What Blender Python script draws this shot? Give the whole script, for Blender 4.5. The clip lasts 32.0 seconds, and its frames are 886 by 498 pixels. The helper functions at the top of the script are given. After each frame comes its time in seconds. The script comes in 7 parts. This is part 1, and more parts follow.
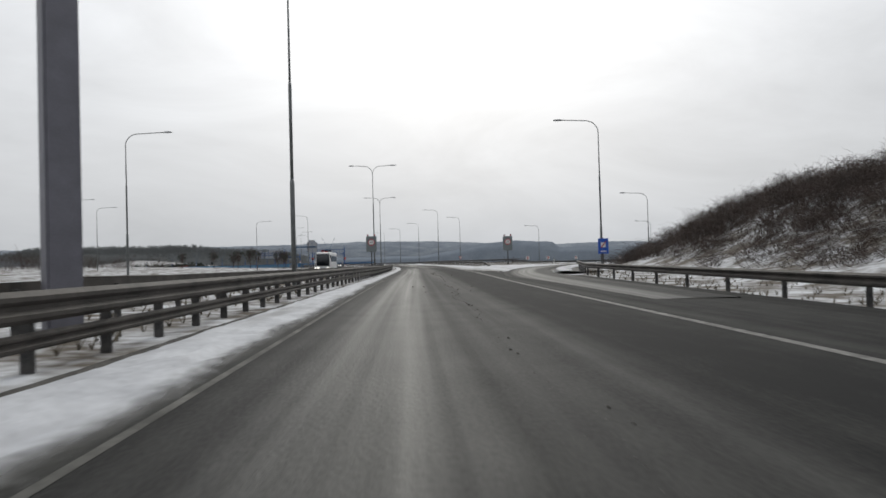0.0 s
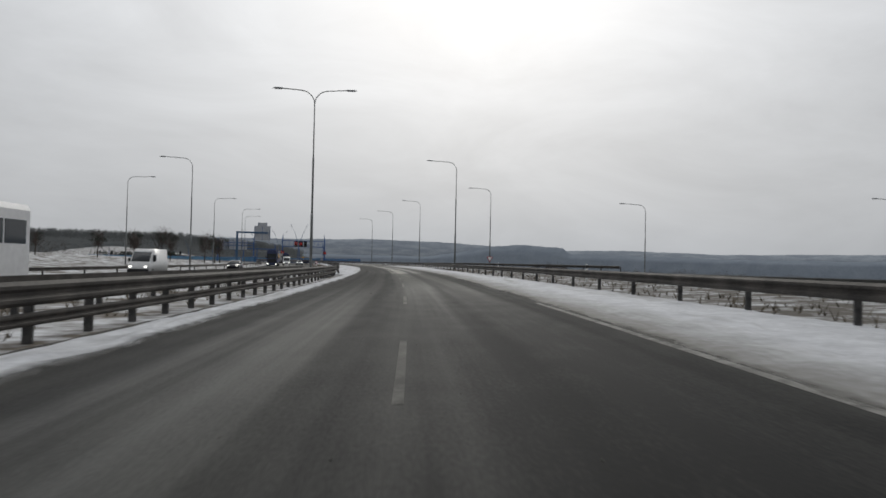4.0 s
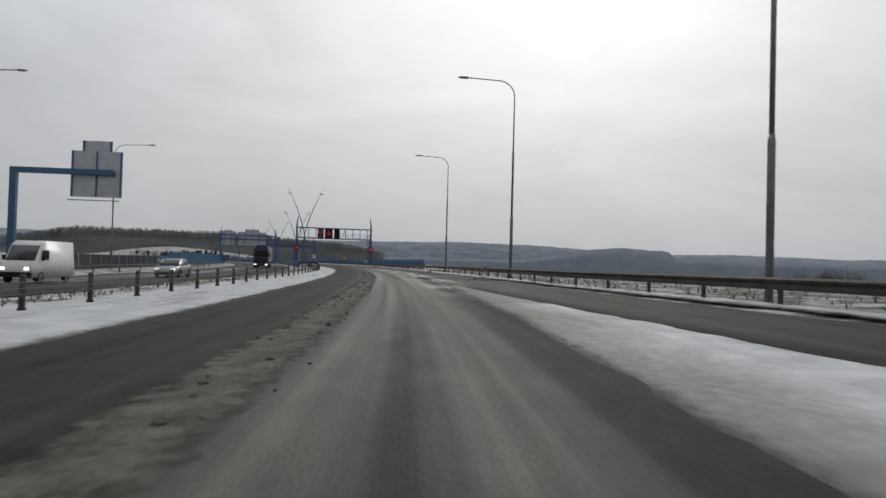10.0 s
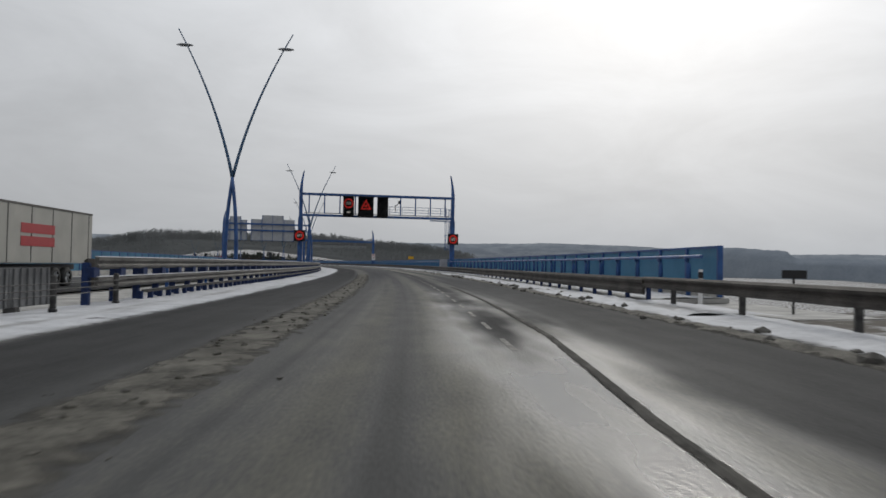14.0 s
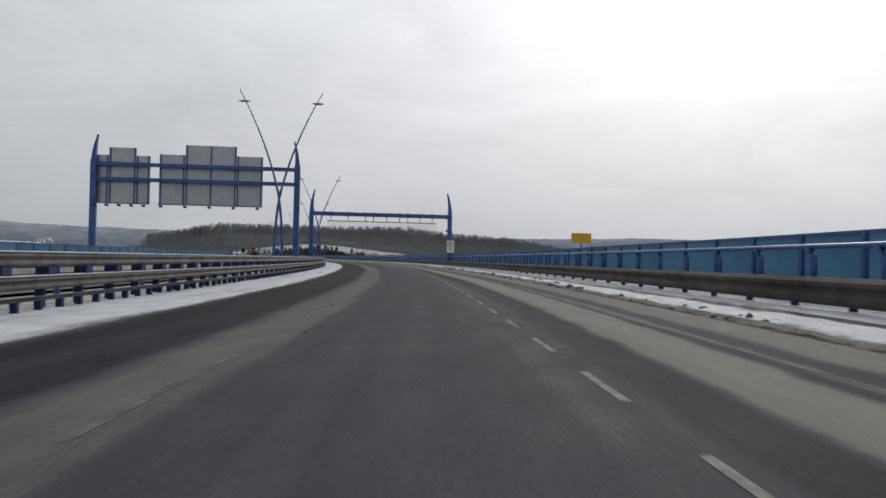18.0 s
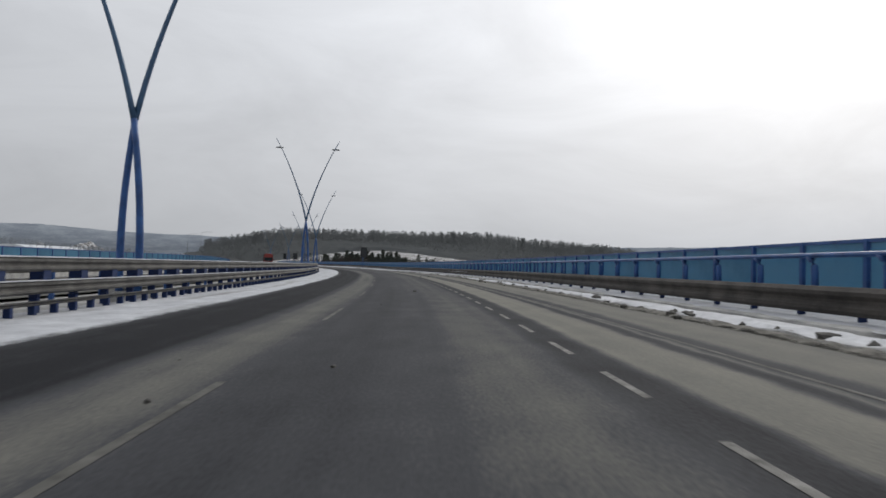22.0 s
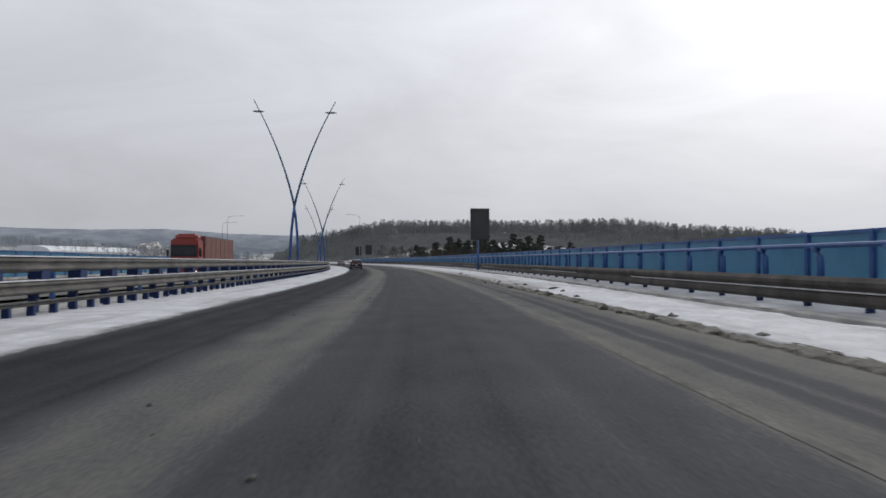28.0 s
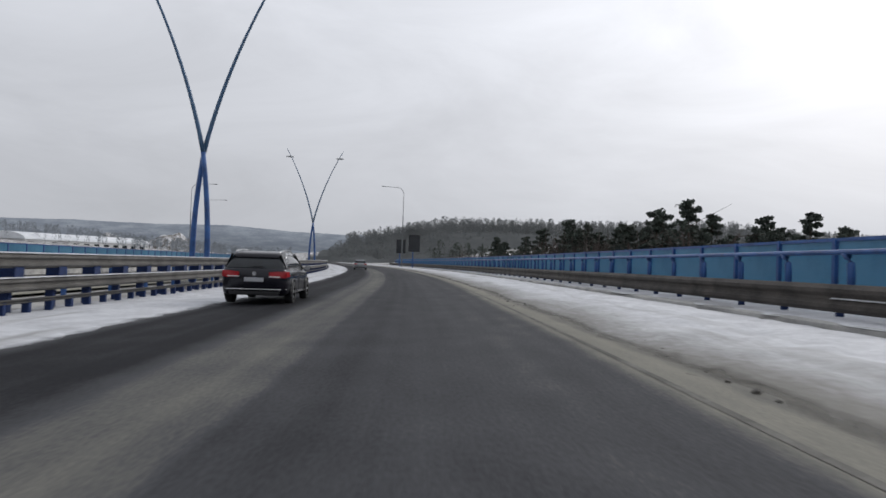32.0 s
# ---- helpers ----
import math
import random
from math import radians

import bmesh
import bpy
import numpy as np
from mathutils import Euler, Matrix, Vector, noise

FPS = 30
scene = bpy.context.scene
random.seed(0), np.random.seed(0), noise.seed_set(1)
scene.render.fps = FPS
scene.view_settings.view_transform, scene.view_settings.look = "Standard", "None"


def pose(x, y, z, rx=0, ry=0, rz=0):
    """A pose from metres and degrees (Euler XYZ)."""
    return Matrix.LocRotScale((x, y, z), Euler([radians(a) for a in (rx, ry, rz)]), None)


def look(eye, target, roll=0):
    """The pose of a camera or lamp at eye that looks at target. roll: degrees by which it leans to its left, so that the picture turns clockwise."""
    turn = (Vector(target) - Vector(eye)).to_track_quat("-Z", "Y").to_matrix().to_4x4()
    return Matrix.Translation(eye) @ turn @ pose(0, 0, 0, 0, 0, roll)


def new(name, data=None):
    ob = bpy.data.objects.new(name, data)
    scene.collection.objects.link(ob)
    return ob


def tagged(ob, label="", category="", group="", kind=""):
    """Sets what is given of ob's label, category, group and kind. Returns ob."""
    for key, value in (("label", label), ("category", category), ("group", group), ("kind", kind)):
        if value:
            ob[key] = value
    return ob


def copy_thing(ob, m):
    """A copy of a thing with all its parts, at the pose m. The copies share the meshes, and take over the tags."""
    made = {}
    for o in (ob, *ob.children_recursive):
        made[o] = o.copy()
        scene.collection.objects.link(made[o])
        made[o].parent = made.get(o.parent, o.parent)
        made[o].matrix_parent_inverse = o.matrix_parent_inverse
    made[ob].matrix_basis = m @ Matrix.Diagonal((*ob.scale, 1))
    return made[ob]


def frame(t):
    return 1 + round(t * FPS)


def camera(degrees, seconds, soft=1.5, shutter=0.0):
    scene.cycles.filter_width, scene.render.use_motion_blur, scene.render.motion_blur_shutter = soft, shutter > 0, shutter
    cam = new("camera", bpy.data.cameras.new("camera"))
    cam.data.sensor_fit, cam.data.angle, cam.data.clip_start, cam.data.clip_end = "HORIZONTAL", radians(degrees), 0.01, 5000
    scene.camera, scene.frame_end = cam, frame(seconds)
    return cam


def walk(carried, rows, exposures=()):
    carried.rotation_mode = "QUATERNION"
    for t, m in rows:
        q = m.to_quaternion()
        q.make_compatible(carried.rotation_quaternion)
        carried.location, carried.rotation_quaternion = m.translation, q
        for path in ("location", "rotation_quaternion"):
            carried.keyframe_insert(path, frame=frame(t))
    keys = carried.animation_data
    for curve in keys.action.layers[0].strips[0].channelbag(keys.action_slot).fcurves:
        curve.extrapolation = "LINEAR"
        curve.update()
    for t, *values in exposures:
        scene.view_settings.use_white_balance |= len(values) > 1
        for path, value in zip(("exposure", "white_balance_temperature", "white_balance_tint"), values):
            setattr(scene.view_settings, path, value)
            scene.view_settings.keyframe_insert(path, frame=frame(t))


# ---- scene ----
cam = camera(64.2, 32.0, soft=1.6, shutter=0.1)
# seconds, x, y, yaw, pitch, roll; the eye rides 1.15 m over the lane
ROWS = [
    (0.0, 0.00, 0.00, -10.80, 0.97, 1.55),
    (0.5, 2.10, 12.99, -10.94, 0.90, 1.42),
    (1.0, 4.24, 25.99, -11.16, 1.31, 1.13),
    (1.5, 6.43, 38.99, -11.34, 1.28, 0.47),
    (2.0, 8.68, 51.99, -11.64, 1.24, 0.04),
    (2.5, 10.94, 64.97, -11.45, 1.30, -0.69),
    (3.0, 13.16, 77.94, -11.28, 1.22, -0.99),
    (3.5, 15.31, 90.89, -10.93, 1.12, -1.14),
    (4.0, 17.36, 103.82, -10.45, 1.11, -1.21),
    (4.5, 19.29, 116.74, -9.92, 1.12, -1.28),
    (5.0, 21.09, 129.66, -9.37, 1.13, -1.36),
    (5.5, 22.77, 142.56, -8.81, 1.14, -1.44),
    (6.0, 24.31, 155.45, -8.23, 1.10, -1.55),
    (6.5, 25.74, 168.30, -7.79, 1.22, -1.46),
    (7.0, 27.03, 181.09, -7.09, 1.19, -1.59),
    (7.5, 28.17, 193.82, -6.58, 1.10, -1.50),
    (8.0, 29.19, 206.49, -5.95, 1.19, -1.60),
    (8.5, 30.06, 219.13, -5.31, 1.22, -1.61),
    (9.0, 30.80, 231.78, -4.73, 1.15, -1.43),
    (9.5, 31.40, 244.43, -4.08, 1.33, -1.49),
    (10.0, 31.85, 257.11, -3.34, 1.25, -1.54),
    (10.5, 32.11, 269.84, -2.41, 1.19, -1.73),
    (11.0, 32.18, 282.65, -1.59, 1.28, -1.61),
    (11.5, 32.07, 295.54, -0.78, 1.40, -1.46),
    (12.0, 31.76, 308.51, 0.13, 1.33, -1.50),
    (12.5, 31.25, 321.52, 0.99, 1.40, -1.48),
    (13.0, 30.53, 334.54, 2.00, 1.27, -1.45),
    (13.5, 29.58, 347.55, 2.95, 1.25, -1.38),
    (14.0, 28.42, 360.55, 3.95, 1.29, -1.15),
    (14.5, 27.01, 373.52, 5.02, 1.03, -1.23),
    (15.0, 25.38, 386.47, 5.99, 0.86, -1.19),
    (15.5, 23.54, 399.37, 6.86, 1.00, -1.10),
    (16.0, 21.51, 412.25, 7.66, 1.14, -1.01),
    (16.5, 19.31, 425.10, 8.40, 1.28, -0.92),
    (17.0, 16.94, 437.95, 9.08, 1.14, -0.98),
    (17.5, 14.40, 450.79, 9.92, 1.00, -1.20),
    (18.0, 11.70, 463.59, 10.53, 0.86, -1.16),
    (18.5, 8.87, 476.30, 11.22, 0.78, -1.43),
    (19.0, 5.90, 488.85, 12.01, 0.83, -1.76),
    (19.5, 2.80, 501.20, 12.80, 0.86, -1.76),
    (20.0, -0.43, 513.35, 13.59, 1.13, -1.74),
    (20.5, -3.79, 525.32, 14.40, 1.21, -1.54),
    (21.0, -7.27, 537.11, 15.13, 1.42, -1.47),
    (21.5, -10.86, 548.72, 15.90, 1.46, -1.50),
    (22.0, -14.57, 560.17, 16.65, 1.44, -1.45),
    (22.5, -18.40, 571.47, 17.45, 1.44, -1.45),
    (23.0, -22.38, 582.65, 18.32, 1.25, -1.44),
    (23.5, -26.50, 593.72, 19.20, 1.17, -1.50),
    (24.0, -30.77, 604.67, 20.01, 1.22, -1.57),
    (24.5, -35.18, 615.52, 20.83, 1.49, -1.81),
    (25.0, -39.72, 626.27, 21.58, 1.55, -1.53),
    (25.5, -44.38, 636.93, 22.28, 1.61, -1.20),
    (26.0, -49.16, 647.50, 23.04, 1.47, -0.98),
    (26.5, -54.08, 657.98, 23.83, 1.33, -0.76),
    (27.0, -59.13, 668.38, 24.59, 1.18, -0.54),
    (27.5, -64.30, 678.69, 25.31, 1.04, -0.31),
    (28.0, -69.59, 688.92, 25.95, 0.99, -0.1),
    (28.5, -74.98, 699.07, 26.63, 1.08, -0.57),
    (29.0, -80.47, 709.12, 27.32, 1.17, -0.85),
    (29.5, -86.06, 719.08, 27.93, 1.27, -1.25),
    (30.0, -91.73, 728.95, 28.45, 1.39, -1.54),
    (30.5, -97.49, 738.74, 29.07, 1.41, -1.47),
    (31.0, -103.34, 748.47, 29.67, 1.29, -1.54),
    (31.5, -109.30, 758.12, 30.29, 1.21, -1.59),
    (32.0, -115.35, 767.70, 30.92, 1.20, -1.83),
]
walk(cam, [(t, pose(x, y, 1.15, 90 + pitch, roll, yaw)) for t, x, y, yaw, pitch, roll in ROWS],
     exposures=[(0.0, 0.3, 6500, 8), (0.7, 0.14, 6500, 8), (2.0, 0.06, 6500, 8), (4.0, 0.02, 6500, 8), (9.0, 0.02, 6500, 8), (13.0, 0.03, 6500, 8), (16.0, 0.12, 6450, 8.5), (17.0, 0.2, 6450, 8.5), (20.0, 0.24, 6450, 8.5),
                (23.0, 0.28, 6430, 9.5), (25.0, 0.26, 6400, 10), (28.0, 0.36, 6380, 10.5), (32.0, 0.42, 6360, 10.5)])

# ---------------- world and light: an overcast winter day, the sun a bright veil ahead and to the right
SUN_AZ, SUN_EL = radians(13), radians(32)
world = bpy.data.worlds.new("overcast_sky")
scene.world = world
world.use_nodes = True
wn, wl = world.node_tree.nodes, world.node_tree.links
wn.clear()
sky = wn.new("ShaderNodeTexSky")
sky.sky_type, sky.sun_disc = "NISHITA", False
sky.sun_elevation, sky.sun_rotation = SUN_EL, SUN_AZ
sky.air_density, sky.dust_density, sky.ozone_density = 1.0, 9.0, 1.0
sun_dir = Vector((math.sin(SUN_AZ) * math.cos(SUN_EL), math.cos(SUN_AZ) * math.cos(SUN_EL), math.sin(SUN_EL)))
# a cloud layer hides the blue: bright round the veiled sun, dull grey away from it
place = wn.new("ShaderNodeTexCoord")
toward = wn.new("ShaderNodeVectorMath")
toward.operation, toward.inputs[1].default_value = "DOT_PRODUCT", sun_dir
span = wn.new("ShaderNodeMapRange")
span.inputs["From Min"].default_value, span.inputs["From Max"].default_value = -1.0, 1.0
veil = wn.new("ShaderNodeValToRGB")
stops = ((0.0, 0.41), (0.5, 0.45), (0.75, 0.49), (0.86, 0.54), (0.92, 0.61), (0.96, 0.70), (0.985, 0.80), (1.0, 0.90))
while len(veil.color_ramp.elements) > 1:
    veil.color_ramp.elements.remove(veil.color_ramp.elements[-1])
for k, (x, v) in enumerate(stops):
    e = veil.color_ramp.elements[0] if k == 0 else veil.color_ramp.elements.new(x)
    e.position, e.color = x, (v * 0.965, v * 0.985, v * 1.035 if v < 0.85 else v, 1)
cloud = wn.new("ShaderNodeTexNoise")
cloud.inputs["Scale"].default_value, cloud.inputs["Detail"].default_value = 2.4, 6.0
cloud.inputs["Roughness"].default_value, cloud.inputs["Distortion"].default_value = 0.62, 0.6
flatten = wn.new("ShaderNodeMapping")
flatten.inputs["Scale"].default_value = (1.0, 1.0, 3.2)
wl.new(place.outputs["Generated"], flatten.inputs[0])
wl.new(flatten.outputs[0], cloud.inputs[0])
cloud_map = wn.new("ShaderNodeMapRange")
for key, v in (("From Min", 0.3), ("From Max", 0.7), ("To Min", 0.90), ("To Max", 1.09)):
    cloud_map.inputs[key].default_value = v
mul = wn.new("ShaderNodeVectorMath")
mul.operation = "SCALE"
bg, bg_clear, join = wn.new("ShaderNodeBackground"), wn.new("ShaderNodeBackground"), wn.new("ShaderNodeAddShader")
bg.inputs["Strength"].default_value, bg_clear.inputs["Strength"].default_value = 1.0, 0.004
wo = wn.new("ShaderNodeOutputWorld")
wl.new(place.outputs["Generated"], toward.inputs[0])
wl.new(toward.outputs["Value"], span.inputs[0])
wl.new(span.outputs[0], veil.inputs[0])
wl.new(cloud.outputs[0], cloud_map.inputs[0])
wl.new(veil.outputs[0], mul.inputs[0])
# an overcast sky is duller towards the horizon
rise, low_sky, dull = wn.new("ShaderNodeSeparateXYZ"), wn.new("ShaderNodeMapRange"), wn.new("ShaderNodeMath")
for key, v in (("From Min", 0.0), ("From Max", 0.30), ("To Min", 0.80), ("To Max", 1.03)):
    low_sky.inputs[key].default_value = v
dull.operation = "MULTIPLY"
wl.new(place.outputs["Generated"], rise.inputs[0])
wl.new(rise.outputs[2], low_sky.inputs[0])
wl.new(low_sky.outputs[0], dull.inputs[0])
wl.new(cloud_map.outputs[0], dull.inputs[1])
wl.new(dull.outputs[0], mul.inputs["Scale"])
wl.new(mul.outputs[0], bg.inputs[0])
wl.new(sky.outputs[0], bg_clear.inputs[0])
wl.new(bg.outputs[0], join.inputs[0])
wl.new(bg_clear.outputs[0], join.inputs[1])
wl.new(join.outputs[0], wo.inputs[0])
sun = new("sun", bpy.data.lights.new("sun", "SUN"))
sun.data.energy, sun.data.angle, sun.data.color = 0.7, radians(18), (1.0, 0.96, 0.9)
sun.matrix_basis = look(Vector((0, 0, 90)) + sun_dir, (0, 0, 90))

# ---------------- the road's alignment: headings every 20 m, cross slope every 80 m
HEAD = [-9.073, -9.106, -9.115, -9.101, -9.114, -9.336, -9.735, -9.91, -9.589, -8.984, -8.167, -7.3, -6.476, -5.612, -4.673, -3.707,
        -2.762, -1.594, -0.219, 1.077, 2.427, 3.89, 5.424, 7.024, 8.439, 9.625, 10.751, 11.862, 12.892, 14.096, 15.383, 16.632,
        17.851, 19.175, 20.651, 22.084, 23.365, 24.632, 25.983, 27.218, 28.382, 29.501, 30.502, 31.56, 32.687, 33.837, 34.987,
        36.137, 37.287, 38.387, 39.387, 40.287, 41.087, 41.687, 42.087]
BANK = [-0.027, -0.0239, 0.0132, 0.0257, 0.0273, 0.0255, 0.0189, 0.0252, 0.0259, 0.0236, 0.0127, 0.03, 0.032, 0.03, 0.02]
SS = np.arange(-80.0, 1300.0, 0.5)
HH = np.radians(np.interp(SS, -80 + 20 * np.arange(len(HEAD)), HEAD))
XX = -12.659 + np.concatenate([[0], np.cumsum(-np.sin((HH[1:] + HH[:-1]) / 2) * 0.5)])
YY = -78.992 + np.concatenate([[0], np.cumsum(np.cos((HH[1:] + HH[:-1]) / 2) * 0.5)])
BB = np.interp(SS, -80 + 80 * np.arange(len(BANK)), BANK)


def lut(*pairs):
    """A line through (s, value) pairs."""
    a, b = zip(*pairs)
    return lambda s: np.interp(s, a, b)


def places(s, u, h=0.0):
    """World places of stations s, offsets u to the right and heights h over the road, as an array."""
    s, u, h = np.broadcast_arrays(np.asarray(s, float), np.asarray(u, float), np.asarray(h, float))
    a = np.interp(s, SS, HH)
    x, y = np.interp(s, SS, XX) + np.cos(a) * u, np.interp(s, SS, YY) + np.sin(a) * u
    return np.stack([x, y, np.interp(s, SS, BB) * np.clip(u, -25, 16) + h], -1)


def fr(s, u, h=0.0, turn=0.0):
    """The pose at a station: x to the right, y along the road, z up."""
    x, y, z = places(s, u, h)
    return pose(x, y, z, 0, 0, math.degrees(float(np.interp(s, SS, HH))) + turn)


EDGE_L = lut((-80, -2.2), (4, -2.3), (31, -2.75), (58, -3.27), (87, -3.75), (168, -4.75), (207, -5.0), (245, -5.2), (297, -5.9), (350, -6.15),
             (445, -6.2), (505, -5.6), (555, -6.0), (605, -6.0), (717, -5.35), (808, -5.5), (1300, -5.5))
EDGE_R = lut((-80, 9.2), (45, 9.4), (60, 7.0), (75, 4.6), (87, 3.9), (165, 3.25), (185, 2.85), (202, 2.5), (243, 2.0), (292, 2.1), (302, 2.6), (312, 6.6),
             (345, 5.5), (385, 5.3), (438, 5.6), (505, 6.1), (555, 5.9), (605, 6.2), (650, 6.2), (690, 5.4), (717, 4.75), (740, 4.3), (780, 3.5), (800, 3.2), (1300, 3.4))
RAIL_L = lut((-80, -4.3), (8, -4.3), (37, -4.6), (63, -4.85), (91, -5.4), (169, -6.25), (181, -6.7))
CABLE = lut((180, -8.0), (213, -8.4), (253, -9.1), (306, -9.4), (355, -8.65), (372, -8.5))
RAIL_R0 = lut((-80, 9.7), (0, 9.8), (25, 10.3), (47, 10.7), (66, 14.0))
RAIL_R1 = lut((94, 9.8), (101, 9.0), (108, 8.3), (140, 7.3), (165, 6.75), (190, 6.35), (214, 6.35), (236, 6.8), (243, 7.2))
RAIL_R2 = lut((190, 27.0), (215, 20.0), (247, 14.0), (270, 10.6), (297, 8.0), (330, 7.2), (360, 6.95), (400, 7.2), (440, 7.7), (505, 8.0), (1300, 8.0))
BRIDGE0, BRIDGE1 = 378.0, 985.0

# ---------------- materials


def material(name, base, rough=0.6, metal=0.0, vary=0.25, scale=3.0, bump=0.0, bump_scale=40.0, second=None, spec=0.5, per_object=0.0, stretch=None, low=0.35, high=0.65):
    """A surface with variation at two scales, relief, and a second colour in patches."""
    m = bpy.data.materials.new(name)
    m.use_nodes = True
    n, l = m.node_tree.nodes, m.node_tree.links
    b = n["Principled BSDF"]
    tc = n.new("ShaderNodeTexCoord")
    vec = tc.outputs["Object"]
    if stretch:
        mp = n.new("ShaderNodeMapping")
        mp.inputs["Scale"].default_value = stretch
        l.new(vec, mp.inputs[0])
        vec = mp.outputs[0]
    big, fine = n.new("ShaderNodeTexNoise"), n.new("ShaderNodeTexNoise")
    big.inputs["Scale"].default_value, big.inputs["Detail"].default_value = scale, 5
    fine.inputs["Scale"].default_value, fine.inputs["Detail"].default_value = bump_scale, 3
    l.new(vec, big.inputs[0]), l.new(vec, fine.inputs[0])
    ramp = n.new("ShaderNodeValToRGB")
    lo, hi = [c * (1 - vary) for c in base], [min(1, c * (1 + vary)) for c in (second or base)]
    ramp.color_ramp.elements[0].position, ramp.color_ramp.elements[1].position = low, high
    ramp.color_ramp.elements[0].color, ramp.color_ramp.elements[1].color = (*lo, 1), (*hi, 1)
    mix = n.new("ShaderNodeMath")
    mix.operation = "MULTIPLY_ADD"
    mix.inputs[1].default_value = 0.35
    l.new(fine.outputs[0], mix.inputs[0])
    sc = n.new("ShaderNodeMath")
    sc.operation, sc.inputs[1].default_value = "MULTIPLY", 0.65
    l.new(big.outputs[0], sc.inputs[0])
    l.new(sc.outputs[0], mix.inputs[2])
    val = mix.outputs[0]
    if per_object:
        oi = n.new("ShaderNodeObjectInfo")
        ad = n.new("ShaderNodeMath")
        ad.operation, ad.inputs[1].default_value = "MULTIPLY_ADD", per_object
        l.new(oi.outputs["Random"], ad.inputs[0])
        l.new(val, ad.inputs[2])
        val = ad.outputs[0]
    l.new(val, ramp.inputs[0])
    l.new(ramp.outputs[0], b.inputs["Base Color"])
    b.inputs["Roughness"].default_value, b.inputs["Metallic"].default_value = rough, metal
    b.inputs["Specular IOR Level"].default_value = spec
    if bump:
        bp = n.new("ShaderNodeBump")
        bp.inputs["Strength"].default_value, bp.inputs["Distance"].default_value = bump, 0.02
        l.new(fine.outputs[0], bp.inputs["Height"])
        l.new(bp.outputs[0], b.inputs["Normal"])
    return m


def glow(name, colour, strength):
    m = bpy.data.materials.new(name)
    m.use_nodes = True
    b = m.node_tree.nodes["Principled BSDF"]
    b.inputs["Base Color"].default_value = (*[c * 0.3 for c in colour], 1)
    b.inputs["Emission Color"].default_value, b.inputs["Emission Strength"].default_value = (*colour, 1), strength
    return m


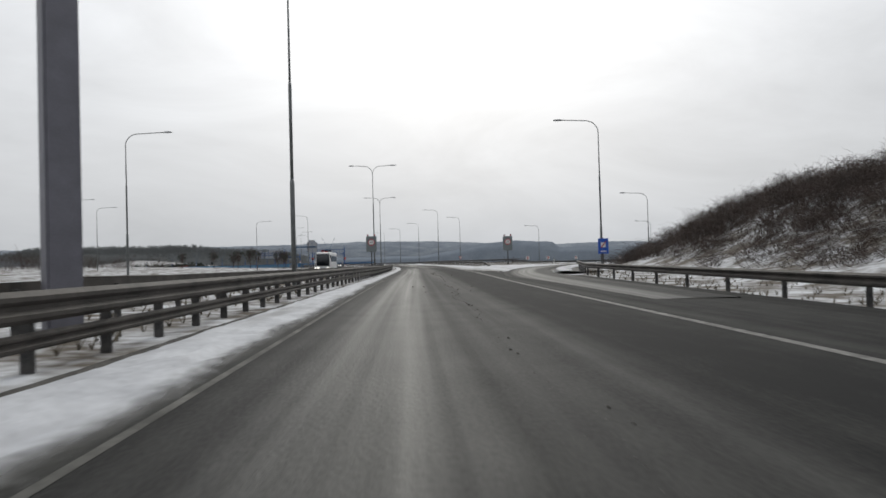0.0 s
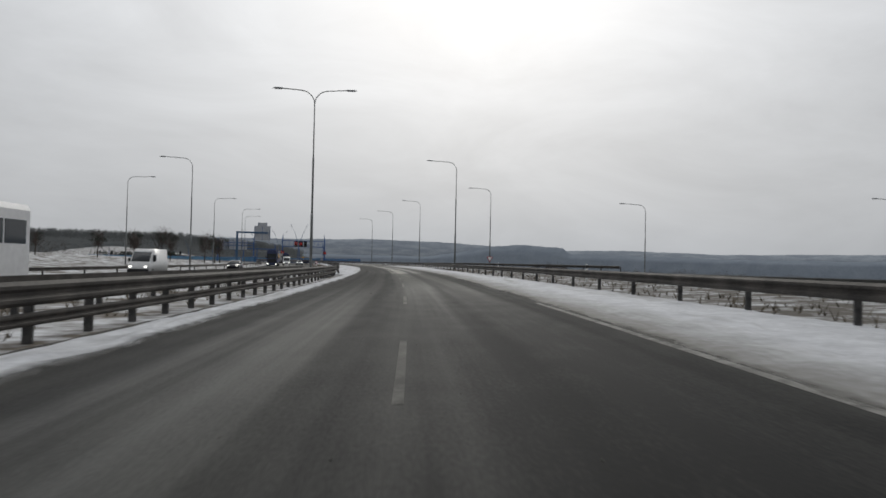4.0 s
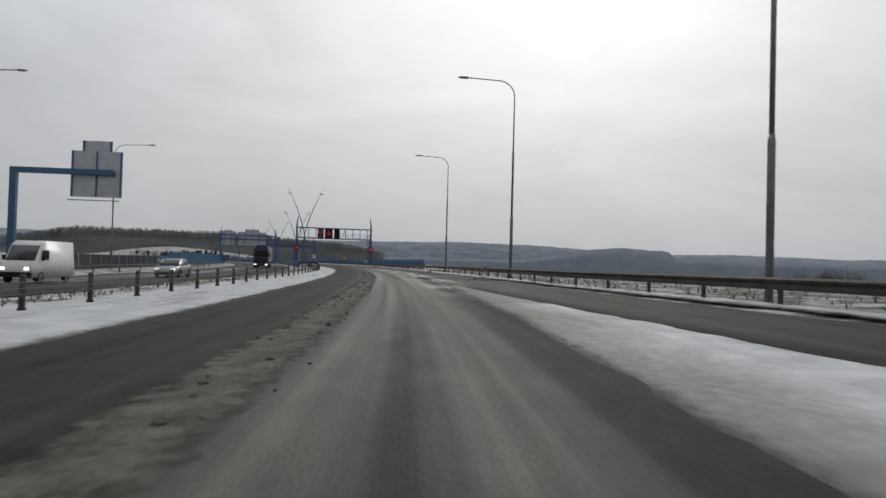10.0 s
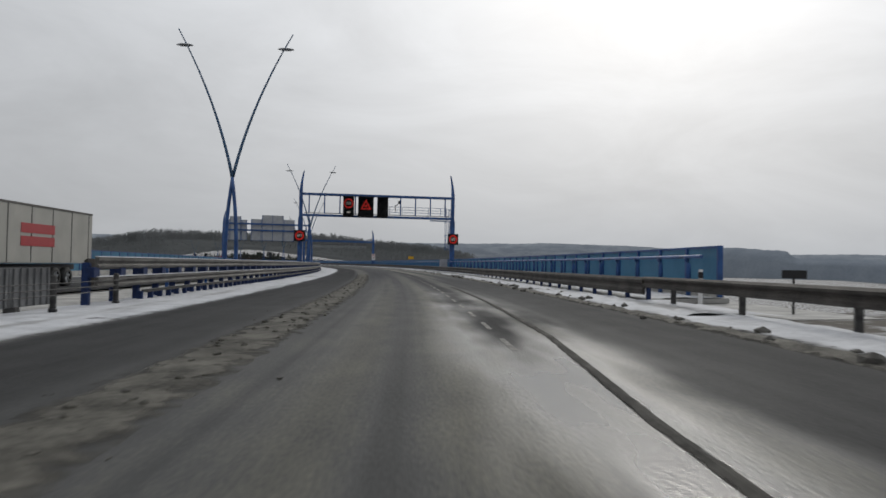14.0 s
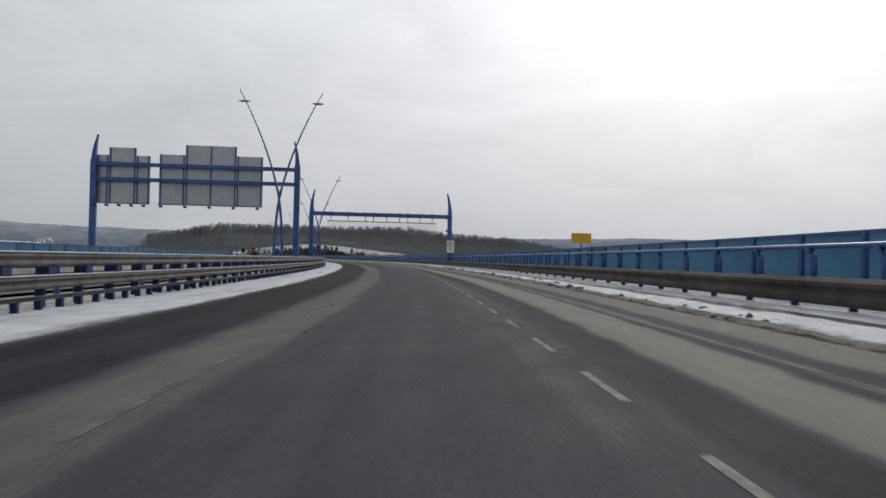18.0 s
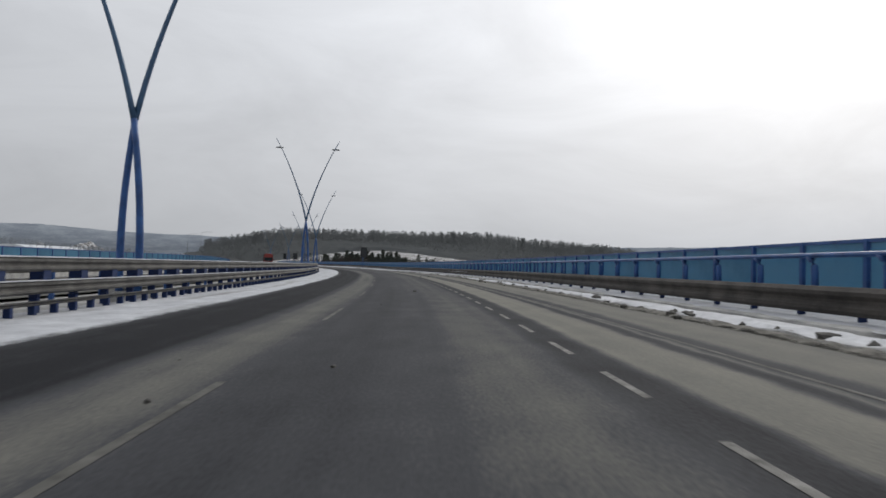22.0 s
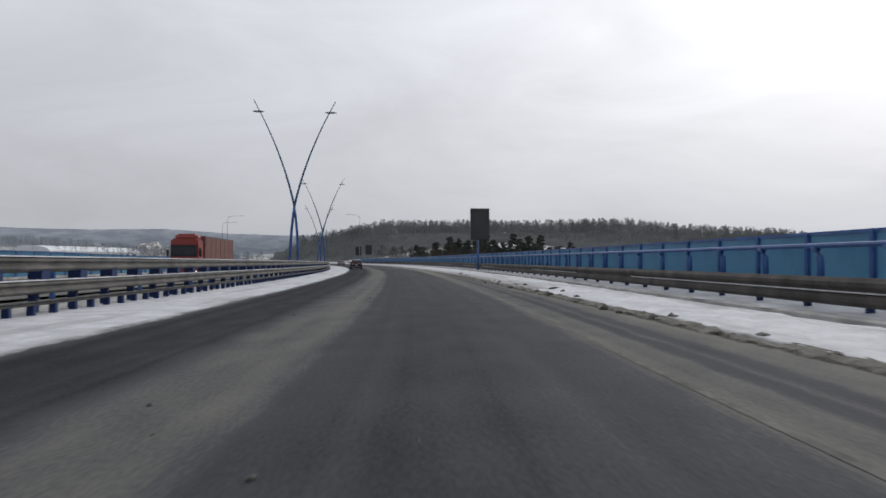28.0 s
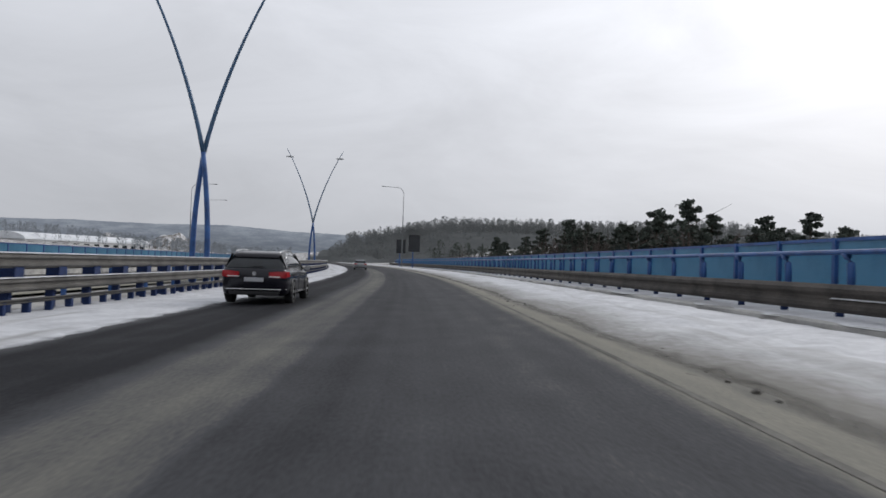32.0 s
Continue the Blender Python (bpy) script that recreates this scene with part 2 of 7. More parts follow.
def road_material():
    """Salted, half-wet asphalt. The UV map holds metres: x from the left edge of the carriageway, y along the road."""
    m = bpy.data.materials.new("salted_asphalt")
    m.use_nodes = True
    n, l = m.node_tree.nodes, m.node_tree.links
    b = n["Principled BSDF"]
    uv = n.new("ShaderNodeUVMap")
    sep = n.new("ShaderNodeSeparateXYZ")
    l.new(uv.outputs[0], sep.inputs[0])

    def noise_at(sx, sy, detail, scale=1.0):
        mp, t = n.new("ShaderNodeMapping"), n.new("ShaderNodeTexNoise")
        mp.inputs["Scale"].default_value = (sx, sy, 1)
        t.inputs["Scale"].default_value, t.inputs["Detail"].default_value = scale, detail
        l.new(uv.outputs[0], mp.inputs[0]), l.new(mp.outputs[0], t.inputs[0])
        return t.outputs[0]

    def math_node(op, a, c, d=None):
        k = n.new("ShaderNodeMath")
        k.operation = op
        for i, v in enumerate((a, c, d)):
            if v is None:
                continue
            if isinstance(v, (int, float)):
                k.inputs[i].default_value = v
            else:
                l.new(v, k.inputs[i])
        return k.outputs[0]

    def bands(stops):
        """How much salt and painted sheen pale each strip across the road; the strips wander a little along it."""
        r = n.new("ShaderNodeValToRGB")
        e = r.color_ramp.elements
        while len(e) > 1:
            e.remove(e[-1])
        for i, (x, v) in enumerate(stops):
            k = e[0] if i == 0 else e.new(x / 14)
            k.position, k.color = x / 14, (v, v, v, 1)
        l.new(wander, r.inputs[0])
        return r.outputs[0]
    wob = noise_at(0.02, 0.03, 2)
    fray = noise_at(0.8, 0.8, 4)
    wander = math_node("MULTIPLY_ADD", math_node("SUBTRACT", wob, 0.5), 0.5, sep.outputs[0])
    wander = math_node("DIVIDE", math_node("MULTIPLY_ADD", math_node("SUBTRACT", fray, 0.5), 0.28, wander), 14.0)
    first = bands(((0, 0.4), (0.3, 0.10), (0.9, 0.08), (1.3, 0.22), (2.5, 0.24), (2.9, 0.15), (3.3, 0.05), (3.7, 0.14), (4.4, 0.16), (5.0, 0.06), (5.6, 0.0), (7.4, 0.02), (7.9, 0.25), (8.4, 0.08), (11, 0.08)))
    second = bands(((0, 0.4), (0.3, 0.16), (0.9, 0.10), (2.3, 0.13), (2.8, 0.30), (3.1, 0.06), (3.4, 0.12), (3.6, 0.50), (4.0, 0.42), (4.4, 0.55), (4.95, 0.50), (5.3, 0.22), (5.7, 0.20),
                    (5.95, 0.48), (6.5, 0.40), (6.95, 0.10), (7.45, 0.05), (7.7, 0.2), (8.3, 0.45), (9.5, 0.22), (12, 0.18)))
    # lanes here are also lifted for wet sheen, painted into the colour
    third = bands(((0, 0.4), (0.3, 0.16), (1.0, 0.15), (2.6, 0.16), (2.95, 0.36), (4.2, 0.34), (4.4, 0.38), (5.6, 0.5), (5.85, 0.34), (6.1, 0.38), (6.5, 0.56), (7.1, 0.52), (7.5, 0.12), (7.95, 0.12),
                   (8.15, 0.48), (8.7, 0.46), (8.86, 0.22), (9.1, 0.30), (10.5, 0.22), (12, 0.2)))
    fourth = bands(((0, 0.5), (0.25, 0.2), (0.5, 0.0), (1.5, 0.05), (2.5, 0.03), (2.72, 0.36), (3.0, 0.56), (3.5, 0.58), (3.95, 0.52), (4.15, 0.34), (4.4, 0.27), (4.9, 0.28), (6.2, 0.38), (7.3, 0.46),
                    (7.75, 0.42), (7.95, 0.20), (8.44, 0.17), (8.64, 0.76), (9.5, 0.82), (9.68, 0.22), (9.8, 0.24), (9.9, 0.66), (10.05, 0.26), (10.3, 0.3), (10.5, 0.68), (11.5, 0.72), (12.5, 0.6)))

    fifth = bands(((0, 0.5), (0.25, 0.2), (0.5, 0.0), (1.5, 0.05), (2.3, 0.05), (2.6, 0.34), (3.0, 0.54), (3.6, 0.56), (4.08, 0.5), (4.22, 0.29), (4.6, 0.25), (6.2, 0.32), (7.6, 0.36),
                   (7.85, 0.52), (8.38, 0.54), (8.5, 0.32), (8.66, 0.32), (8.76, 0.52), (8.92, 0.34), (9.06, 0.36), (9.2, 0.56), (10.2, 0.62), (12, 0.6)))

    def stretch_of(a, c):
        k = n.new("ShaderNodeMapRange")
        k.interpolation_type = "SMOOTHSTEP"
        k.inputs["From Min"].default_value, k.inputs["From Max"].default_value = a, c
        l.new(sep.outputs[1], k.inputs[0])
        return k.outputs[0]
    def blend(f, a, c):
        k = n.new("ShaderNodeMix")
        l.new(f, k.inputs[0]), l.new(a, k.inputs[2]), l.new(c, k.inputs[3])
        return k.outputs[0]
    along = stretch_of(330, 430)
    # strips turn paler at station 175, a little less from 196 on
    paler = stretch_of(174.5, 175.5)
    salt_sheen = blend(stretch_of(110, 150), first, math_node("MULTIPLY", second, math_node("ADD", math_node("MULTIPLY_ADD", paler, 0.26, 0.76), math_node("MULTIPLY", stretch_of(196, 216), -0.18))))
    salt_sheen = blend(stretch_of(262, 290), salt_sheen, third)
    salt_sheen = blend(stretch_of(400, 450), salt_sheen, fourth)
    salt_sheen = blend(stretch_of(668, 700), salt_sheen, fifth)
    salt_sheen = math_node("ADD", salt_sheen, math_node("MULTIPLY", stretch_of(742, 780), bands(((0, 0), (7.8, 0), (7.95, 0.24), (8.4, 0.34), (9.5, 0.4), (12, 0.4)))))
    streak, blotch, grain = noise_at(2.6, 0.02, 5), noise_at(0.5, 0.03, 6), noise_at(25, 12, 3)
    dust_sheen = math_node("ADD", salt_sheen, math_node("MULTIPLY", math_node("SUBTRACT", streak, 0.5), 0.30))
    dust_sheen = math_node("ADD", dust_sheen, math_node("MULTIPLY", math_node("SUBTRACT", blotch, 0.5), 0.32))
    dust_sheen = math_node("ADD", dust_sheen, math_node("MULTIPLY", math_node("SUBTRACT", noise_at(1.6, 0.7, 6), 0.5), 0.3))
    dust_sheen = math_node("ADD", dust_sheen, math_node("MULTIPLY", math_node("SUBTRACT", grain, 0.5), 0.34))
    col = n.new("ShaderNodeValToRGB")
    col.color_ramp.elements[0].color, col.color_ramp.elements[1].color = (0.0165, 0.0172, 0.0198, 1), (0.262, 0.252, 0.212, 1)
    mid = col.color_ramp.elements.new(0.4)
    mid.color = (0.067, 0.0685, 0.0735, 1)
    l.new(dust_sheen, col.inputs[0])
    # the asphalt before the bridge is tinted browner than the deck's
    tint = n.new("ShaderNodeMix")
    tint.data_type, tint.blend_type = "RGBA", "MULTIPLY"
    tint.inputs["B"].default_value = (1.05, 1.02, 0.87, 1)
    l.new(math_node("SUBTRACT", 1.0, stretch_of(300, 440)), tint.inputs["Factor"])
    l.new(col.outputs[0], tint.inputs["A"])
    l.new(tint.outputs["Result"], b.inputs["Base Color"])
    # polished and wet strips shine: the lane's middle on the approach, meltwater at the joining lane
    polish = blend(stretch_of(100, 150), bands(((0, 0.0), (0.7, 0.25), (1.2, 0.6), (2.4, 0.6), (2.9, 0.2), (4.2, 0.25), (5.0, 0.0))),
                   bands(((0, 0.0), (3.4, 0.1), (4.3, 0.7), (5.0, 0.7), (5.4, 0.2), (5.9, 0.6), (6.6, 0.5), (7.0, 0.1))))
    melt = bands(((0, 0.05), (6.2, 0.15), (7.0, 0.9), (7.8, 1.0), (8.5, 0.7), (9.2, 0.12), (10.2, 0.05)))
    melt = blend(stretch_of(328, 356), bands(((0, 0.05), (6.4, 0.25), (7.4, 0.8), (8.2, 1.0), (8.8, 0.6), (9.4, 0.2), (12.0, 0.15))), melt)
    pool = noise_at(0.7, 0.12, 3)
    poolm = n.new("ShaderNodeMapRange")
    poolm.inputs["From Min"].default_value, poolm.inputs["From Max"].default_value = 0.36, 0.60
    l.new(pool, poolm.inputs[0])
    gate = math_node("MULTIPLY", stretch_of(270, 300), math_node("SUBTRACT", 1.0, stretch_of(372, 412)))
    melt = math_node("MULTIPLY", math_node("MULTIPLY", melt, gate), poolm.outputs[0])
    polish = math_node("MULTIPLY", polish, math_node("SUBTRACT", 1.0, along))
    dulled = math_node("MULTIPLY", stretch_of(130, 150), math_node("SUBTRACT", 1.0, paler))
    polish = math_node("MULTIPLY", polish, math_node("MULTIPLY_ADD", dulled, -0.7, 1.0))
    gloss = math_node("MAXIMUM", melt, math_node("MULTIPLY", polish, math_node("MULTIPLY_ADD", streak, 1.2, -0.05)))
    l.new(math_node("MULTIPLY_ADD", gloss, -0.58, 0.80), b.inputs["Roughness"])
    l.new(math_node("MULTIPLY_ADD", gloss, 0.28, 0.06), b.inputs["Specular IOR Level"])
    bp = n.new("ShaderNodeBump")
    bp.inputs["Strength"].default_value, bp.inputs["Distance"].default_value = 0.6, 0.012
    l.new(grain, bp.inputs["Height"])
    l.new(bp.outputs[0], b.inputs["Normal"])
    return m


M_ROAD = road_material()


def snow_material(name, reach, wobble):
    """Trodden snow whose rim is mixed with grit. The UV map's x is the distance from the rim, in metres."""
    m = material(name, (0.47, 0.48, 0.505), 0.75, vary=0.10, scale=1.1, bump=0.7, bump_scale=7, second=(0.57, 0.58, 0.60), spec=0.2)
    n, l = m.node_tree.nodes, m.node_tree.links
    b = n["Principled BSDF"]
    clean = b.inputs["Base Color"].links[0].from_socket
    uv, sep = n.new("ShaderNodeUVMap"), n.new("ShaderNodeSeparateXYZ")
    l.new(uv.outputs[0], sep.inputs[0])

    def noise_at(sx, sy, detail):
        mp, t = n.new("ShaderNodeMapping"), n.new("ShaderNodeTexNoise")
        mp.inputs["Scale"].default_value = (sx, sy, 1)
        t.inputs["Scale"].default_value, t.inputs["Detail"].default_value = 1.0, detail
        l.new(uv.outputs[0], mp.inputs[0]), l.new(mp.outputs[0], t.inputs[0])
        return t.outputs[0]

    def op(kind, a, c, d=0.0):
        k = n.new("ShaderNodeMath")
        k.operation = kind
        for i, v in enumerate((a, c, d)):
            if isinstance(v, (int, float)):
                k.inputs[i].default_value = v
            else:
                l.new(v, k.inputs[i])
        return k.outputs[0]
    rim = op("ABSOLUTE", sep.outputs[0], 0.0)
    dist = rim
    dist = op("MULTIPLY_ADD", op("SUBTRACT", noise_at(0.9, 0.25, 4), 0.5), wobble, dist)
    dist = op("MULTIPLY_ADD", op("SUBTRACT", noise_at(7, 4, 5), 0.5), wobble * 0.8, dist)
    grit = n.new("ShaderNodeMapRange")
    grit.interpolation_type = "SMOOTHSTEP"
    for key, v in (("From Min", -0.15), ("From Max", reach), ("To Min", 0.0), ("To Max", 1.0)):
        grit.inputs[key].default_value = v
    l.new(dist, grit.inputs[0])
    track = n.new("ShaderNodeMapRange")
    for key, v in (("From Min", 0.30), ("From Max", 0.46), ("To Min", 0.45), ("To Max", 1.0)):
        track.inputs[key].default_value = v
    l.new(noise_at(1.1, 0.09, 6), track.inputs[0])
    mix = n.new("ShaderNodeMix")
    mix.data_type = "RGBA"
    mix.inputs["A"].default_value = (0.155, 0.149, 0.134, 1)
    l.new(op("MULTIPLY", grit.outputs[0], track.outputs[0]), mix.inputs["Factor"])
    l.new(clean, mix.inputs["B"])
    l.new(mix.outputs["Result"], b.inputs["Base Color"])
    # the rim thins out into single crumbs on the asphalt
    thin = n.new("ShaderNodeMapRange")
    for key, v in (("From Min", 0.02), ("From Max", 0.34), ("To Min", 0.0), ("To Max", 1.0)):
        thin.inputs[key].default_value = v
    l.new(op("MULTIPLY_ADD", op("SUBTRACT", noise_at(6, 2.5, 4), 0.5), 0.3, op("MULTIPLY_ADD", op("SUBTRACT", noise_at(0.9, 0.25, 3), 0.5), 0.35, rim)), thin.inputs[0])
    l.new(thin.outputs[0], b.inputs["Alpha"])
    return m


M_SNOW, M_SNOWD = snow_material("trodden_snow", 0.5, 0.45), snow_material("thin_gritty_snow", 2.2, 1.3)
M_SNOWC = snow_material("clean_roadside_snow", 0.2, 0.14)
M_SNOWT = snow_material("grey_driven_snow", 4.2, 1.6)
M_FROST = material("dusting_of_snow", (0.45, 0.46, 0.48), 0.8, vary=0.15, scale=3, bump=0.3, second=(0.58, 0.59, 0.61), spec=0.2)


def slush_material(name, half, base, second):
    """Dirty slush that thins out towards both rims; the UV map's x is the distance from the middle, in metres."""
    m = material(name, base, 0.85, vary=0.3, scale=1.6, bump=1.0, bump_scale=14, second=second, spec=0.15)
    n, l = m.node_tree.nodes, m.node_tree.links
    uv, sep, fray, far, fade = n.new("ShaderNodeUVMap"), n.new("ShaderNodeSeparateXYZ"), n.new("ShaderNodeTexNoise"), n.new("ShaderNodeMath"), n.new("ShaderNodeMapRange")
    mid, add = n.new("ShaderNodeMath"), n.new("ShaderNodeMath")
    fray.inputs["Scale"].default_value, fray.inputs["Detail"].default_value = 2.6, 5
    far.operation, mid.operation, add.operation = "ABSOLUTE", "MULTIPLY_ADD", "ADD"
    mid.inputs[1].default_value, mid.inputs[2].default_value = half * 1.6, half * -0.8
    for key, v in (("From Min", half), ("From Max", half * 0.5), ("To Min", 0.0), ("To Max", 1.0)):
        fade.inputs[key].default_value = v
    l.new(uv.outputs[0], sep.inputs[0]), l.new(uv.outputs[0], fray.inputs[0])
    l.new(sep.outputs[0], far.inputs[0])
    l.new(fray.outputs[0], mid.inputs[0])
    l.new(far.outputs[0], add.inputs[0]), l.new(mid.outputs[0], add.inputs[1])
    l.new(add.outputs[0], fade.inputs[0])
    l.new(fade.outputs[0], n["Principled BSDF"].inputs["Alpha"])
    return m


M_DIRTY = material("dirty_slush_lump", (0.05, 0.048, 0.042), 0.85, vary=0.3, scale=2.5, bump=1.0, bump_scale=14, second=(0.12, 0.115, 0.10), spec=0.15)
M_SLUSH = {"slush_lane": slush_material("dirty_slush", 0.62, (0.05, 0.0475, 0.041), (0.125, 0.119, 0.103)),
           "slush_shoulder": slush_material("dark_slush_line", 0.085, (0.035, 0.034, 0.031), (0.07, 0.067, 0.06)),
           "slush_gutter": slush_material("dark_gutter_line", 0.12, (0.045, 0.043, 0.040), (0.09, 0.086, 0.078)),
           "slush_edge": slush_material("gritty_slush_rim", 0.34, (0.06, 0.057, 0.05), (0.15, 0.143, 0.125))}
M_GROUND = material("snowy_grass", (0.13, 0.105, 0.075), 0.9, vary=0.3, scale=0.45, bump=1.0, bump_scale=2.2, second=(0.49, 0.50, 0.515), low=0.42, high=0.60)
M_DRYVERGE = material("dry_winter_grass", (0.085, 0.07, 0.052), 0.9, vary=0.3, scale=0.6, bump=1.0, bump_scale=2.6, second=(0.42, 0.43, 0.44), low=0.46, high=0.66)
M_CLOD = material("dark_slush_clod", (0.045, 0.042, 0.038), 0.85, vary=0.3, scale=6, second=(0.10, 0.095, 0.085))
M_PAINT = material("worn_road_paint", (0.10, 0.098, 0.09), 0.75, vary=0.3, scale=5, bump=0.3, bump_scale=30, second=(0.22, 0.215, 0.20), spec=0.15, low=0.32, high=0.66)
M_PAINTD = material("salt_covered_road_paint", (0.10, 0.098, 0.09), 0.8, vary=0.2, scale=1.3, bump=0.3, bump_scale=12, second=(0.14, 0.136, 0.124), spec=0.1, low=0.40, high=0.64)
M_GALV = material("galvanised_steel", (0.075, 0.071, 0.065), 0.62, 0.25, vary=0.3, scale=1.5, bump=0.2, bump_scale=20, second=(0.128, 0.122, 0.112))
# navy paint with the shade below the beams put into its colour
M_NAVY = material("shaded_navy_post", (0.008, 0.018, 0.065), 0.6, 0.0, vary=0.3, scale=3, second=(0.013, 0.034, 0.12), spec=0.3)
# brown dirt, with the backlit beams' shade darkened into the colour
M_GALVB = material("shaded_dirty_steel", (0.036, 0.032, 0.029), 0.7, 0.0, vary=0.35, scale=1.2, bump=0.2, bump_scale=20, second=(0.066, 0.059, 0.052), spec=0.25)
M_GALVD = material("grimy_steel_post", (0.035, 0.035, 0.036), 0.65, 0.0, vary=0.3, scale=5, second=(0.07, 0.067, 0.064), spec=0.3)
M_BLUE = material("blue_painted_steel", (0.017, 0.062, 0.20), 0.42, 0.0, vary=0.25, scale=2.0, bump=0.1, second=(0.03, 0.10, 0.29))
M_PANEL = material("blue_barrier_panel", (0.072, 0.185, 0.29), 0.25, 0.0, vary=0.24, scale=0.8, second=(0.108, 0.26, 0.38), per_object=0.15)
pn_n, pn_l = M_PANEL.node_tree.nodes, M_PANEL.node_tree.links
pane_glow, pane_mix = pn_n.new("ShaderNodeBsdfTranslucent"), pn_n.new("ShaderNodeMixShader")
pane_glow.inputs[0].default_value, pane_mix.inputs[0].default_value = (0.13, 0.38, 0.56, 1), 0.36
pn_l.new(pn_n["Principled BSDF"].outputs[0], pane_mix.inputs[1])
pn_l.new(pane_glow.outputs[0], pane_mix.inputs[2])
pn_l.new(pane_mix.outputs[0], pn_n["Material Output"].inputs[0])
M_CONC = material("bridge_concrete", (0.3, 0.3, 0.29), 0.8, vary=0.25, scale=1.0, bump=0.5, second=(0.4, 0.39, 0.37))
M_POLE = material("grey_lamp_steel", (0.19, 0.20, 0.20), 0.5, 0.4, vary=0.2, scale=4)
M_COLUMN = material("lilac_grey_column_paint", (0.17, 0.168, 0.195), 0.5, 0.1, vary=0.15, scale=2.5, bump=0.1)
M_POLEB = material("slate_blue_mast_paint", (0.05, 0.11, 0.2), 0.45, 0.1, vary=0.2, scale=3)
M_HEAD = material("lamp_housing_grey", (0.22, 0.23, 0.24), 0.45, 0.2, vary=0.15)
M_BLACK = material("black_matt_plastic", (0.012, 0.012, 0.014), 0.4, vary=0.3)
M_SCREEN = material("dark_display_glass", (0.02, 0.022, 0.025), 0.15, vary=0.3, scale=0.7)
M_BACK = material("sign_back_aluminium", (0.42, 0.43, 0.45), 0.4, 0.5, vary=0.12, scale=1.5)
M_SHEET = material("grimy_grey_sheet", (0.11, 0.112, 0.115), 0.55, 0.2, vary=0.25, scale=1.5, bump=0.2, second=(0.17, 0.172, 0.175))
M_ROOFSNOW = material("roof_snow", (0.66, 0.68, 0.71), 0.8, vary=0.06, scale=0.2, bump=0.2, bump_scale=2, second=(0.74, 0.76, 0.78), spec=0.2)
M_SIGNG = material("grey_green_sign_board", (0.19, 0.215, 0.22), 0.5, vary=0.1)
M_WHITE = material("white_sign_face", (0.75, 0.75, 0.74), 0.4, vary=0.06)
M_RED = material("red_sign_face", (0.42, 0.04, 0.045), 0.4, vary=0.1)
M_BLUES = material("blue_sign_face", (0.02, 0.10, 0.5), 0.4, vary=0.1)
M_YELL = material("yellow_sign_face", (0.65, 0.36, 0.01), 0.45, vary=0.1)
M_LED = glow("red_display_light", (1.0, 0.05, 0.04), 0.42)
M_LEDW = glow("white_display_light", (0.9, 0.85, 0.8), 0.32)
M_LAMPON = glow("headlamp_light", (1.0, 0.97, 0.9), 2.2)
M_TAIL = material("red_lamp_lens", (0.28, 0.012, 0.016), 0.12, vary=0.2, scale=8, second=(0.36, 0.02, 0.025))
M_PINE = material("pine_needles", (0.032, 0.042, 0.034), 0.85, vary=0.35, scale=1.2, second=(0.055, 0.068, 0.054))
M_BARK = material("brown_bark", (0.06, 0.045, 0.035), 0.9, vary=0.3, scale=4, bump=0.6)
M_TWIG = material("bare_twigs", (0.045, 0.034, 0.030), 0.9, vary=0.35, scale=0.6, second=(0.092, 0.070, 0.060))
# woods far paler than needles and bark: aerial haze put into the colour
M_WOODS = material("haze_paled_woods", (0.165, 0.175, 0.178), 0.95, vary=0.1, scale=0.05, second=(0.20, 0.21, 0.21), spec=0.0)
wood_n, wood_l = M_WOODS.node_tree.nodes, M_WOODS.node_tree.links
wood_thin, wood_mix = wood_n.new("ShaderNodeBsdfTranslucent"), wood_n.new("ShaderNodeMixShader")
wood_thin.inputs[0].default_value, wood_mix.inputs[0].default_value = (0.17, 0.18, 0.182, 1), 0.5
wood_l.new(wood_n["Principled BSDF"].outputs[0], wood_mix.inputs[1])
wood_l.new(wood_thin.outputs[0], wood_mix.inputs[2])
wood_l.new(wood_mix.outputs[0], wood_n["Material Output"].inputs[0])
# paler and bluer still, with more haze in the colour
M_WOODSF = material("haze_paled_far_woods", (0.24, 0.262, 0.285), 0.95, vary=0.1, scale=0.03, second=(0.28, 0.30, 0.32), spec=0.05)
# blue-grey haze is painted into both hill colours
M_HILL = material("haze_tinted_ridge", (0.205, 0.235, 0.275), 1.0, vary=0.07, scale=0.02, bump_scale=0.15, second=(0.235, 0.265, 0.30), spec=0.0)
M_HILLF = material("haze_tinted_hills", (0.275, 0.305, 0.345), 1.0, vary=0.06, scale=0.012, bump_scale=0.1, second=(0.345, 0.375, 0.41), spec=0.0, stretch=(1, 1, 5), low=0.42, high=0.62)
M_GRASS = material("dry_grass", (0.10, 0.082, 0.058), 0.9, vary=0.3, scale=2, second=(0.17, 0.145, 0.11))
M_CAR = material("blue_black_car_paint", (0.010, 0.010, 0.016), 0.18, 0.2, vary=0.1, scale=2)
M_SILVER = material("silver_car_paint", (0.3, 0.31, 0.32), 0.3, 0.5, vary=0.08)
M_VAN = material("white_van_paint", (0.7, 0.7, 0.7), 0.35, vary=0.08)
M_GLASS = material("tinted_car_glass", (0.02, 0.024, 0.028), 0.06, vary=0.2)
M_CHROME = material("chrome_strip", (0.7, 0.7, 0.7), 0.15, 1.0, vary=0.05)
M_TYRE = material("dusty_tyre_rubber", (0.03, 0.03, 0.03), 0.8, vary=0.3)
M_TARPB = material("navy_lorry_tarpaulin", (0.03, 0.05, 0.16), 0.5, vary=0.15, scale=0.8, second=(0.045, 0.07, 0.2))
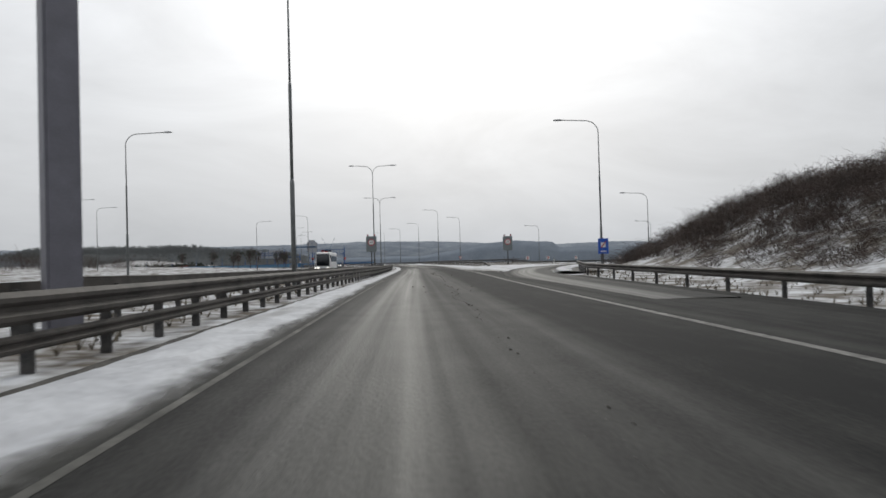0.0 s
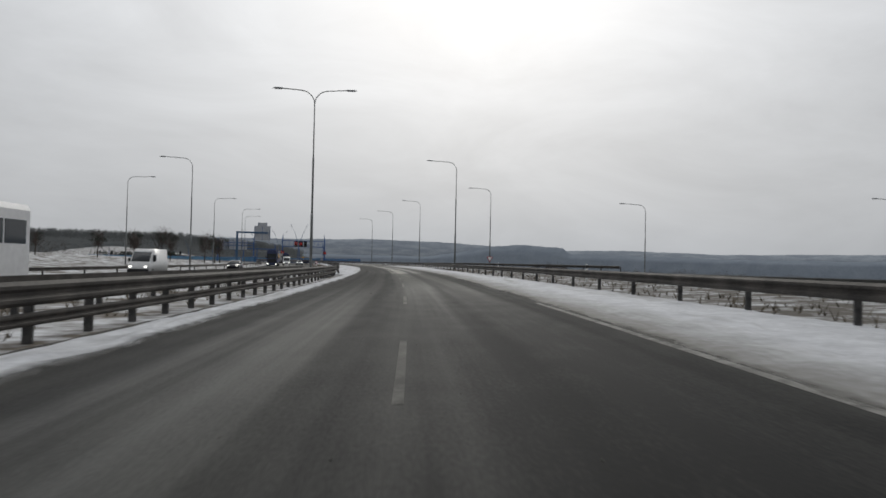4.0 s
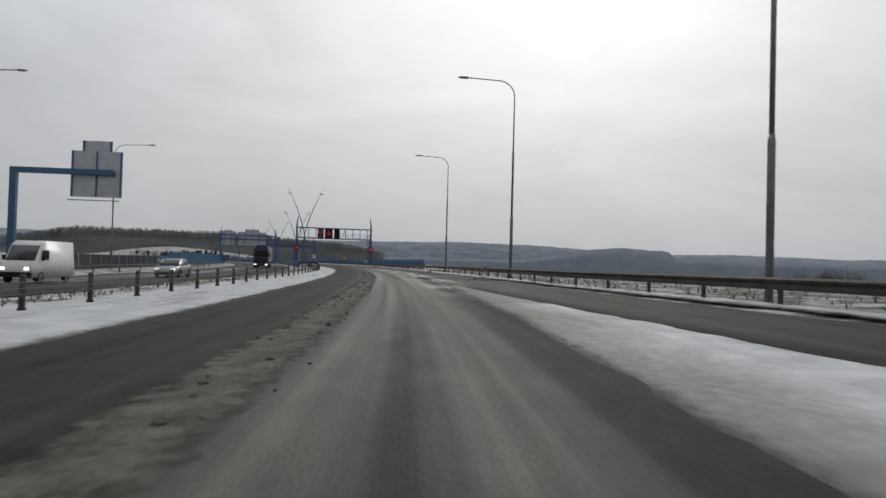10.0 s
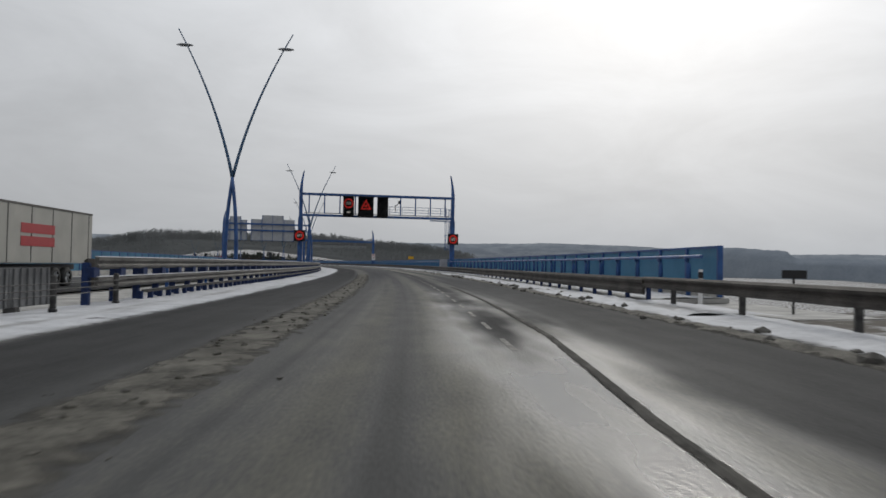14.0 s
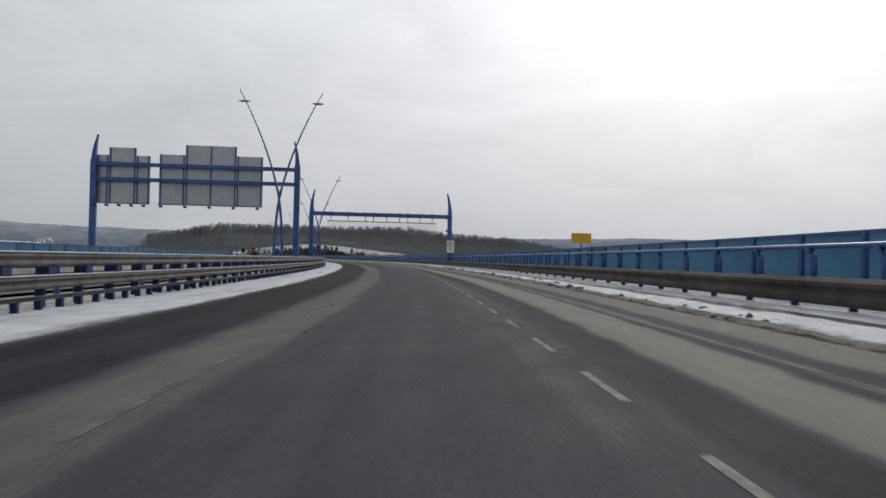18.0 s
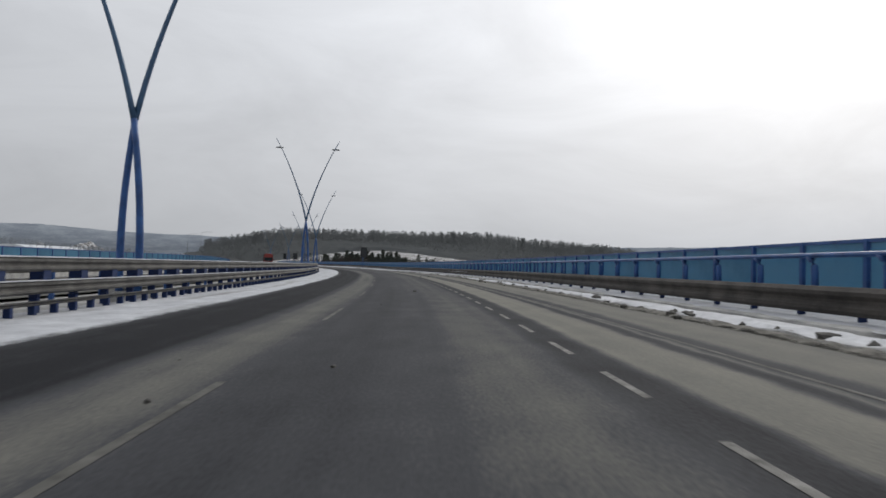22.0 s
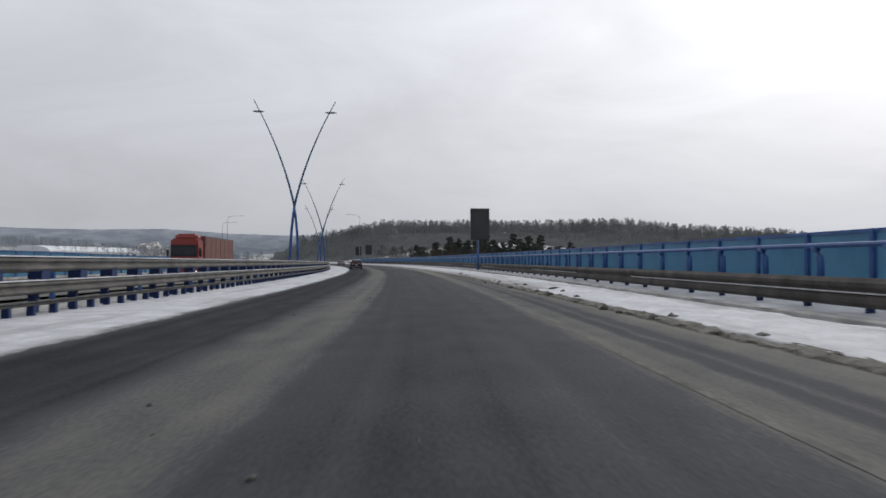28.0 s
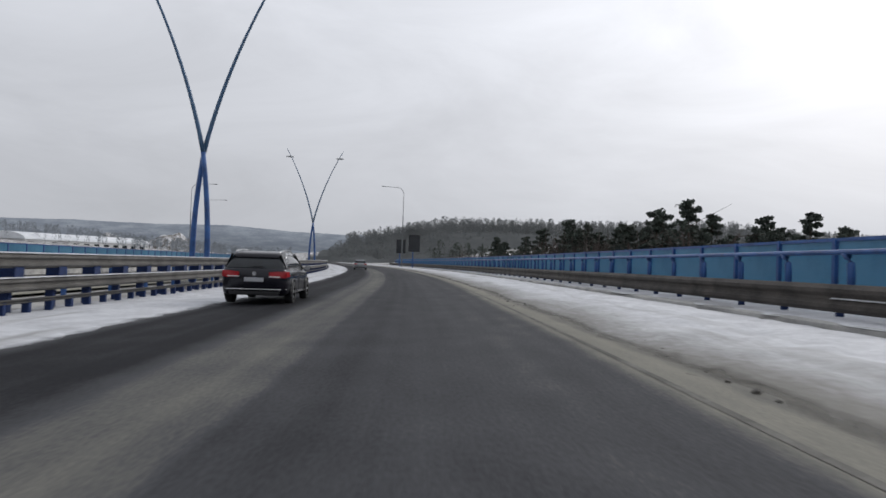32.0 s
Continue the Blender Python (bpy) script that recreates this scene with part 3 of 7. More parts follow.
M_TARPW = material("pale_lorry_tarpaulin", (0.42, 0.41, 0.37), 0.55, vary=0.12, scale=0.8)
M_TARPR = material("faded_red_tarpaulin", (0.15, 0.055, 0.042), 0.65, vary=0.2, scale=0.8)
M_CABB = material("dark_blue_cab_paint", (0.02, 0.03, 0.09), 0.35, vary=0.1)
M_CABR = material("red_cab_paint", (0.24, 0.03, 0.025), 0.35, vary=0.1)

# ---------------- mesh helpers


def mesh_of(name, verts, faces, mat, smooth=False, uvs=None):
    me = bpy.data.meshes.new(name)
    me.from_pydata([tuple(map(float, v)) for v in verts], [], [tuple(map(int, q)) for q in faces])
    if uvs is not None:
        layer = me.uv_layers.new(name="UVMap")
        idx = np.empty(len(me.loops), np.int32)
        me.loops.foreach_get("vertex_index", idx)
        layer.data.foreach_set("uv", np.asarray(uvs, np.float32)[idx].ravel())
    me.materials.append(mat)
    if smooth:
        me.polygons.foreach_set("use_smooth", [True] * len(me.polygons))
    me.update()
    return me


def put(name, me, parent=None, m=None, label="", world_space=False):
    """Links a mesh as one object; under a parent its pose is local, or the world's if world_space."""
    ob = new(name, me)
    if parent:
        ob.parent = parent
        if world_space:
            ob.matrix_parent_inverse = parent.matrix_basis.inverted()
    if m is not None:
        ob.matrix_basis = m
    if label:
        ob["label"] = label
    return ob


def root(name, m, label, category, group="", kind=""):
    ob = new(name)
    ob.matrix_basis = m
    ob.empty_display_size = 0.3
    return tagged(ob, label, category, group, kind)


def data_of(bm, mat, name="piece", smooth=False):
    me = bpy.data.meshes.new(name)
    bm.normal_update()
    bm.to_mesh(me)
    bm.free()
    me.materials.append(mat)
    if smooth:
        me.polygons.foreach_set("use_smooth", [True] * len(me.polygons))
    return me


def box(sx, sy, sz, mat, at=(0, 0, 0), bevel=0.0, name="box", taper=1.0):
    """A box on its base at `at` (middle of the base)."""
    bm = bmesh.new()
    bmesh.ops.create_cube(bm, size=1, matrix=Matrix.Translation((at[0], at[1], at[2] + sz / 2)) @ Matrix.Diagonal((sx, sy, sz, 1)))
    if taper != 1.0:
        for v in bm.verts:
            if v.co.z > at[2] + sz * 0.9:
                v.co.x, v.co.y = at[0] + (v.co.x - at[0]) * taper, at[1] + (v.co.y - at[1]) * taper
    if bevel:
        bmesh.ops.bevel(bm, geom=list(bm.edges), offset=bevel, segments=2, affect="EDGES", clamp_overlap=True)
    return data_of(bm, mat, name)


def tube_mesh(points, radii, mat, sides=10, name="tube", square=False):
    """A tube along points, with a radius at each."""
    pts = [Vector(q) for q in points]
    verts, faces = [], []
    k = 4 if square else sides
    for i, q in enumerate(pts):
        d = (pts[min(i + 1, len(pts) - 1)] - pts[max(i - 1, 0)]).normalized()
        a = d.orthogonal().normalized() if abs(d.z) < 0.2 or not square else Vector((1, 1, 0)).normalized()
        if abs(d.y) < 0.5 and not square:
            a = Vector((0, 1, 0))
            a = (a - d * a.dot(d)).normalized()
        c = d.cross(a)
        for j in range(k):
            w = 2 * math.pi * j / k
            verts.append(q + (a * math.cos(w) + c * math.sin(w)) * radii[i])
    for i in range(len(pts) - 1):
        for j in range(k):
            faces.append((i * k + j, i * k + (j + 1) % k, (i + 1) * k + (j + 1) % k, (i + 1) * k + j))
    faces.append(tuple(range(k))[::-1])
    faces.append(tuple((len(pts) - 1) * k + j for j in range(k)))
    return mesh_of(name, verts, faces, mat, smooth=not square)


def sweep(name, s0, s1, ufun, profile, mat, step=2.0, closed=True, smooth=False):
    """A profile of (offset, height) points drawn along the road at the offset ufun(s); world coordinates."""
    s = np.linspace(s0, s1, max(2, int(math.ceil((s1 - s0) / step)) + 1))
    u = np.asarray([float(ufun(x)) for x in s])
    k = len(profile)
    v = np.concatenate([places(s, u + du, h)[:, None] for du, h in profile], 1).reshape(-1, 3)
    faces = []
    for i in range(len(s) - 1):
        for j in range(k if closed else k - 1):
            a, b = i * k + j, i * k + (j + 1) % k
            faces.append((a, b, b + k, a + k))
    if closed:
        faces += [tuple(range(k))[::-1], tuple((len(s) - 1) * k + j for j in range(k))]
    return mesh_of(name, v, faces, mat, smooth)


def strip(name, s0, s1, left, right, mat, h=0.0, step=2.0, cols=6, rough=0.0, thick=0.0, seed=0, uv_edge=None):
    """A band of ground between two edges, with uneven height; its rims go down by thick."""
    s = np.linspace(s0, s1, int((s1 - s0) / step) + 2)
    a, b = np.asarray([left(x) for x in s]), np.asarray([right(x) for x in s])
    f = np.linspace(0, 1, cols + 1)
    u = a[:, None] + (b - a)[:, None] * f
    S2 = np.repeat(s[:, None], cols + 1, 1)
    rng = np.random.default_rng(seed)
    hh = np.full(u.shape, float(h))
    if rough:
        r = rng.random(u.shape)
        hh = hh + rough * r * np.sin(np.pi * f) ** 0.6
        u = u + (rng.random(u.shape) - 0.5) * np.minimum(0.35, np.abs(b - a)[:, None] / cols * 0.8)
    if thick:
        hh[:, 0] -= thick
        hh[:, -1] -= thick
    v = places(S2, u, hh)
    n = cols + 1
    faces = [(i * n + j, i * n + j + 1, (i + 1) * n + j + 1, (i + 1) * n + j) for i in range(len(s) - 1) for j in range(cols)]
    uvs = None
    if uv_edge is not None:
        e = np.asarray([uv_edge(x) for x in s])
        uvs = np.stack([u - e[:, None], S2], -1).reshape(-1, 2)
    return mesh_of(name, v.reshape(-1, 3), faces, mat, smooth=True, uvs=uvs)

# ---------------- ground: one sheet to the horizon


def smoothstep(x, a, b):
    f = np.clip((x - a) / (b - a), 0, 1)
    return f * f * (3 - 2 * f)


def ground_height(s, u):
    """Height of the land at road coordinates (arrays)."""
    z = np.interp(s, SS, BB) * np.clip(u, -25, 16) - 0.35
    z = z + np.interp(u, [-400, -150, -70, -32, 16, 60, 130, 400, 1500], [6, 4.2, 1.6, 0, 0, -0.8, -2.0, -22, -40])
    crest = np.interp(s, [-80, 54, 70, 80, 88, 98, 108], [7.6, 7.2, 6.3, 5.6, 4.0, 1.6, 0])
    foot = np.interp(s, [60, 68, 80, 92, 101, 108], [13.5, 14.5, 19.5, 27.5, 37, 50])
    bank_in = smoothstep(u - foot, 0, 21) * crest * (1 - smoothstep(u, 60, 140))
    left_rise = smoothstep(-u, 42, 70) * 7.0 * (1 - smoothstep(s, 20, 70))
    valley = (1 - smoothstep(-u, 90, 200)) * smoothstep(s, 378, 440) * (1 - smoothstep(s, 720, 850)) * 26
    valley = valley + smoothstep(s, 378, 440) * (1 - smoothstep(s, 930, 990)) * 2.8
    wood_hill = smoothstep(s, 960, 1230) * 20 * smoothstep(u, 20, 160)
    wood_left = smoothstep(s, 980, 1250) * 7 * smoothstep(-u, 30, 200)
    return z + bank_in + left_rise - valley + wood_hill + wood_left


WOOD_AZ = ((-46, 3), (-40, 4), (-37, 8), (-33, 19), (-30, 28), (-24, 28), (-17, 28), (-11, 29), (-8, 22), (-4, 19), (0, 14), (3, 6), (7, -6))


def wooded_hill(x, y, z):
    """Raises the land z at (x, y) into the wooded hill beyond the bridge."""
    dx, dy = np.asarray(x) + 60, np.asarray(y) - 650
    az, r = np.degrees(np.arctan2(dx, dy)), np.hypot(dx, dy)
    w = smoothstep(r, 560, 800) * smoothstep(az, -52, -44) * (1 - smoothstep(az, 4, 12))
    return z + (np.interp(az, *zip(*WOOD_AZ)) - z) * w


def road_coords(gx, gy):
    """Stations and offsets of the places (gx, gy), by the nearest point of the road."""
    best, arg = np.full(gx.shape, 1e18), np.zeros(gx.shape, int)
    for i in range(0, len(SS), 12):
        d = (gx - XX[i]) ** 2 + (gy - YY[i]) ** 2
        hit = d < best
        best[hit], arg[hit] = d[hit], i
    a, dx, dy = HH[arg], gx - XX[arg], gy - YY[arg]
    return SS[arg] - np.sin(a) * dx + np.cos(a) * dy, np.cos(a) * dx + np.sin(a) * dy


def build_ground():
    def axis(c, half, fine, far, growth):
        a = list(np.arange(0, half, fine))
        d = fine
        while a[-1] < far:
            d *= growth
            a.append(a[-1] + d)
        a = np.asarray(a)
        return np.concatenate([c - a[:0:-1], c + a])
    xs, ys = axis(-30, 230, 6.0, 4300, 1.22), axis(430, 560, 7.0, 4300, 1.22)
    gx, gy = np.meshgrid(xs, ys)
    s, u = road_coords(gx, gy)
    z = wooded_hill(gx, gy, ground_height(s, u))
    rng = np.random.default_rng(3)
    z += (rng.random(z.shape) - 0.5) * np.where(np.abs(u) < 22, 0.05, 0.5)
    n = len(xs)
    v = np.stack([gx, gy, z], -1).reshape(-1, 3)
    f = [(j * n + i, j * n + i + 1, (j + 1) * n + i + 1, (j + 1) * n + i) for j in range(len(ys) - 1) for i in range(n - 1)]
    ob = put("ground", mesh_of("ground", v, f, M_GROUND, smooth=True))
    return tagged(ob, "snow-dusted grassland with dry brown tufts falling to a valley", "ground", kind="structure")


build_ground()


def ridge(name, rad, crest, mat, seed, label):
    """A wooded ridge all the way round, its crest height by azimuth (degrees clockwise from +y), ragged with treetops."""
    az = np.concatenate([np.arange(-180, -75, 2.0), np.arange(-75, 60, 0.22), np.arange(60, 180, 2.0)])
    rng = np.random.default_rng(seed)
    h = np.interp(az, *zip(*crest))
    h = h + np.asarray([2.5 * noise.noise((a * 0.5, seed, 0)) + 1.6 * noise.noise((a * 2.1, seed, 4)) for a in az]) + rng.random(len(az)) * 1.6
    x, y = np.sin(np.radians(az)), np.cos(np.radians(az))
    rows = [np.stack([(rad + d) * x - 30, (rad + d) * y + 450, z], -1) for d, z in ((0, h * 0 - 70), (30, h * 0.45), (60, h * 0.75), (110, h * 0.96), (120, h))]
    n, v = len(az), np.concatenate(rows)
    f = [(k * n + i, k * n + (i + 1) % n, (k + 1) * n + (i + 1) % n, (k + 1) * n + i) for k in range(4) for i in range(n)]
    tagged(put(name, mesh_of(name, v, f, mat, smooth=True)), label, "hills", kind="structure")


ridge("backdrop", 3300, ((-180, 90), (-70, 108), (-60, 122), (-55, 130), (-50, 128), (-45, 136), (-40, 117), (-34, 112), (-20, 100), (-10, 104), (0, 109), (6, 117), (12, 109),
                         (15, 99), (18, 86), (22, 74), (28, 80), (36, 66), (43, 72), (60, 80), (180, 90)), M_HILLF, 1, "remote wooded hills with pale snowfields, tinted blue-grey for haze")
ridge("backdrop_near", 2150, ((-180, 22), (12, 22), (15.5, 46), (18, 64), (20, 71), (22, 67), (24.2, 61), (24.8, 42), (30, 38), (38, 30), (60, 28), (180, 22)), M_HILL, 7, "distant wooded ridge ending in a step, tinted blue-grey for haze")

# ---------------- carriageways, verges, deck
road = put("road", strip("road", -80, 1290, lambda s: EDGE_L(s) - 0.8, lambda s: EDGE_R(s) + 0.8, M_ROAD, 0.0, 2.0, 14, uv_edge=EDGE_L))
tagged(road, "salt-stained half-wet grey asphalt carriageway", "road", kind="structure")
OPP_R, OPP_L = lut((-80, -14.5), (200, -15.0), (378, -14.0), (1300, -14.0)), lut((-80, -27.0), (200, -27.5), (378, -27.0), (1300, -27.0))
opp = put("road_opposite", strip("road_opposite", -80, 1290, OPP_L, OPP_R, M_ROAD, 0.0, 4.0, 8, uv_edge=lambda s: OPP_L(s) - 2.0))
tagged(opp, "wet grey asphalt carriageway for oncoming traffic", "road", kind="structure")


def spline_strip(name, pts, width, mat, h, uv0=40, like_road=False):
    """A slip road along (s, u) control points."""
    p = places([q[0] for q in pts], [q[1] for q in pts])
    t = np.linspace(0, len(pts) - 1, len(pts) * 8)
    i = np.clip(t.astype(int), 0, len(pts) - 2)
    m = np.gradient(p, axis=0)
    w = (t - i)[:, None]
    c = (2 * w**3 - 3 * w**2 + 1) * p[i] + (w**3 - 2 * w**2 + w) * m[i] + (3 * w**2 - 2 * w**3) * p[i + 1] + (w**3 - w**2) * m[i + 1]
    d = np.gradient(c, axis=0)
    d /= np.linalg.norm(d[:, :2], axis=1)[:, None]
    side = np.stack([d[:, 1], -d[:, 0], d[:, 0] * 0], -1)
    dist = np.concatenate([[0], np.cumsum(np.linalg.norm(np.diff(c, axis=0), axis=1))])
    cols = 8
    v, uvs, f = [], [], []
    for k in range(len(c)):
        for j in range(cols + 1):
            o = (np.clip((j - 1) / 6, 0, 1) - 0.5) * width + (-0.25 if j == 0 else 0.25 if j == cols else 0)
            q = c[k] + side[k] * o
            v.append((q[0], q[1], q[2] + h - (0.35 if j in (0, cols) else 0)))
            if like_road:
                s_at = float(np.interp(t[k], range(len(pts)), [q[0] for q in pts]))
                uvs.append((float(np.interp(t[k], range(len(pts)), [q[1] for q in pts])) + o - float(EDGE_L(s_at)), s_at))
            else:
                uvs.append((o + width / 2, dist[k] + uv0))
    n = cols + 1
    for k in range(len(c) - 1):
        for j in range(cols):
            f.append((k * n + j, k * n + j + 1, (k + 1) * n + j + 1, (k + 1) * n + j))
    return mesh_of(name, v, f, mat, smooth=True, uvs=uvs)


EXIT_PTS = [(20, 7.0), (40, 7.3), (54, 7.9), (67, 9.6), (74, 11.2), (82, 14.0), (90, 18.2), (103, 25.5), (115, 32.0), (130, 42.0), (150, 60.0), (160, 80.0)]
JOIN_PTS = [(150, 60), (180, 33), (210, 19.5), (240, 11.6), (265, 7.7), (285, 5.6), (305, 4.4), (330, 3.5)]
tagged(put("road_exit", spline_strip("road_exit", EXIT_PTS, 4.0, M_ROAD, 0.006)), "grey asphalt exit slip road curving away", "road", kind="structure")
tagged(put("road_entry", spline_strip("road_entry", JOIN_PTS, 4.6, M_ROAD, 0.006, like_road=True)), "wet grey asphalt slip road joining the carriageway", "road", kind="structure")

VERGE = (
    ("verge_median", -80, 378, lambda s: OPP_R(s), lambda s: EDGE_L(s) - 0.1, -0.09, 10),
    ("verge_right", -80, 52, lambda s: EDGE_R(s) - 0.1, lambda s: 24.0, -0.10, 8),
    ("verge_gore", 60, 300, lambda s: EDGE_R(s) - 0.1, lambda s: 24.0, -0.10, 12),
    ("verge_slope", 300, 380, lambda s: EDGE_R(s) - 0.1, lambda s: 24.0, -0.10, 10),
    ("verge_opposite", -80, 400, lambda s: -44.0, lambda s: OPP_L(s) + 0.1, -0.10, 8),
)
for i, (nm, a, b, le, ri, h, cols) in enumerate(VERGE):
    ob = put(nm, strip(nm, a, b, le, ri, M_DRYVERGE if nm in ("verge_slope", "verge_gore") else M_GROUND, h, 1.2, cols, rough=0.06, seed=i))
    tagged(ob, "rough verge of frozen grass and thin snow", "verge", kind="structure")


def wavy(fun, amp, seed, freq=0.35):
    return lambda s: float(fun(s)) + amp * noise.noise((float(s) * freq, seed, 0.3)) + amp * 0.4 * noise.noise((float(s) * freq * 4, seed, 1.7))


# name, stations, road-side rim, far rim, which side the road is on, unevenness
SNOW = (
    ("snow_left", -80, 378, wavy(lambda s: EDGE_L(s) + 0.22, 0.10, 1), lambda s: float(RAIL_L(s)) + 0.62 if s < 170 else float(np.interp(s, [170, 186], [float(RAIL_L(170)) + 0.6, float(CABLE(186)) - 1.6])) if s < 186 else float(CABLE(s)) - 1.6, 0.07),
    ("snow_bridge_left", 378, 1200, wavy(lambda s: EDGE_L(s) + 0.2, 0.04, 2), lambda s: -9.6, 0.05),
    ("snow_right", 75, 214, wavy(lambda s: EDGE_R(s) - 0.22, 0.06, 3), lambda s: float(RAIL_R1(max(s, 96))) + 0.2, 0.08),
    ("snow_gore", 214, 279, wavy(lut((214, 2.4), (243, 2.1), (292, 1.9), (316, 2.2)), 0.08, 4), lambda s: float(np.interp(s, [214, 230, 247, 262, 285, 297], [11.3, 10.9, 8.4, 5.9, 3.4, 2.75])), 0.06),
    ("snow_tip", 278, 298, wavy(lut((278, 1.98), (292, 1.9), (298, 2.1)), 0.06, 4), lambda s: float(np.interp(s, [278, 285, 298], [4.15, 3.4, 2.5])), 0.03),
    ("snow_entry", 262, 378, wavy(lut((262, 10.6), (285, 8.3), (297, 7.4), (345, 5.4), (378, 5.25)), 0.16, 5), lambda s: float(RAIL_R2(s)) + 0.5, 0.08),
    ("snow_bridge_right", 378, 735, wavy(lambda s: EDGE_R(s) - 0.2, 0.14, 6), lambda s: 7.3 if s > 384 else 8.3, 0.10),
    ("snow_bridge_end", 734, 1200, wavy(lambda s: EDGE_R(s) - 0.3, 0.14, 6), lambda s: 7.3, 0.10),
    ("snow_exit", 62, 112, lambda s: float(np.interp(s, [62, 75, 98, 112], [6.0, 4.6, 3.7, 8.0])), lambda s: float(np.interp(s, [62, 66.8, 73.6, 83, 91, 98, 105, 112], [6.6, 7.8, 9.1, 12.2, 16.2, 19.5, 15.5, 10.0])), 0.13),
    ("snow_inner", 58, 96, wavy(lambda s: np.interp(s, [58, 67, 74, 82, 90, 96], [10.6, 11.9, 13.5, 16.4, 20.6, 24.3]), 0.15, 8), lambda s: float(np.interp(s, [58, 67, 74, 82, 90, 96], [12.0, 13.6, 15.4, 18.4, 22.8, 26.0])), 0.10),
)
for i, (nm, a, b, rim, far_rim, h) in enumerate(SNOW):
    le, ri = (far_rim, rim) if i < 2 else (rim, far_rim)
    ob = put(nm, strip(nm, a, b, le, ri, M_SNOWT if nm == "snow_tip" else M_SNOWC if nm == "snow_bridge_left" else M_SNOWD if nm in ("snow_gore", "snow_right", "snow_exit", "snow_bridge_end") else M_SNOW, 0.012, 0.7, 10, rough=h, thick=0.02, seed=20 + i, uv_edge=rim))
    tagged(ob, "band of trodden snow with a gritty grey rim along the roadside", "snow", kind="stuff")

# dirty slush swept into low ridges between the lanes and at the shoulder
SLUSH = (
    ("slush_lane", 258, 440, lambda s: EDGE_L(s) + np.interp(s, [200, 292, 343, 390, 505], [3.5, 3.6, 3.75, 3.6, 3.2]), 0.95, 0.022),
    ("slush_shoulder", 301, 398, lambda s: EDGE_L(s) + np.interp(s, [292, 345, 362, 368, 374, 385, 400], [7.75, 7.75, 7.76, 7.9, 8.3, 8.5, 8.55]), 0.11, 0.02),
    ("slush_gutter", -60, 170, lambda s: RAIL_L(s) + 0.64, 0.16, 0.03),
    ("slush_edge", 310, 775, lambda s: EDGE_R(s) - 0.1, 0.45, 0.07),
)
for i, (nm, a, b, cf, w, h) in enumerate(SLUSH):
    le, ri = (lambda s, cf=cf, w=w: float(cf(s)) - w * 0.65), (lambda s, cf=cf, w=w: float(cf(s)) + w * 0.65)
    ob = put(nm, strip(nm, a, b, le, ri, M_SLUSH[nm], 0.004, 0.35, 8, rough=h, thick=0.006, seed=40 + i, uv_edge=cf))
    tagged(ob, "ridge of dirty grey-brown slush on the asphalt", "slush", kind="stuff")

deck = put("bridge_deck", sweep("bridge_deck", BRIDGE0, BRIDGE1, lambda s: 0, [(-31.2, -0.06), (-28, -0.06), (-25, -0.08), (-20, -0.12), (0, -0.12), (10.4, -0.06), (10.4, -1.4), (4, -2.6), (-25, -2.6), (-31.2, -1.4)], M_CONC, 4.0))
tagged(deck, "grey concrete bridge deck", "bridge", kind="structure")

# ---------------- painted lines


def line_piece(name, s0, s1, uf, w, mat=M_PAINT):
    le, ri = (lambda s: float(uf(s)) - w / 2), (lambda s: float(uf(s)) + w / 2)
    return strip(name, s0, s1, le, ri, mat, 0.004, max(1.5, (s1 - s0) / 60), 1)


marks = root("road_markings", fr(0, 0), "worn white painted lane lines and dashes on asphalt", "road marking", kind="structure")
LINES = ((-80, 62, lut((-80, 5.1), (8, 5.1), (36, 4.62), (62, 4.45)), 0.2), (62, 125, lut((62, 4.45), (87, 3.9), (98, 3.75), (125, 3.4)), 0.16),
         (-80, 45, lambda s: EDGE_L(s) + 0.3, 0.09), (690, 1000, lut((690, 2.35), (715, 2.42), (740, 2.6), (765, 2.55), (790, 2.43), (1000, 2.4)), 0.09),
         (470, 690, lambda s: 4.0, 0.07))
for a, b, uf, w in LINES:
    put("edge_line", line_piece("edge_line", a, b, uf, w, M_PAINTD if 400 < a < 600 or w < 0.1 else M_PAINT), marks, None, world_space=True)
d = 372.2
while d < 672:
    uf = lut((372, 1.33), (432, 1.6), (500, 1.72), (526, 1.84), (552, 1.96), (600, 2.1), (622, 2.17), (650, 2.3), (700, 2.3))
    put("dash", line_piece("dash", d + 0.1, d + 1.6, uf, 0.085), marks, None, world_space=True)
    d += 3.05 if d < 590 else 2.956
LANE = lambda s: np.interp(s, [-80, 0, 59, 84, 166, 191, 214, 239, 290, 342, 420, 500, 600, 643, 780, 1000], [1.3, 1.3, 0.65, 0.13, -0.75, -0.90, -0.98, -1.45, -2.65, -2.95, -2.7, -2.02, -1.9, -1.7, -1.46, -1.5])
for d in (57.1, 70.6, 83.6, 97, 111, 124.5, 138, 151.5, 165.4, 177.2, 187.8, 200.6, 212.4, 225.4, 238.2) + tuple(251.2 + 12.4 * k for k in range(14)):
    put("lane_dash", line_piece("lane_dash", d, d + (5.4 if 180 < d < 210 else 4.6), LANE, 0.10, M_PAINTD if d < 176 else M_PAINT), marks, None, world_space=True)

for k in range(-4, 16):
    put("lane_dash", line_piece("lane_dash", 496.5 + 12.3 * k, 500.8 + 12.3 * k, LANE, 0.10, M_PAINTD), marks, None, world_space=True)

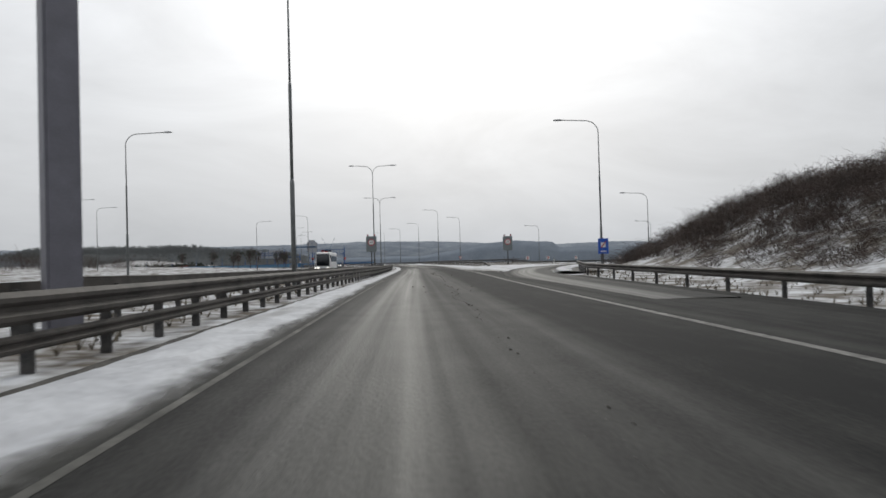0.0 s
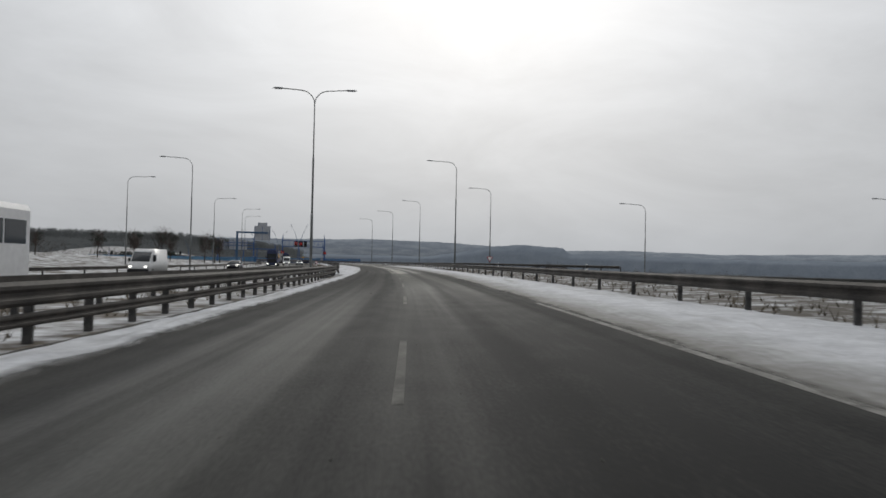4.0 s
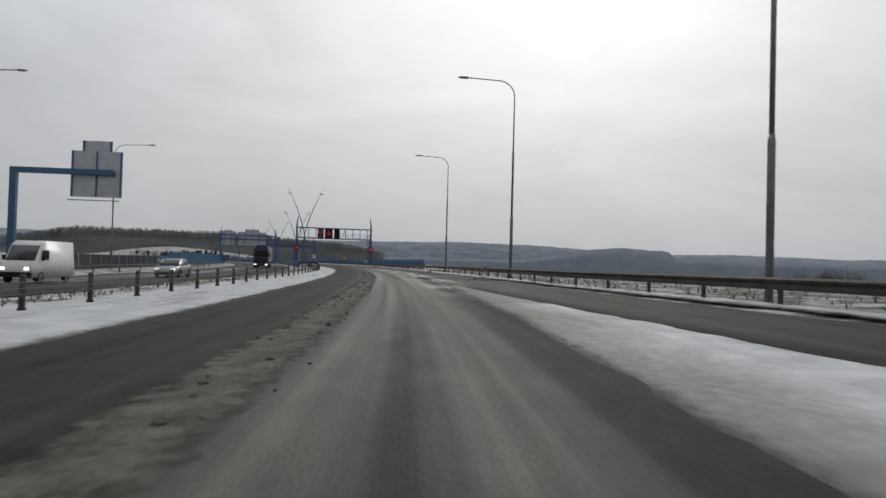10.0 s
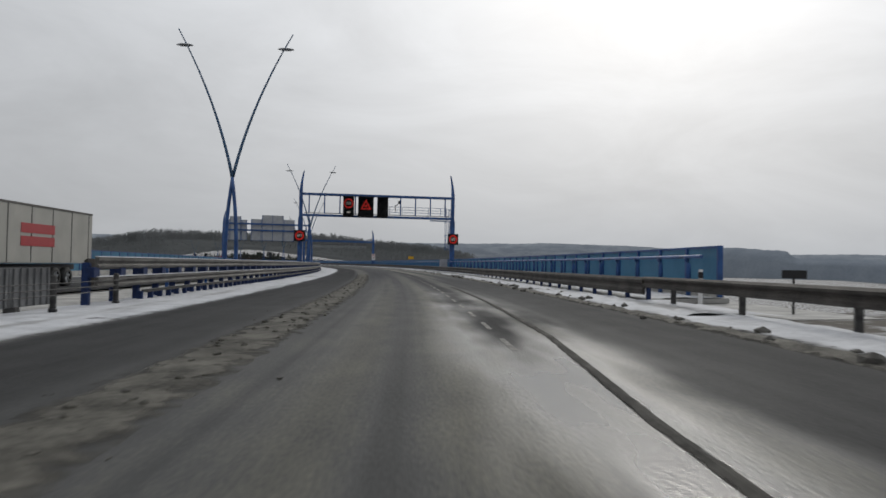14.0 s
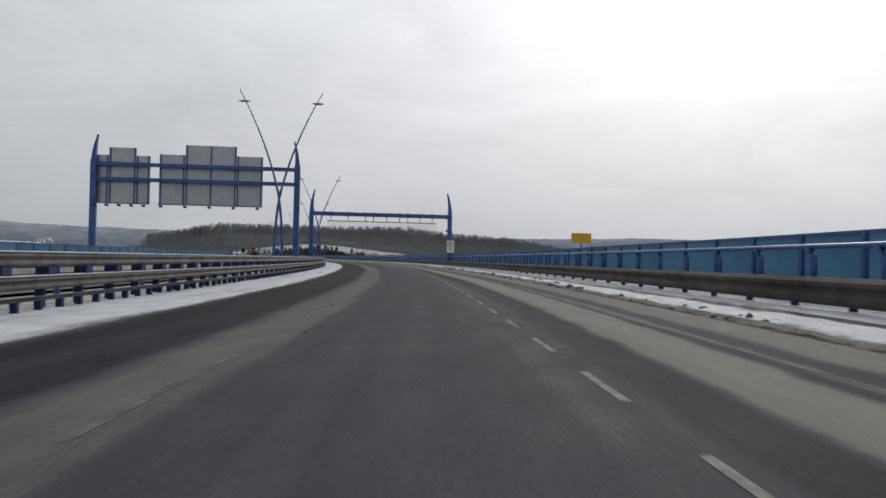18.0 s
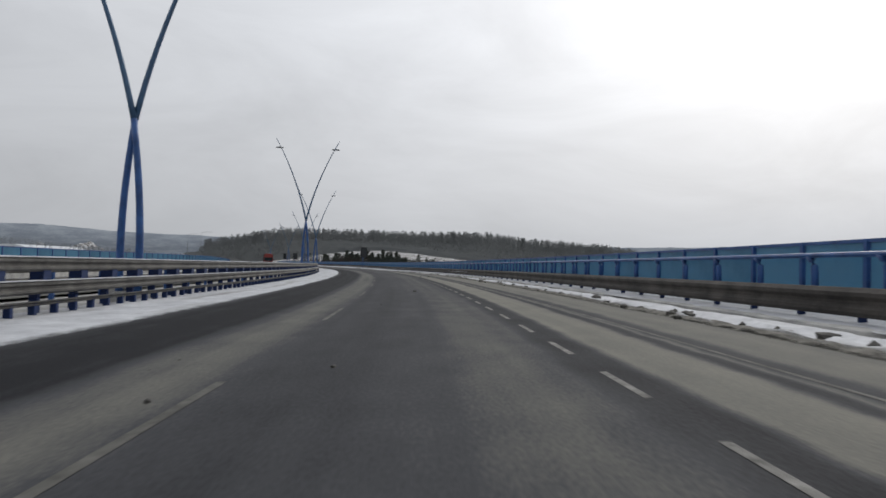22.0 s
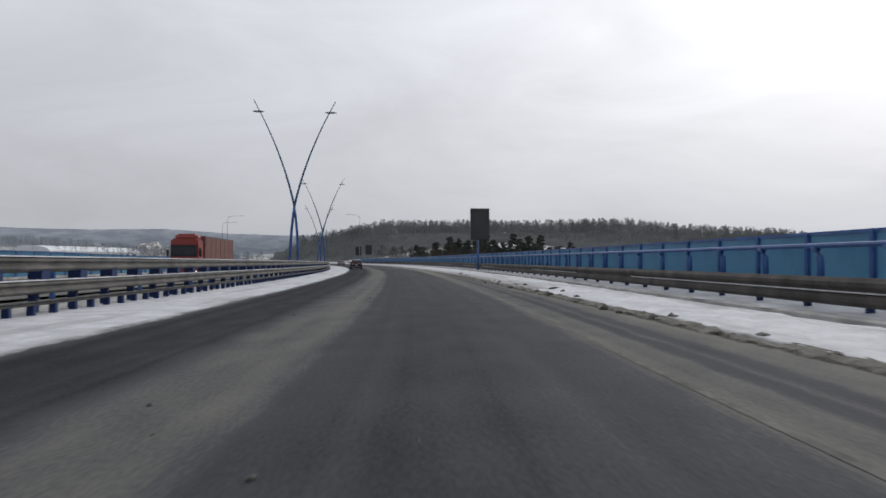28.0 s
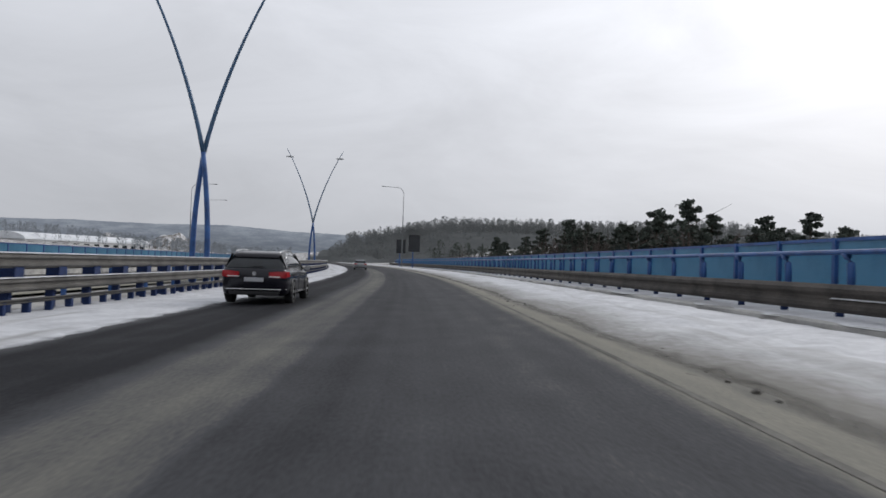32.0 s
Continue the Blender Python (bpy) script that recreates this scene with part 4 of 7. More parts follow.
# ---------------- guard rails


def w_beam(z0, z1, depth, side):
    """The corrugated section of a rail between two heights, open towards the road on the given side."""
    h = z1 - z0
    pts = [(0.0, z0), (depth * 0.2, z0 + h * 0.03), (depth, z0 + h * 0.16), (depth, z0 + h * 0.30), (depth * 0.3, z0 + h * 0.44), (depth * 0.3, z0 + h * 0.56),
           (depth, z0 + h * 0.70), (depth, z0 + h * 0.84), (depth * 0.2, z0 + h * 0.97), (0.0, z1)]
    back = [(-0.012, z1), (-0.012, z0)]
    return [(du * side, z) for du, z in pts + back]


def guard_rail(name, s0, s1, uf, beams, side, post_gap, post_top, post_mat, beam_mat, label, post_w=0.12, set_back=0.12, group=""):
    r = root(name, fr(s0, float(uf(s0))), label, "guard rail", group)
    for z0, z1, depth in beams:
        put("beam", sweep("beam", s0, s1, uf, w_beam(z0, z1, depth, side), beam_mat, 2.0), r, None, world_space=True)
    me = box(post_w, post_w * 0.8, post_top + 0.25, post_mat, (0, 0, -0.25), 0.008, "post")
    n = int((s1 - s0) / post_gap)
    for i in range(n + 1):
        s = s0 + i * post_gap
        put("post", me, r, fr(s, float(uf(s)) - side * set_back), world_space=True)
    return r


def rail_end(r, s0, s1, uf, side, z0, z1, mat):
    """The rail's end dives into the ground between two stations."""
    s = np.linspace(s0, s1, 9)
    prof = w_beam(0, 1, 0.08, side)
    v = []
    for k, x in enumerate(s):
        f = k / 8
        lo = z0 * (1 - f) - 0.30 * f
        v.append(places(x, float(uf(x)) + np.asarray([q[0] for q in prof]), lo + (z1 - z0) * np.asarray([q[1] for q in prof])))
    k = len(prof)
    f = [(i * k + j, i * k + (j + 1) % k, (i + 1) * k + (j + 1) % k, (i + 1) * k + j) for i in range(8) for j in range(k)]
    put("end_terminal", mesh_of("end_terminal", np.concatenate(v), f, mat), r, None, world_space=True)


g1 = guard_rail("guard_rail", -60, 170, RAIL_L, ((0.50, 0.86, 0.08), (0.20, 0.40, 0.05)), 1, 2.0, 0.74, M_GALVD, M_GALVB, "double-height grimy galvanised steel guard rail on the median", 0.13)
rail_end(g1, 170, 181, RAIL_L, 1, 0.50, 0.86, M_GALVB)
g1b = guard_rail("guard_rail", -60, 166, lambda s: RAIL_L(s) - 2.6, ((0.50, 0.86, 0.08),), -1, 4.0, 0.74, M_GALVD, M_GALVB, "grimy steel guard rail facing the oncoming carriageway", 0.13)
rail_end(g1b, 166, 176, lambda s: RAIL_L(s) - 2.6, -1, 0.50, 0.86, M_GALVB)
g2 = guard_rail("guard_rail", -60, 66, RAIL_R0, ((0.46, 0.78, 0.08),), -1, 4.0, 0.7, M_GALVD, M_GALVB, "galvanised steel guard rail below the shrub slope", 0.12)
g3 = guard_rail("guard_rail", 106, 236, RAIL_R1, ((0.46, 0.80, 0.08),), -1, 4.0, 0.7, M_GALVD, M_GALVB, "galvanised steel guard rail beside snowy verge", 0.12)
rail_end(g3, 106, 100, RAIL_R1, -1, 0.46, 0.80, M_GALVB)
rail_end(g3, 236, 243, RAIL_R1, -1, 0.46, 0.80, M_GALVB)
g4 = guard_rail("guard_rail", 190, 384, RAIL_R2, ((0.44, 0.78, 0.08),), -1, 4.0, 0.7, M_GALVD, M_GALVB, "galvanised steel guard rail along the joining slip road", 0.12)
g5 = guard_rail("guard_rail", 384, 985, RAIL_R2, ((0.22, 0.76, 0.10),), -1, 2.0, 0.7, M_NAVY, M_GALVB, "dirty brown bridge guard rail, darkened as backlit, on blue posts", 0.13)
for a, b in ((640, 655), (694, 716), (719, 733), (741, 752), (768, 775), (781, 789), (800, 812)):
    put("snow_line", sweep("snow_line", a, b, RAIL_R2, [(-0.032, 0.475), (-0.072, 0.475), (-0.058, 0.492), (-0.032, 0.50)], M_FROST, 2.0), g5, None, "thin line of snow in the beam's fold", world_space=True)
MED = lut((372, -8.55), (390, -8.9), (1300, -8.9))
g6 = guard_rail("guard_rail", 383, 985, MED, ((1.02, 1.36, 0.10), (0.48, 0.80, 0.10)), 1, 2.0, 1.2, M_NAVY, M_GALV, "tall double-beam galvanised bridge barrier on blue posts", 0.2, 0.24)
blk = box(0.26, 0.40, 0.28, M_NAVY, (-0.08, 0, 0.79), 0.01, "spacer")
for z0, z1 in ((0.98, 1.32), (0.46, 0.78)):
    put("rear_beam", sweep("rear_beam", 384, 985, lambda s: MED(s) - 0.62, w_beam(z0, z1, 0.10, -1), M_GALVB, 2.0), g6, None, world_space=True)
for z, du in ((1.365, 0.0), (0.805, 0.0)):
    put("snow_line", sweep("snow_line", 383, 985, MED, [(-0.02, z), (0.09, z - 0.012), (0.075, z + 0.012), (0.0, z + 0.02)], M_FROST, 3.0), g6, None, "thin line of snow along the beam", world_space=True)
for i in range(301):
    put("spacer", blk, g6, fr(383 + i * 2.0, float(MED(383 + i * 2.0))), world_space=True)
g6b = guard_rail("low_rail", 386, 985, lambda s: MED(s) + 0.28, ((0.24, 0.35, 0.05),), 1, 1.0, 0.30, M_NAVY, M_GALVD, "low galvanised kerb rail on short navy feet", 0.16, 0.05)
g7 = guard_rail("guard_rail", 400, 985, lambda s: -12.2, ((0.95, 1.27, 0.10), (0.45, 0.75, 0.10)), -1, 4.0, 1.1, M_BLUE, M_GALV, "galvanised barrier facing the oncoming bridge lanes", 0.15)
g8 = guard_rail("guard_rail", 60, 410, lambda s: -29.0, ((0.46, 0.78, 0.08),), 1, 8.0, 0.7, M_GALVD, M_GALVB, "steel guard rail beyond the oncoming carriageway", 0.12)

# rope barrier: dark posts with steel ropes between them
rope = root("rope_barrier", fr(184, -8.1), "dark posts of a wire rope safety barrier standing in snow", "barrier")
rp = tube_mesh([(0, 0, -0.2), (0, 0, 0.86), (0, 0, 0.9)], [0.075, 0.075, 0.05], M_GALVD, 10, "post")
sleeve = tube_mesh([(0, 0, 0.02), (0, 0, 0.10), (0, 0, 0.12)], [0.10, 0.10, 0.08], M_BLACK, 10, "post_sleeve")
s = 184.0
while s < 384:
    ob = put("post", rp, rope, fr(s, float(CABLE(s))), world_space=True)
    put("post_sleeve", sleeve, ob)
    s += 3.7
for h in (0.42, 0.56, 0.70):
    put("wire_rope", sweep("wire_rope", 184, 384, CABLE, [(0.085 + 0.012 * math.cos(a), h + 0.012 * math.sin(a)) for a in (0, 1.57, 3.14, 4.71)], M_GALVD, 3.7), rope, None, world_space=True)

# ---------------- blue barrier walls of the bridge


def blue_wall(name, s0, s1, u, top, gap, label, cap=True):
    r = root(name, fr(s0, u), label, "noise barrier")
    pm = box(0.16, 0.16, top + 0.2, M_BLUE, (0, 0, -0.2), 0.015, "post")
    panel = box(0.03, gap - 0.16, top - 0.5, M_PANEL, (0, gap / 2, 0.42), 0.006, "panel")
    n = int((s1 - s0) / gap)
    for i in range(n):
        s = s0 + i * gap
        put("post", pm, r, fr(s, u), world_space=True)
        put("panel", panel, r, fr(s, u), world_space=True)
    put("cap_rail", sweep("cap_rail", s0, s1, lambda s: u, [(-0.05, top - 0.08), (0.05, top - 0.08), (0.05, top), (-0.05, top)], M_BLUE, 2.0), r, None, world_space=True)
    put("plinth", sweep("plinth", s0, s1, lambda s: u, [(-0.15, -0.03), (0.15, -0.03), (0.15, 0.42), (-0.15, 0.42)], M_CONC, 2.0), r, None, world_space=True)
    return r


blue_wall("noise_barrier", 385, 985, 9.9, 1.75, 2.5, "blue steel and tinted panel barrier along the bridge edge")
blue_wall("noise_barrier", 370, 985, -30.4, 2.5, 3.0, "tall light-blue panel barrier at the far bridge edge")
hr = root("bridge_railing", fr(385, 9.3), "blue tubular steel handrail on curved posts", "railing")
put("handrail", sweep("handrail", 385, 985, lambda s: 9.3, [(0.06 * math.cos(a), 1.40 + 0.06 * math.sin(a)) for a in np.linspace(0, 2 * math.pi, 8, endpoint=False)], M_BLUE, 2.0), hr, None, world_space=True)
hp = tube_mesh([(0.0, 0, -0.05), (0.0, 0, 0.95), (0.0, 0.03, 1.15), (0.0, 0.12, 1.29), (0.0, 0.30, 1.38)], [0.085, 0.085, 0.085, 0.08, 0.06], M_BLUE, 8, "post")
kerb = put("kerb", sweep("kerb", 384, 985, lambda s: 7.35, [(0.0, -0.05), (0.0, 0.07), (0.04, 0.10), (2.4, 0.10), (2.4, -0.05)], M_CONC, 3.0))
tagged(kerb, "raised grey concrete kerb under the bridge rail", "kerb", kind="structure")
ob = put("snow_kerb", strip("snow_kerb", 384, 985, wavy(lambda s: 7.42, 0.05, 9), lambda s: 9.6, M_SNOW, 0.112, 0.9, 5, rough=0.04, thick=0.02, seed=33, uv_edge=lambda s: 6.9))
tagged(ob, "thin snow on the raised kerb behind the bridge rail", "snow", kind="stuff")
for i in range(240):
    put("post", hp, hr, fr(386 + i * 2.5, 9.3), world_space=True)

# ---------------- lamps


def lamp_head(parent, m):
    bm = bmesh.new()
    bmesh.ops.create_uvsphere(bm, u_segments=12, v_segments=8, radius=1, matrix=Matrix.Diagonal((0.55, 0.20, 0.11, 1)))
    for v in bm.verts:
        if v.co.z < 0:
            v.co.z *= 0.45
    ob = put("luminaire", data_of(bm, M_HEAD, "luminaire", True), parent, m)
    put("lens", box(0.6, 0.24, 0.03, M_BACK, (0, 0, -0.065), 0.01, "lens"), ob)


def mast(name, m, height, arms, label, group):
    """A stepped steel mast with curved arms; arms: signed reach along x."""
    r = root(name, m, label, "street lamp", group)
    put("base_flange", box(0.5, 0.5, 0.06, M_POLE, (0, 0, -0.05), 0.01, "base_flange"), r)
    put("lower_tube", tube_mesh([(0, 0, -0.5), (0, 0, 5.4), (0, 0, 5.6)], [0.125, 0.125, 0.095], M_POLE, 12, "lower_tube"), r)
    put("middle_tube", tube_mesh([(0, 0, 5.5), (0, 0, 10.6), (0, 0, 10.8)], [0.088, 0.088, 0.066], M_POLE, 12, "middle_tube"), r)
    bend = 1.3
    put("upper_tube", tube_mesh([(0, 0, 10.7), (0, 0, height - bend)], [0.06, 0.05], M_POLE, 10, "upper_tube"), r)
    for reach in arms:
        sg = 1 if reach > 0 else -1
        pts = [(0, 0, height - bend - 0.05)]
        for k in range(1, 9):
            a = math.pi / 2 * k / 8
            pts.append((sg * bend * (1 - math.cos(a)), 0, height - bend + bend * math.sin(a) * 0.96))
        pts.append((reach, 0, height + 0.06))
        put("arm", tube_mesh(pts, [0.046] * len(pts), M_POLE, 8, "arm"), r)
        lamp_head(r, Matrix.Translation((reach + sg * 0.4, 0, height + 0.05)))
    return r


# station, offset of the mast, side to which the arm reaches
SINGLE = ((71.9, 17.8, -1), (212.8, 9.3, -1), (246.7, 21.4, -1), (281.3, 11.4, -1), (315.0, 8.9, -1), (356.2, 8.9, -1), (114.6, 36.7, -1), (139.7, 66, -1), (218.2, 41.9, -1),
          (195, 68.5, -1), (76, -32.0, 1), (209.5, -29.2, -1), (243, -48, 1), (283.2, -38.4, 1), (317.4, -34.4, 1), (355.3, -34.6, 1),
          (190.8, -81.5, 1), (166, -78, 1), (944, 6.2, -1), (946, -36, 1), (988, -39, 1))
left_mast = right_mast = None
for s, u, sg in SINGLE:
    mtx = fr(s, u)
    if abs(u) > 15 and s < 400:
        mtx.translation.z = float(ground_height(np.array([s]), np.array([u]))[0]) - (4.5 if u > 30 and s < 225 else 0)
    mtx.translation.z -= {71.9: 1.1, 315.0: 0.6, 356.2: 0.6, 281.3: 0.3}.get(s, 0)
    if sg < 0:
        if right_mast is None:
            right_mast = mast("street_lamp", mtx, 16.4, (-3.7,), "tall grey stepped steel lamp mast with one curved arm", "lamps along the road")
        else:
            copy_thing(right_mast, mtx)
    elif left_mast is None:
        left_mast = mast("street_lamp", mtx, 16.3, (4.1,), "tall grey steel lamp mast beyond the oncoming lanes", "lamps along the road")
    else:
        copy_thing(left_mast, mtx)
dbl = mast("double_street_lamp", fr(37.3, -6.9), 16.9, (-2.9, 2.9), "tall grey median lamp mast with two curved arms", "median lamps")
for s, u in ((113.9, -8.25), (170.3, -8.6)):
    copy_thing(dbl, fr(s, u))


def y_lamp(m):
    """Two blue legs that cross and lean apart, each with a lamp below its tip."""
    r = root("y_lamp", m, "slender blue twin-leg lamp crossing into a V with two heads", "street lamp", "lamps in the bridge median")
    put("plinth", box(1.6, 0.7, 0.5, M_CONC, (0, 0, -0.2), 0.03, "plinth"), r)
    for sg in (-1, 1):
        low, high = [], []
        for k in range(9):
            f = k / 8
            low.append((sg * (-0.34 + 0.08 * f - 0.08 * math.sin(f * math.pi) + 0.26 * f * f), 0.07 * sg, 6.4 * f))
        for k in range(15):
            f = k / 14
            high.append((sg * 3.65 * (0.56 * f + 0.44 * f * f), 0.07 * sg, 6.4 + 9.55 * f))
        leg = put("leg", tube_mesh(low, [0.14 - 0.03 * k / 8 for k in range(9)], M_BLUE, 10, "leg"), r)
        put("upper_leg", tube_mesh(high, [0.11 - 0.075 * k / 14 for k in range(15)], M_POLEB, 10, "upper_leg"), leg)
        f = 0.89
        x = sg * 3.65 * (0.56 * f + 0.44 * f * f)
        lamp_head(r, Matrix.Translation((x + sg * 0.15, 0, 6.4 + 9.55 * f)))
        put("bracket", box(0.5, 0.05, 0.05, M_POLEB, (x, 0, 6.4 + 9.55 * f), 0.01, "bracket"), r)
    return r


yl = y_lamp(fr(409.8, -11.0, 0.4))
for s, u in ((472.0, -10.25), (531.4, -10.9), (593.0, -10.05), (651.9, -9.6), (710.4, -9.3), (772.4, -9.65), (832.6, -10.0), (893, -10.2)):
    copy_thing(yl, fr(s, u + 0.12, 0.25 if s < 540 else -0.05))

# ---------------- signs and gantries


def disc(r0, r1, mat, y, name, sides=40, mid=(0, 0)):
    """A flat ring or disc that faces back along the road (towards -y)."""
    v, f = [], []
    for k in range(sides):
        a = 2 * math.pi * k / sides
        v += [(mid[0] + r0 * math.cos(a), y, mid[1] + r0 * math.sin(a)), (mid[0] + r1 * math.cos(a), y, mid[1] + r1 * math.sin(a)),
              (mid[0] + r1 * math.cos(a), y + 0.012, mid[1] + r1 * math.sin(a))]
    for k in range(sides):
        a, b = k * 3, (k + 1) % sides * 3
        f += [(a, b, b + 1, a + 1), (a + 1, b + 1, b + 2, a + 2)]
    if r0 == 0:
        v.append((mid[0], y, mid[1]))
        f = [((k * 3 + 1), ((k + 1) % sides * 3 + 1), len(v) - 1) for k in range(sides)] + [q for i, q in enumerate(f) if i % 2]
    return mesh_of(name, v, f, mat)


def lettering(text, size, mat, y, mid, name="digits"):
    cu = bpy.data.curves.new(name, "FONT")
    cu.body, cu.size, cu.align_x, cu.align_y, cu.extrude = text, size, "CENTER", "CENTER", 0.004
    tmp = bpy.data.objects.new(name, cu)
    scene.collection.objects.link(tmp)
    bpy.context.view_layer.update()
    me = bpy.data.meshes.new_from_object(tmp)
    bpy.data.objects.remove(tmp)
    me.transform(Matrix.Translation((mid[0], y, mid[1])) @ Matrix.Rotation(radians(90), 4, "X"))
    me.materials.clear()
    me.materials.append(mat)
    return me


def bar(w, h, mat, y, mid, name="bar", d=0.02):
    return box(w, d, h, mat, (mid[0], y, mid[1] - h / 2), 0.0, name)


def horn(sg, z0, z1, w, lean, mat, depth=0.45):
    """The tapered, inward-curved top of a gantry post."""
    v, f = [], []
    n = 8
    for k in range(n + 1):
        t = k / n
        c = -sg * lean * t * t
        hw = w / 2 * (1 - 0.72 * t)
        hd = depth / 2 * (1 - 0.5 * t)
        z = z0 + (z1 - z0) * t
        v += [(c - hw, -hd, z), (c + hw, -hd, z), (c + hw, hd, z), (c - hw, hd, z)]
    for k in range(n):
        for j in range(4):
            f.append((k * 4 + j, k * 4 + (j + 1) % 4, k * 4 + 4 + (j + 1) % 4, k * 4 + 4 + j))
    f.append((n * 4, n * 4 + 1, n * 4 + 2, n * 4 + 3))
    return mesh_of("horn", v, f, mat)


def level_frame(s, u0, u1):
    """A pose midway between two offsets, level, at the mean road height."""
    m = fr(s, (u0 + u1) / 2)
    return m, (u1 - u0) / 2


def louvre(w, h, x, z, y, depth, pitch):
    """Thin level slats, unseen and added before a display, which hide it from steep views."""
    v, f = [], []
    for i in range(int(h / pitch)):
        zz, o = z + (i + 0.5) * pitch, len(v)
        v += [(x + a * w / 2, y - d, zz + t) for t in (0, 0.004) for a, d in ((-1, 0), (1, 0), (1, depth), (-1, depth))]
        f += [(o, o + 1, o + 2, o + 3), (o + 7, o + 6, o + 5, o + 4)] + [(o + j, o + 4 + j, o + 4 + (j + 1) % 4, o + (j + 1) % 4) for j in range(4)]
    return mesh_of("louvre", v, f, M_BLACK)


# gantry with variable message panels
GM, HALF = level_frame(459.2, -10.85, 9.7)
gan = root("sign_gantry", GM, "blue steel truss gantry with three dark message panels over the lanes", "gantry")
for sg in (-1, 1):
    p = put("post", box(0.62, 0.55, 7.6, M_BLUE, (sg * HALF, 0, -0.4), 0.03, "post"), gan)
    put("upper_post", box(0.46, 0.46, 3.2, M_BLUE, (sg * HALF, 0, 7.2), 0.03, "upper_post"), p)
    put("horn", horn(sg, 10.38, 13.45, 0.46, 0.35, M_BLUE), p).location.x = sg * HALF
    put("foot_plate", box(1.0, 0.9, 0.5, M_CONC, (sg * HALF, 0, -0.35), 0.03, "foot_plate"), p)
    sp = put("speed_display", box(1.45, 0.3, 1.45, M_BLACK, (sg * (HALF + 0.05), -0.45, 3.95), 0.03, "speed_display"), gan, None, "square black speed display with red ring")
    put("display_ring", disc(0.42, 0.58, M_LED, -0.615, "display_ring", mid=(sg * (HALF + 0.05), 4.68)), sp)
    put("digits", lettering("60", 0.62, M_LEDW, -0.612, (sg * (HALF + 0.05), 4.68)), sp)
    put("louvre", louvre(1.36, 1.38, sg * (HALF + 0.05), 3.99, -0.625, 0.28, 0.055), sp, None, "fine black slats added over the display")
    # hoods added above and below the slats
    for z in (3.95, 5.37):
        put("hood", box(1.45, 0.29, 0.03, M_BLACK, (sg * (HALF + 0.05), -0.76, z), 0.0, "hood"), sp)
for z in (7.32, 10.15):
    put("chord", box(2 * HALF - 0.4, 0.32, 0.30, M_BLUE, (0, -0.35, z), 0.02, "chord"), gan)
    put("chord", box(2 * HALF - 0.4, 0.22, 0.22, M_BLUE, (0, 0.45, z + 0.04), 0.02, "chord_back"), gan)
vert = box(0.16, 0.16, 2.45, M_BLUE, (0, 0, 7.72), 0.01, "strut")
for i in range(10):
    put("strut", vert, gan, Matrix.Translation((-HALF + 1.1 + i * (2 * HALF - 2.2) / 9, -0.35, 0)))
deckp = put("walkway", box(2 * HALF - 1, 0.7, 0.05, M_GALV, (0, 0.05, 7.78), 0.0, "walkway"), gan)
for k, (x, w) in enumerate(((-3.95, 1.45), (-1.65, 2.05), (0.6, 1.45))):
    b = put("message_panel", box(w, 0.35, 2.75, M_BLACK, (x, -0.72, 7.35), 0.03, "message_panel"), gan, None, "black variable message panel")
    put("panel_glass", box(w - 0.14, 0.02, 2.55, M_SCREEN, (x, -0.91, 7.45), 0.0, "panel_glass"), b)
    put("louvre", louvre(w - 0.1, 2.6, x, 7.43, -0.94, 0.30, 0.06), b, None, "fine black slats added over the display")
    # sides and top added to box in the slats
    for sg in (-1, 1):
        put("hood_side", box(0.03, 0.32, 2.7, M_BLACK, (x + sg * (w / 2 - 0.02), -1.08, 7.38), 0.0, "hood_side"), b)
    put("hood_top", box(w, 0.34, 0.04, M_BLACK, (x, -1.08, 10.08), 0.0, "hood_top"), b)
    if k == 0:
        put("display_ring", disc(0.48, 0.64, M_LED, -0.925, "display_ring", mid=(x, 9.15)), b)
        put("digits", lettering("60", 0.6, M_LEDW, -0.925, (x, 9.15)), b)
        put("small_display", bar(0.5, 0.2, M_LEDW, -0.925, (x, 7.95), "small_display"), b)
    if k == 1:
        tri = [(x, 9.75), (x - 0.72, 8.4), (x + 0.72, 8.4)]
        inn = [(x, 9.42), (x - 0.46, 8.56), (x + 0.46, 8.56)]
        v = [(q[0], -0.925, q[1]) for q in tri + inn]
        put("display_triangle", mesh_of("display_triangle", v, [(0, 1, 4, 3), (1, 2, 5, 4), (2, 0, 3, 5)], M_LED), b)
        put("display_mark", bar(0.35, 0.3, M_LED, -0.93, (x, 8.85), "display_mark"), b)
for x in (1.6, 3.3, 5.1, 6.9, 8.6):
    put("handrail_post", box(0.05, 0.05, 1.1, M_BLUE, (x, -0.1, 7.8), 0.0, "handrail_post"), gan)
for z in (8.15, 8.5, 8.88):
    put("handrail", box(8.3, 0.04, 0.05, M_BLUE, (5.3, -0.1, z), 0.0, "handrail"), gan)
put("camera_bracket", tube_mesh([(2.35, -0.5, 8.2), (2.35, -0.5, 9.0), (2.8, -0.6, 9.35)], [0.05, 0.05, 0.04], M_GALVD, 8, "camera_bracket"), gan)
put("traffic_sensor", box(0.28, 0.4, 0.42, M_GALVD, (2.85, -0.6, 9.3), 0.05, "traffic_sensor"), gan)
put("traffic_sensor", box(0.22, 0.3, 0.3, M_BACK, (2.35, -0.5, 8.85), 0.05, "traffic_sensor"), gan)
LX = HALF - 0.72
for x in (LX - 0.2, LX + 0.2):
    put("ladder_side", box(0.05, 0.05, 5.6, M_BLUE, (x, -0.15, 3.1), 0.0, "ladder_side"), gan)
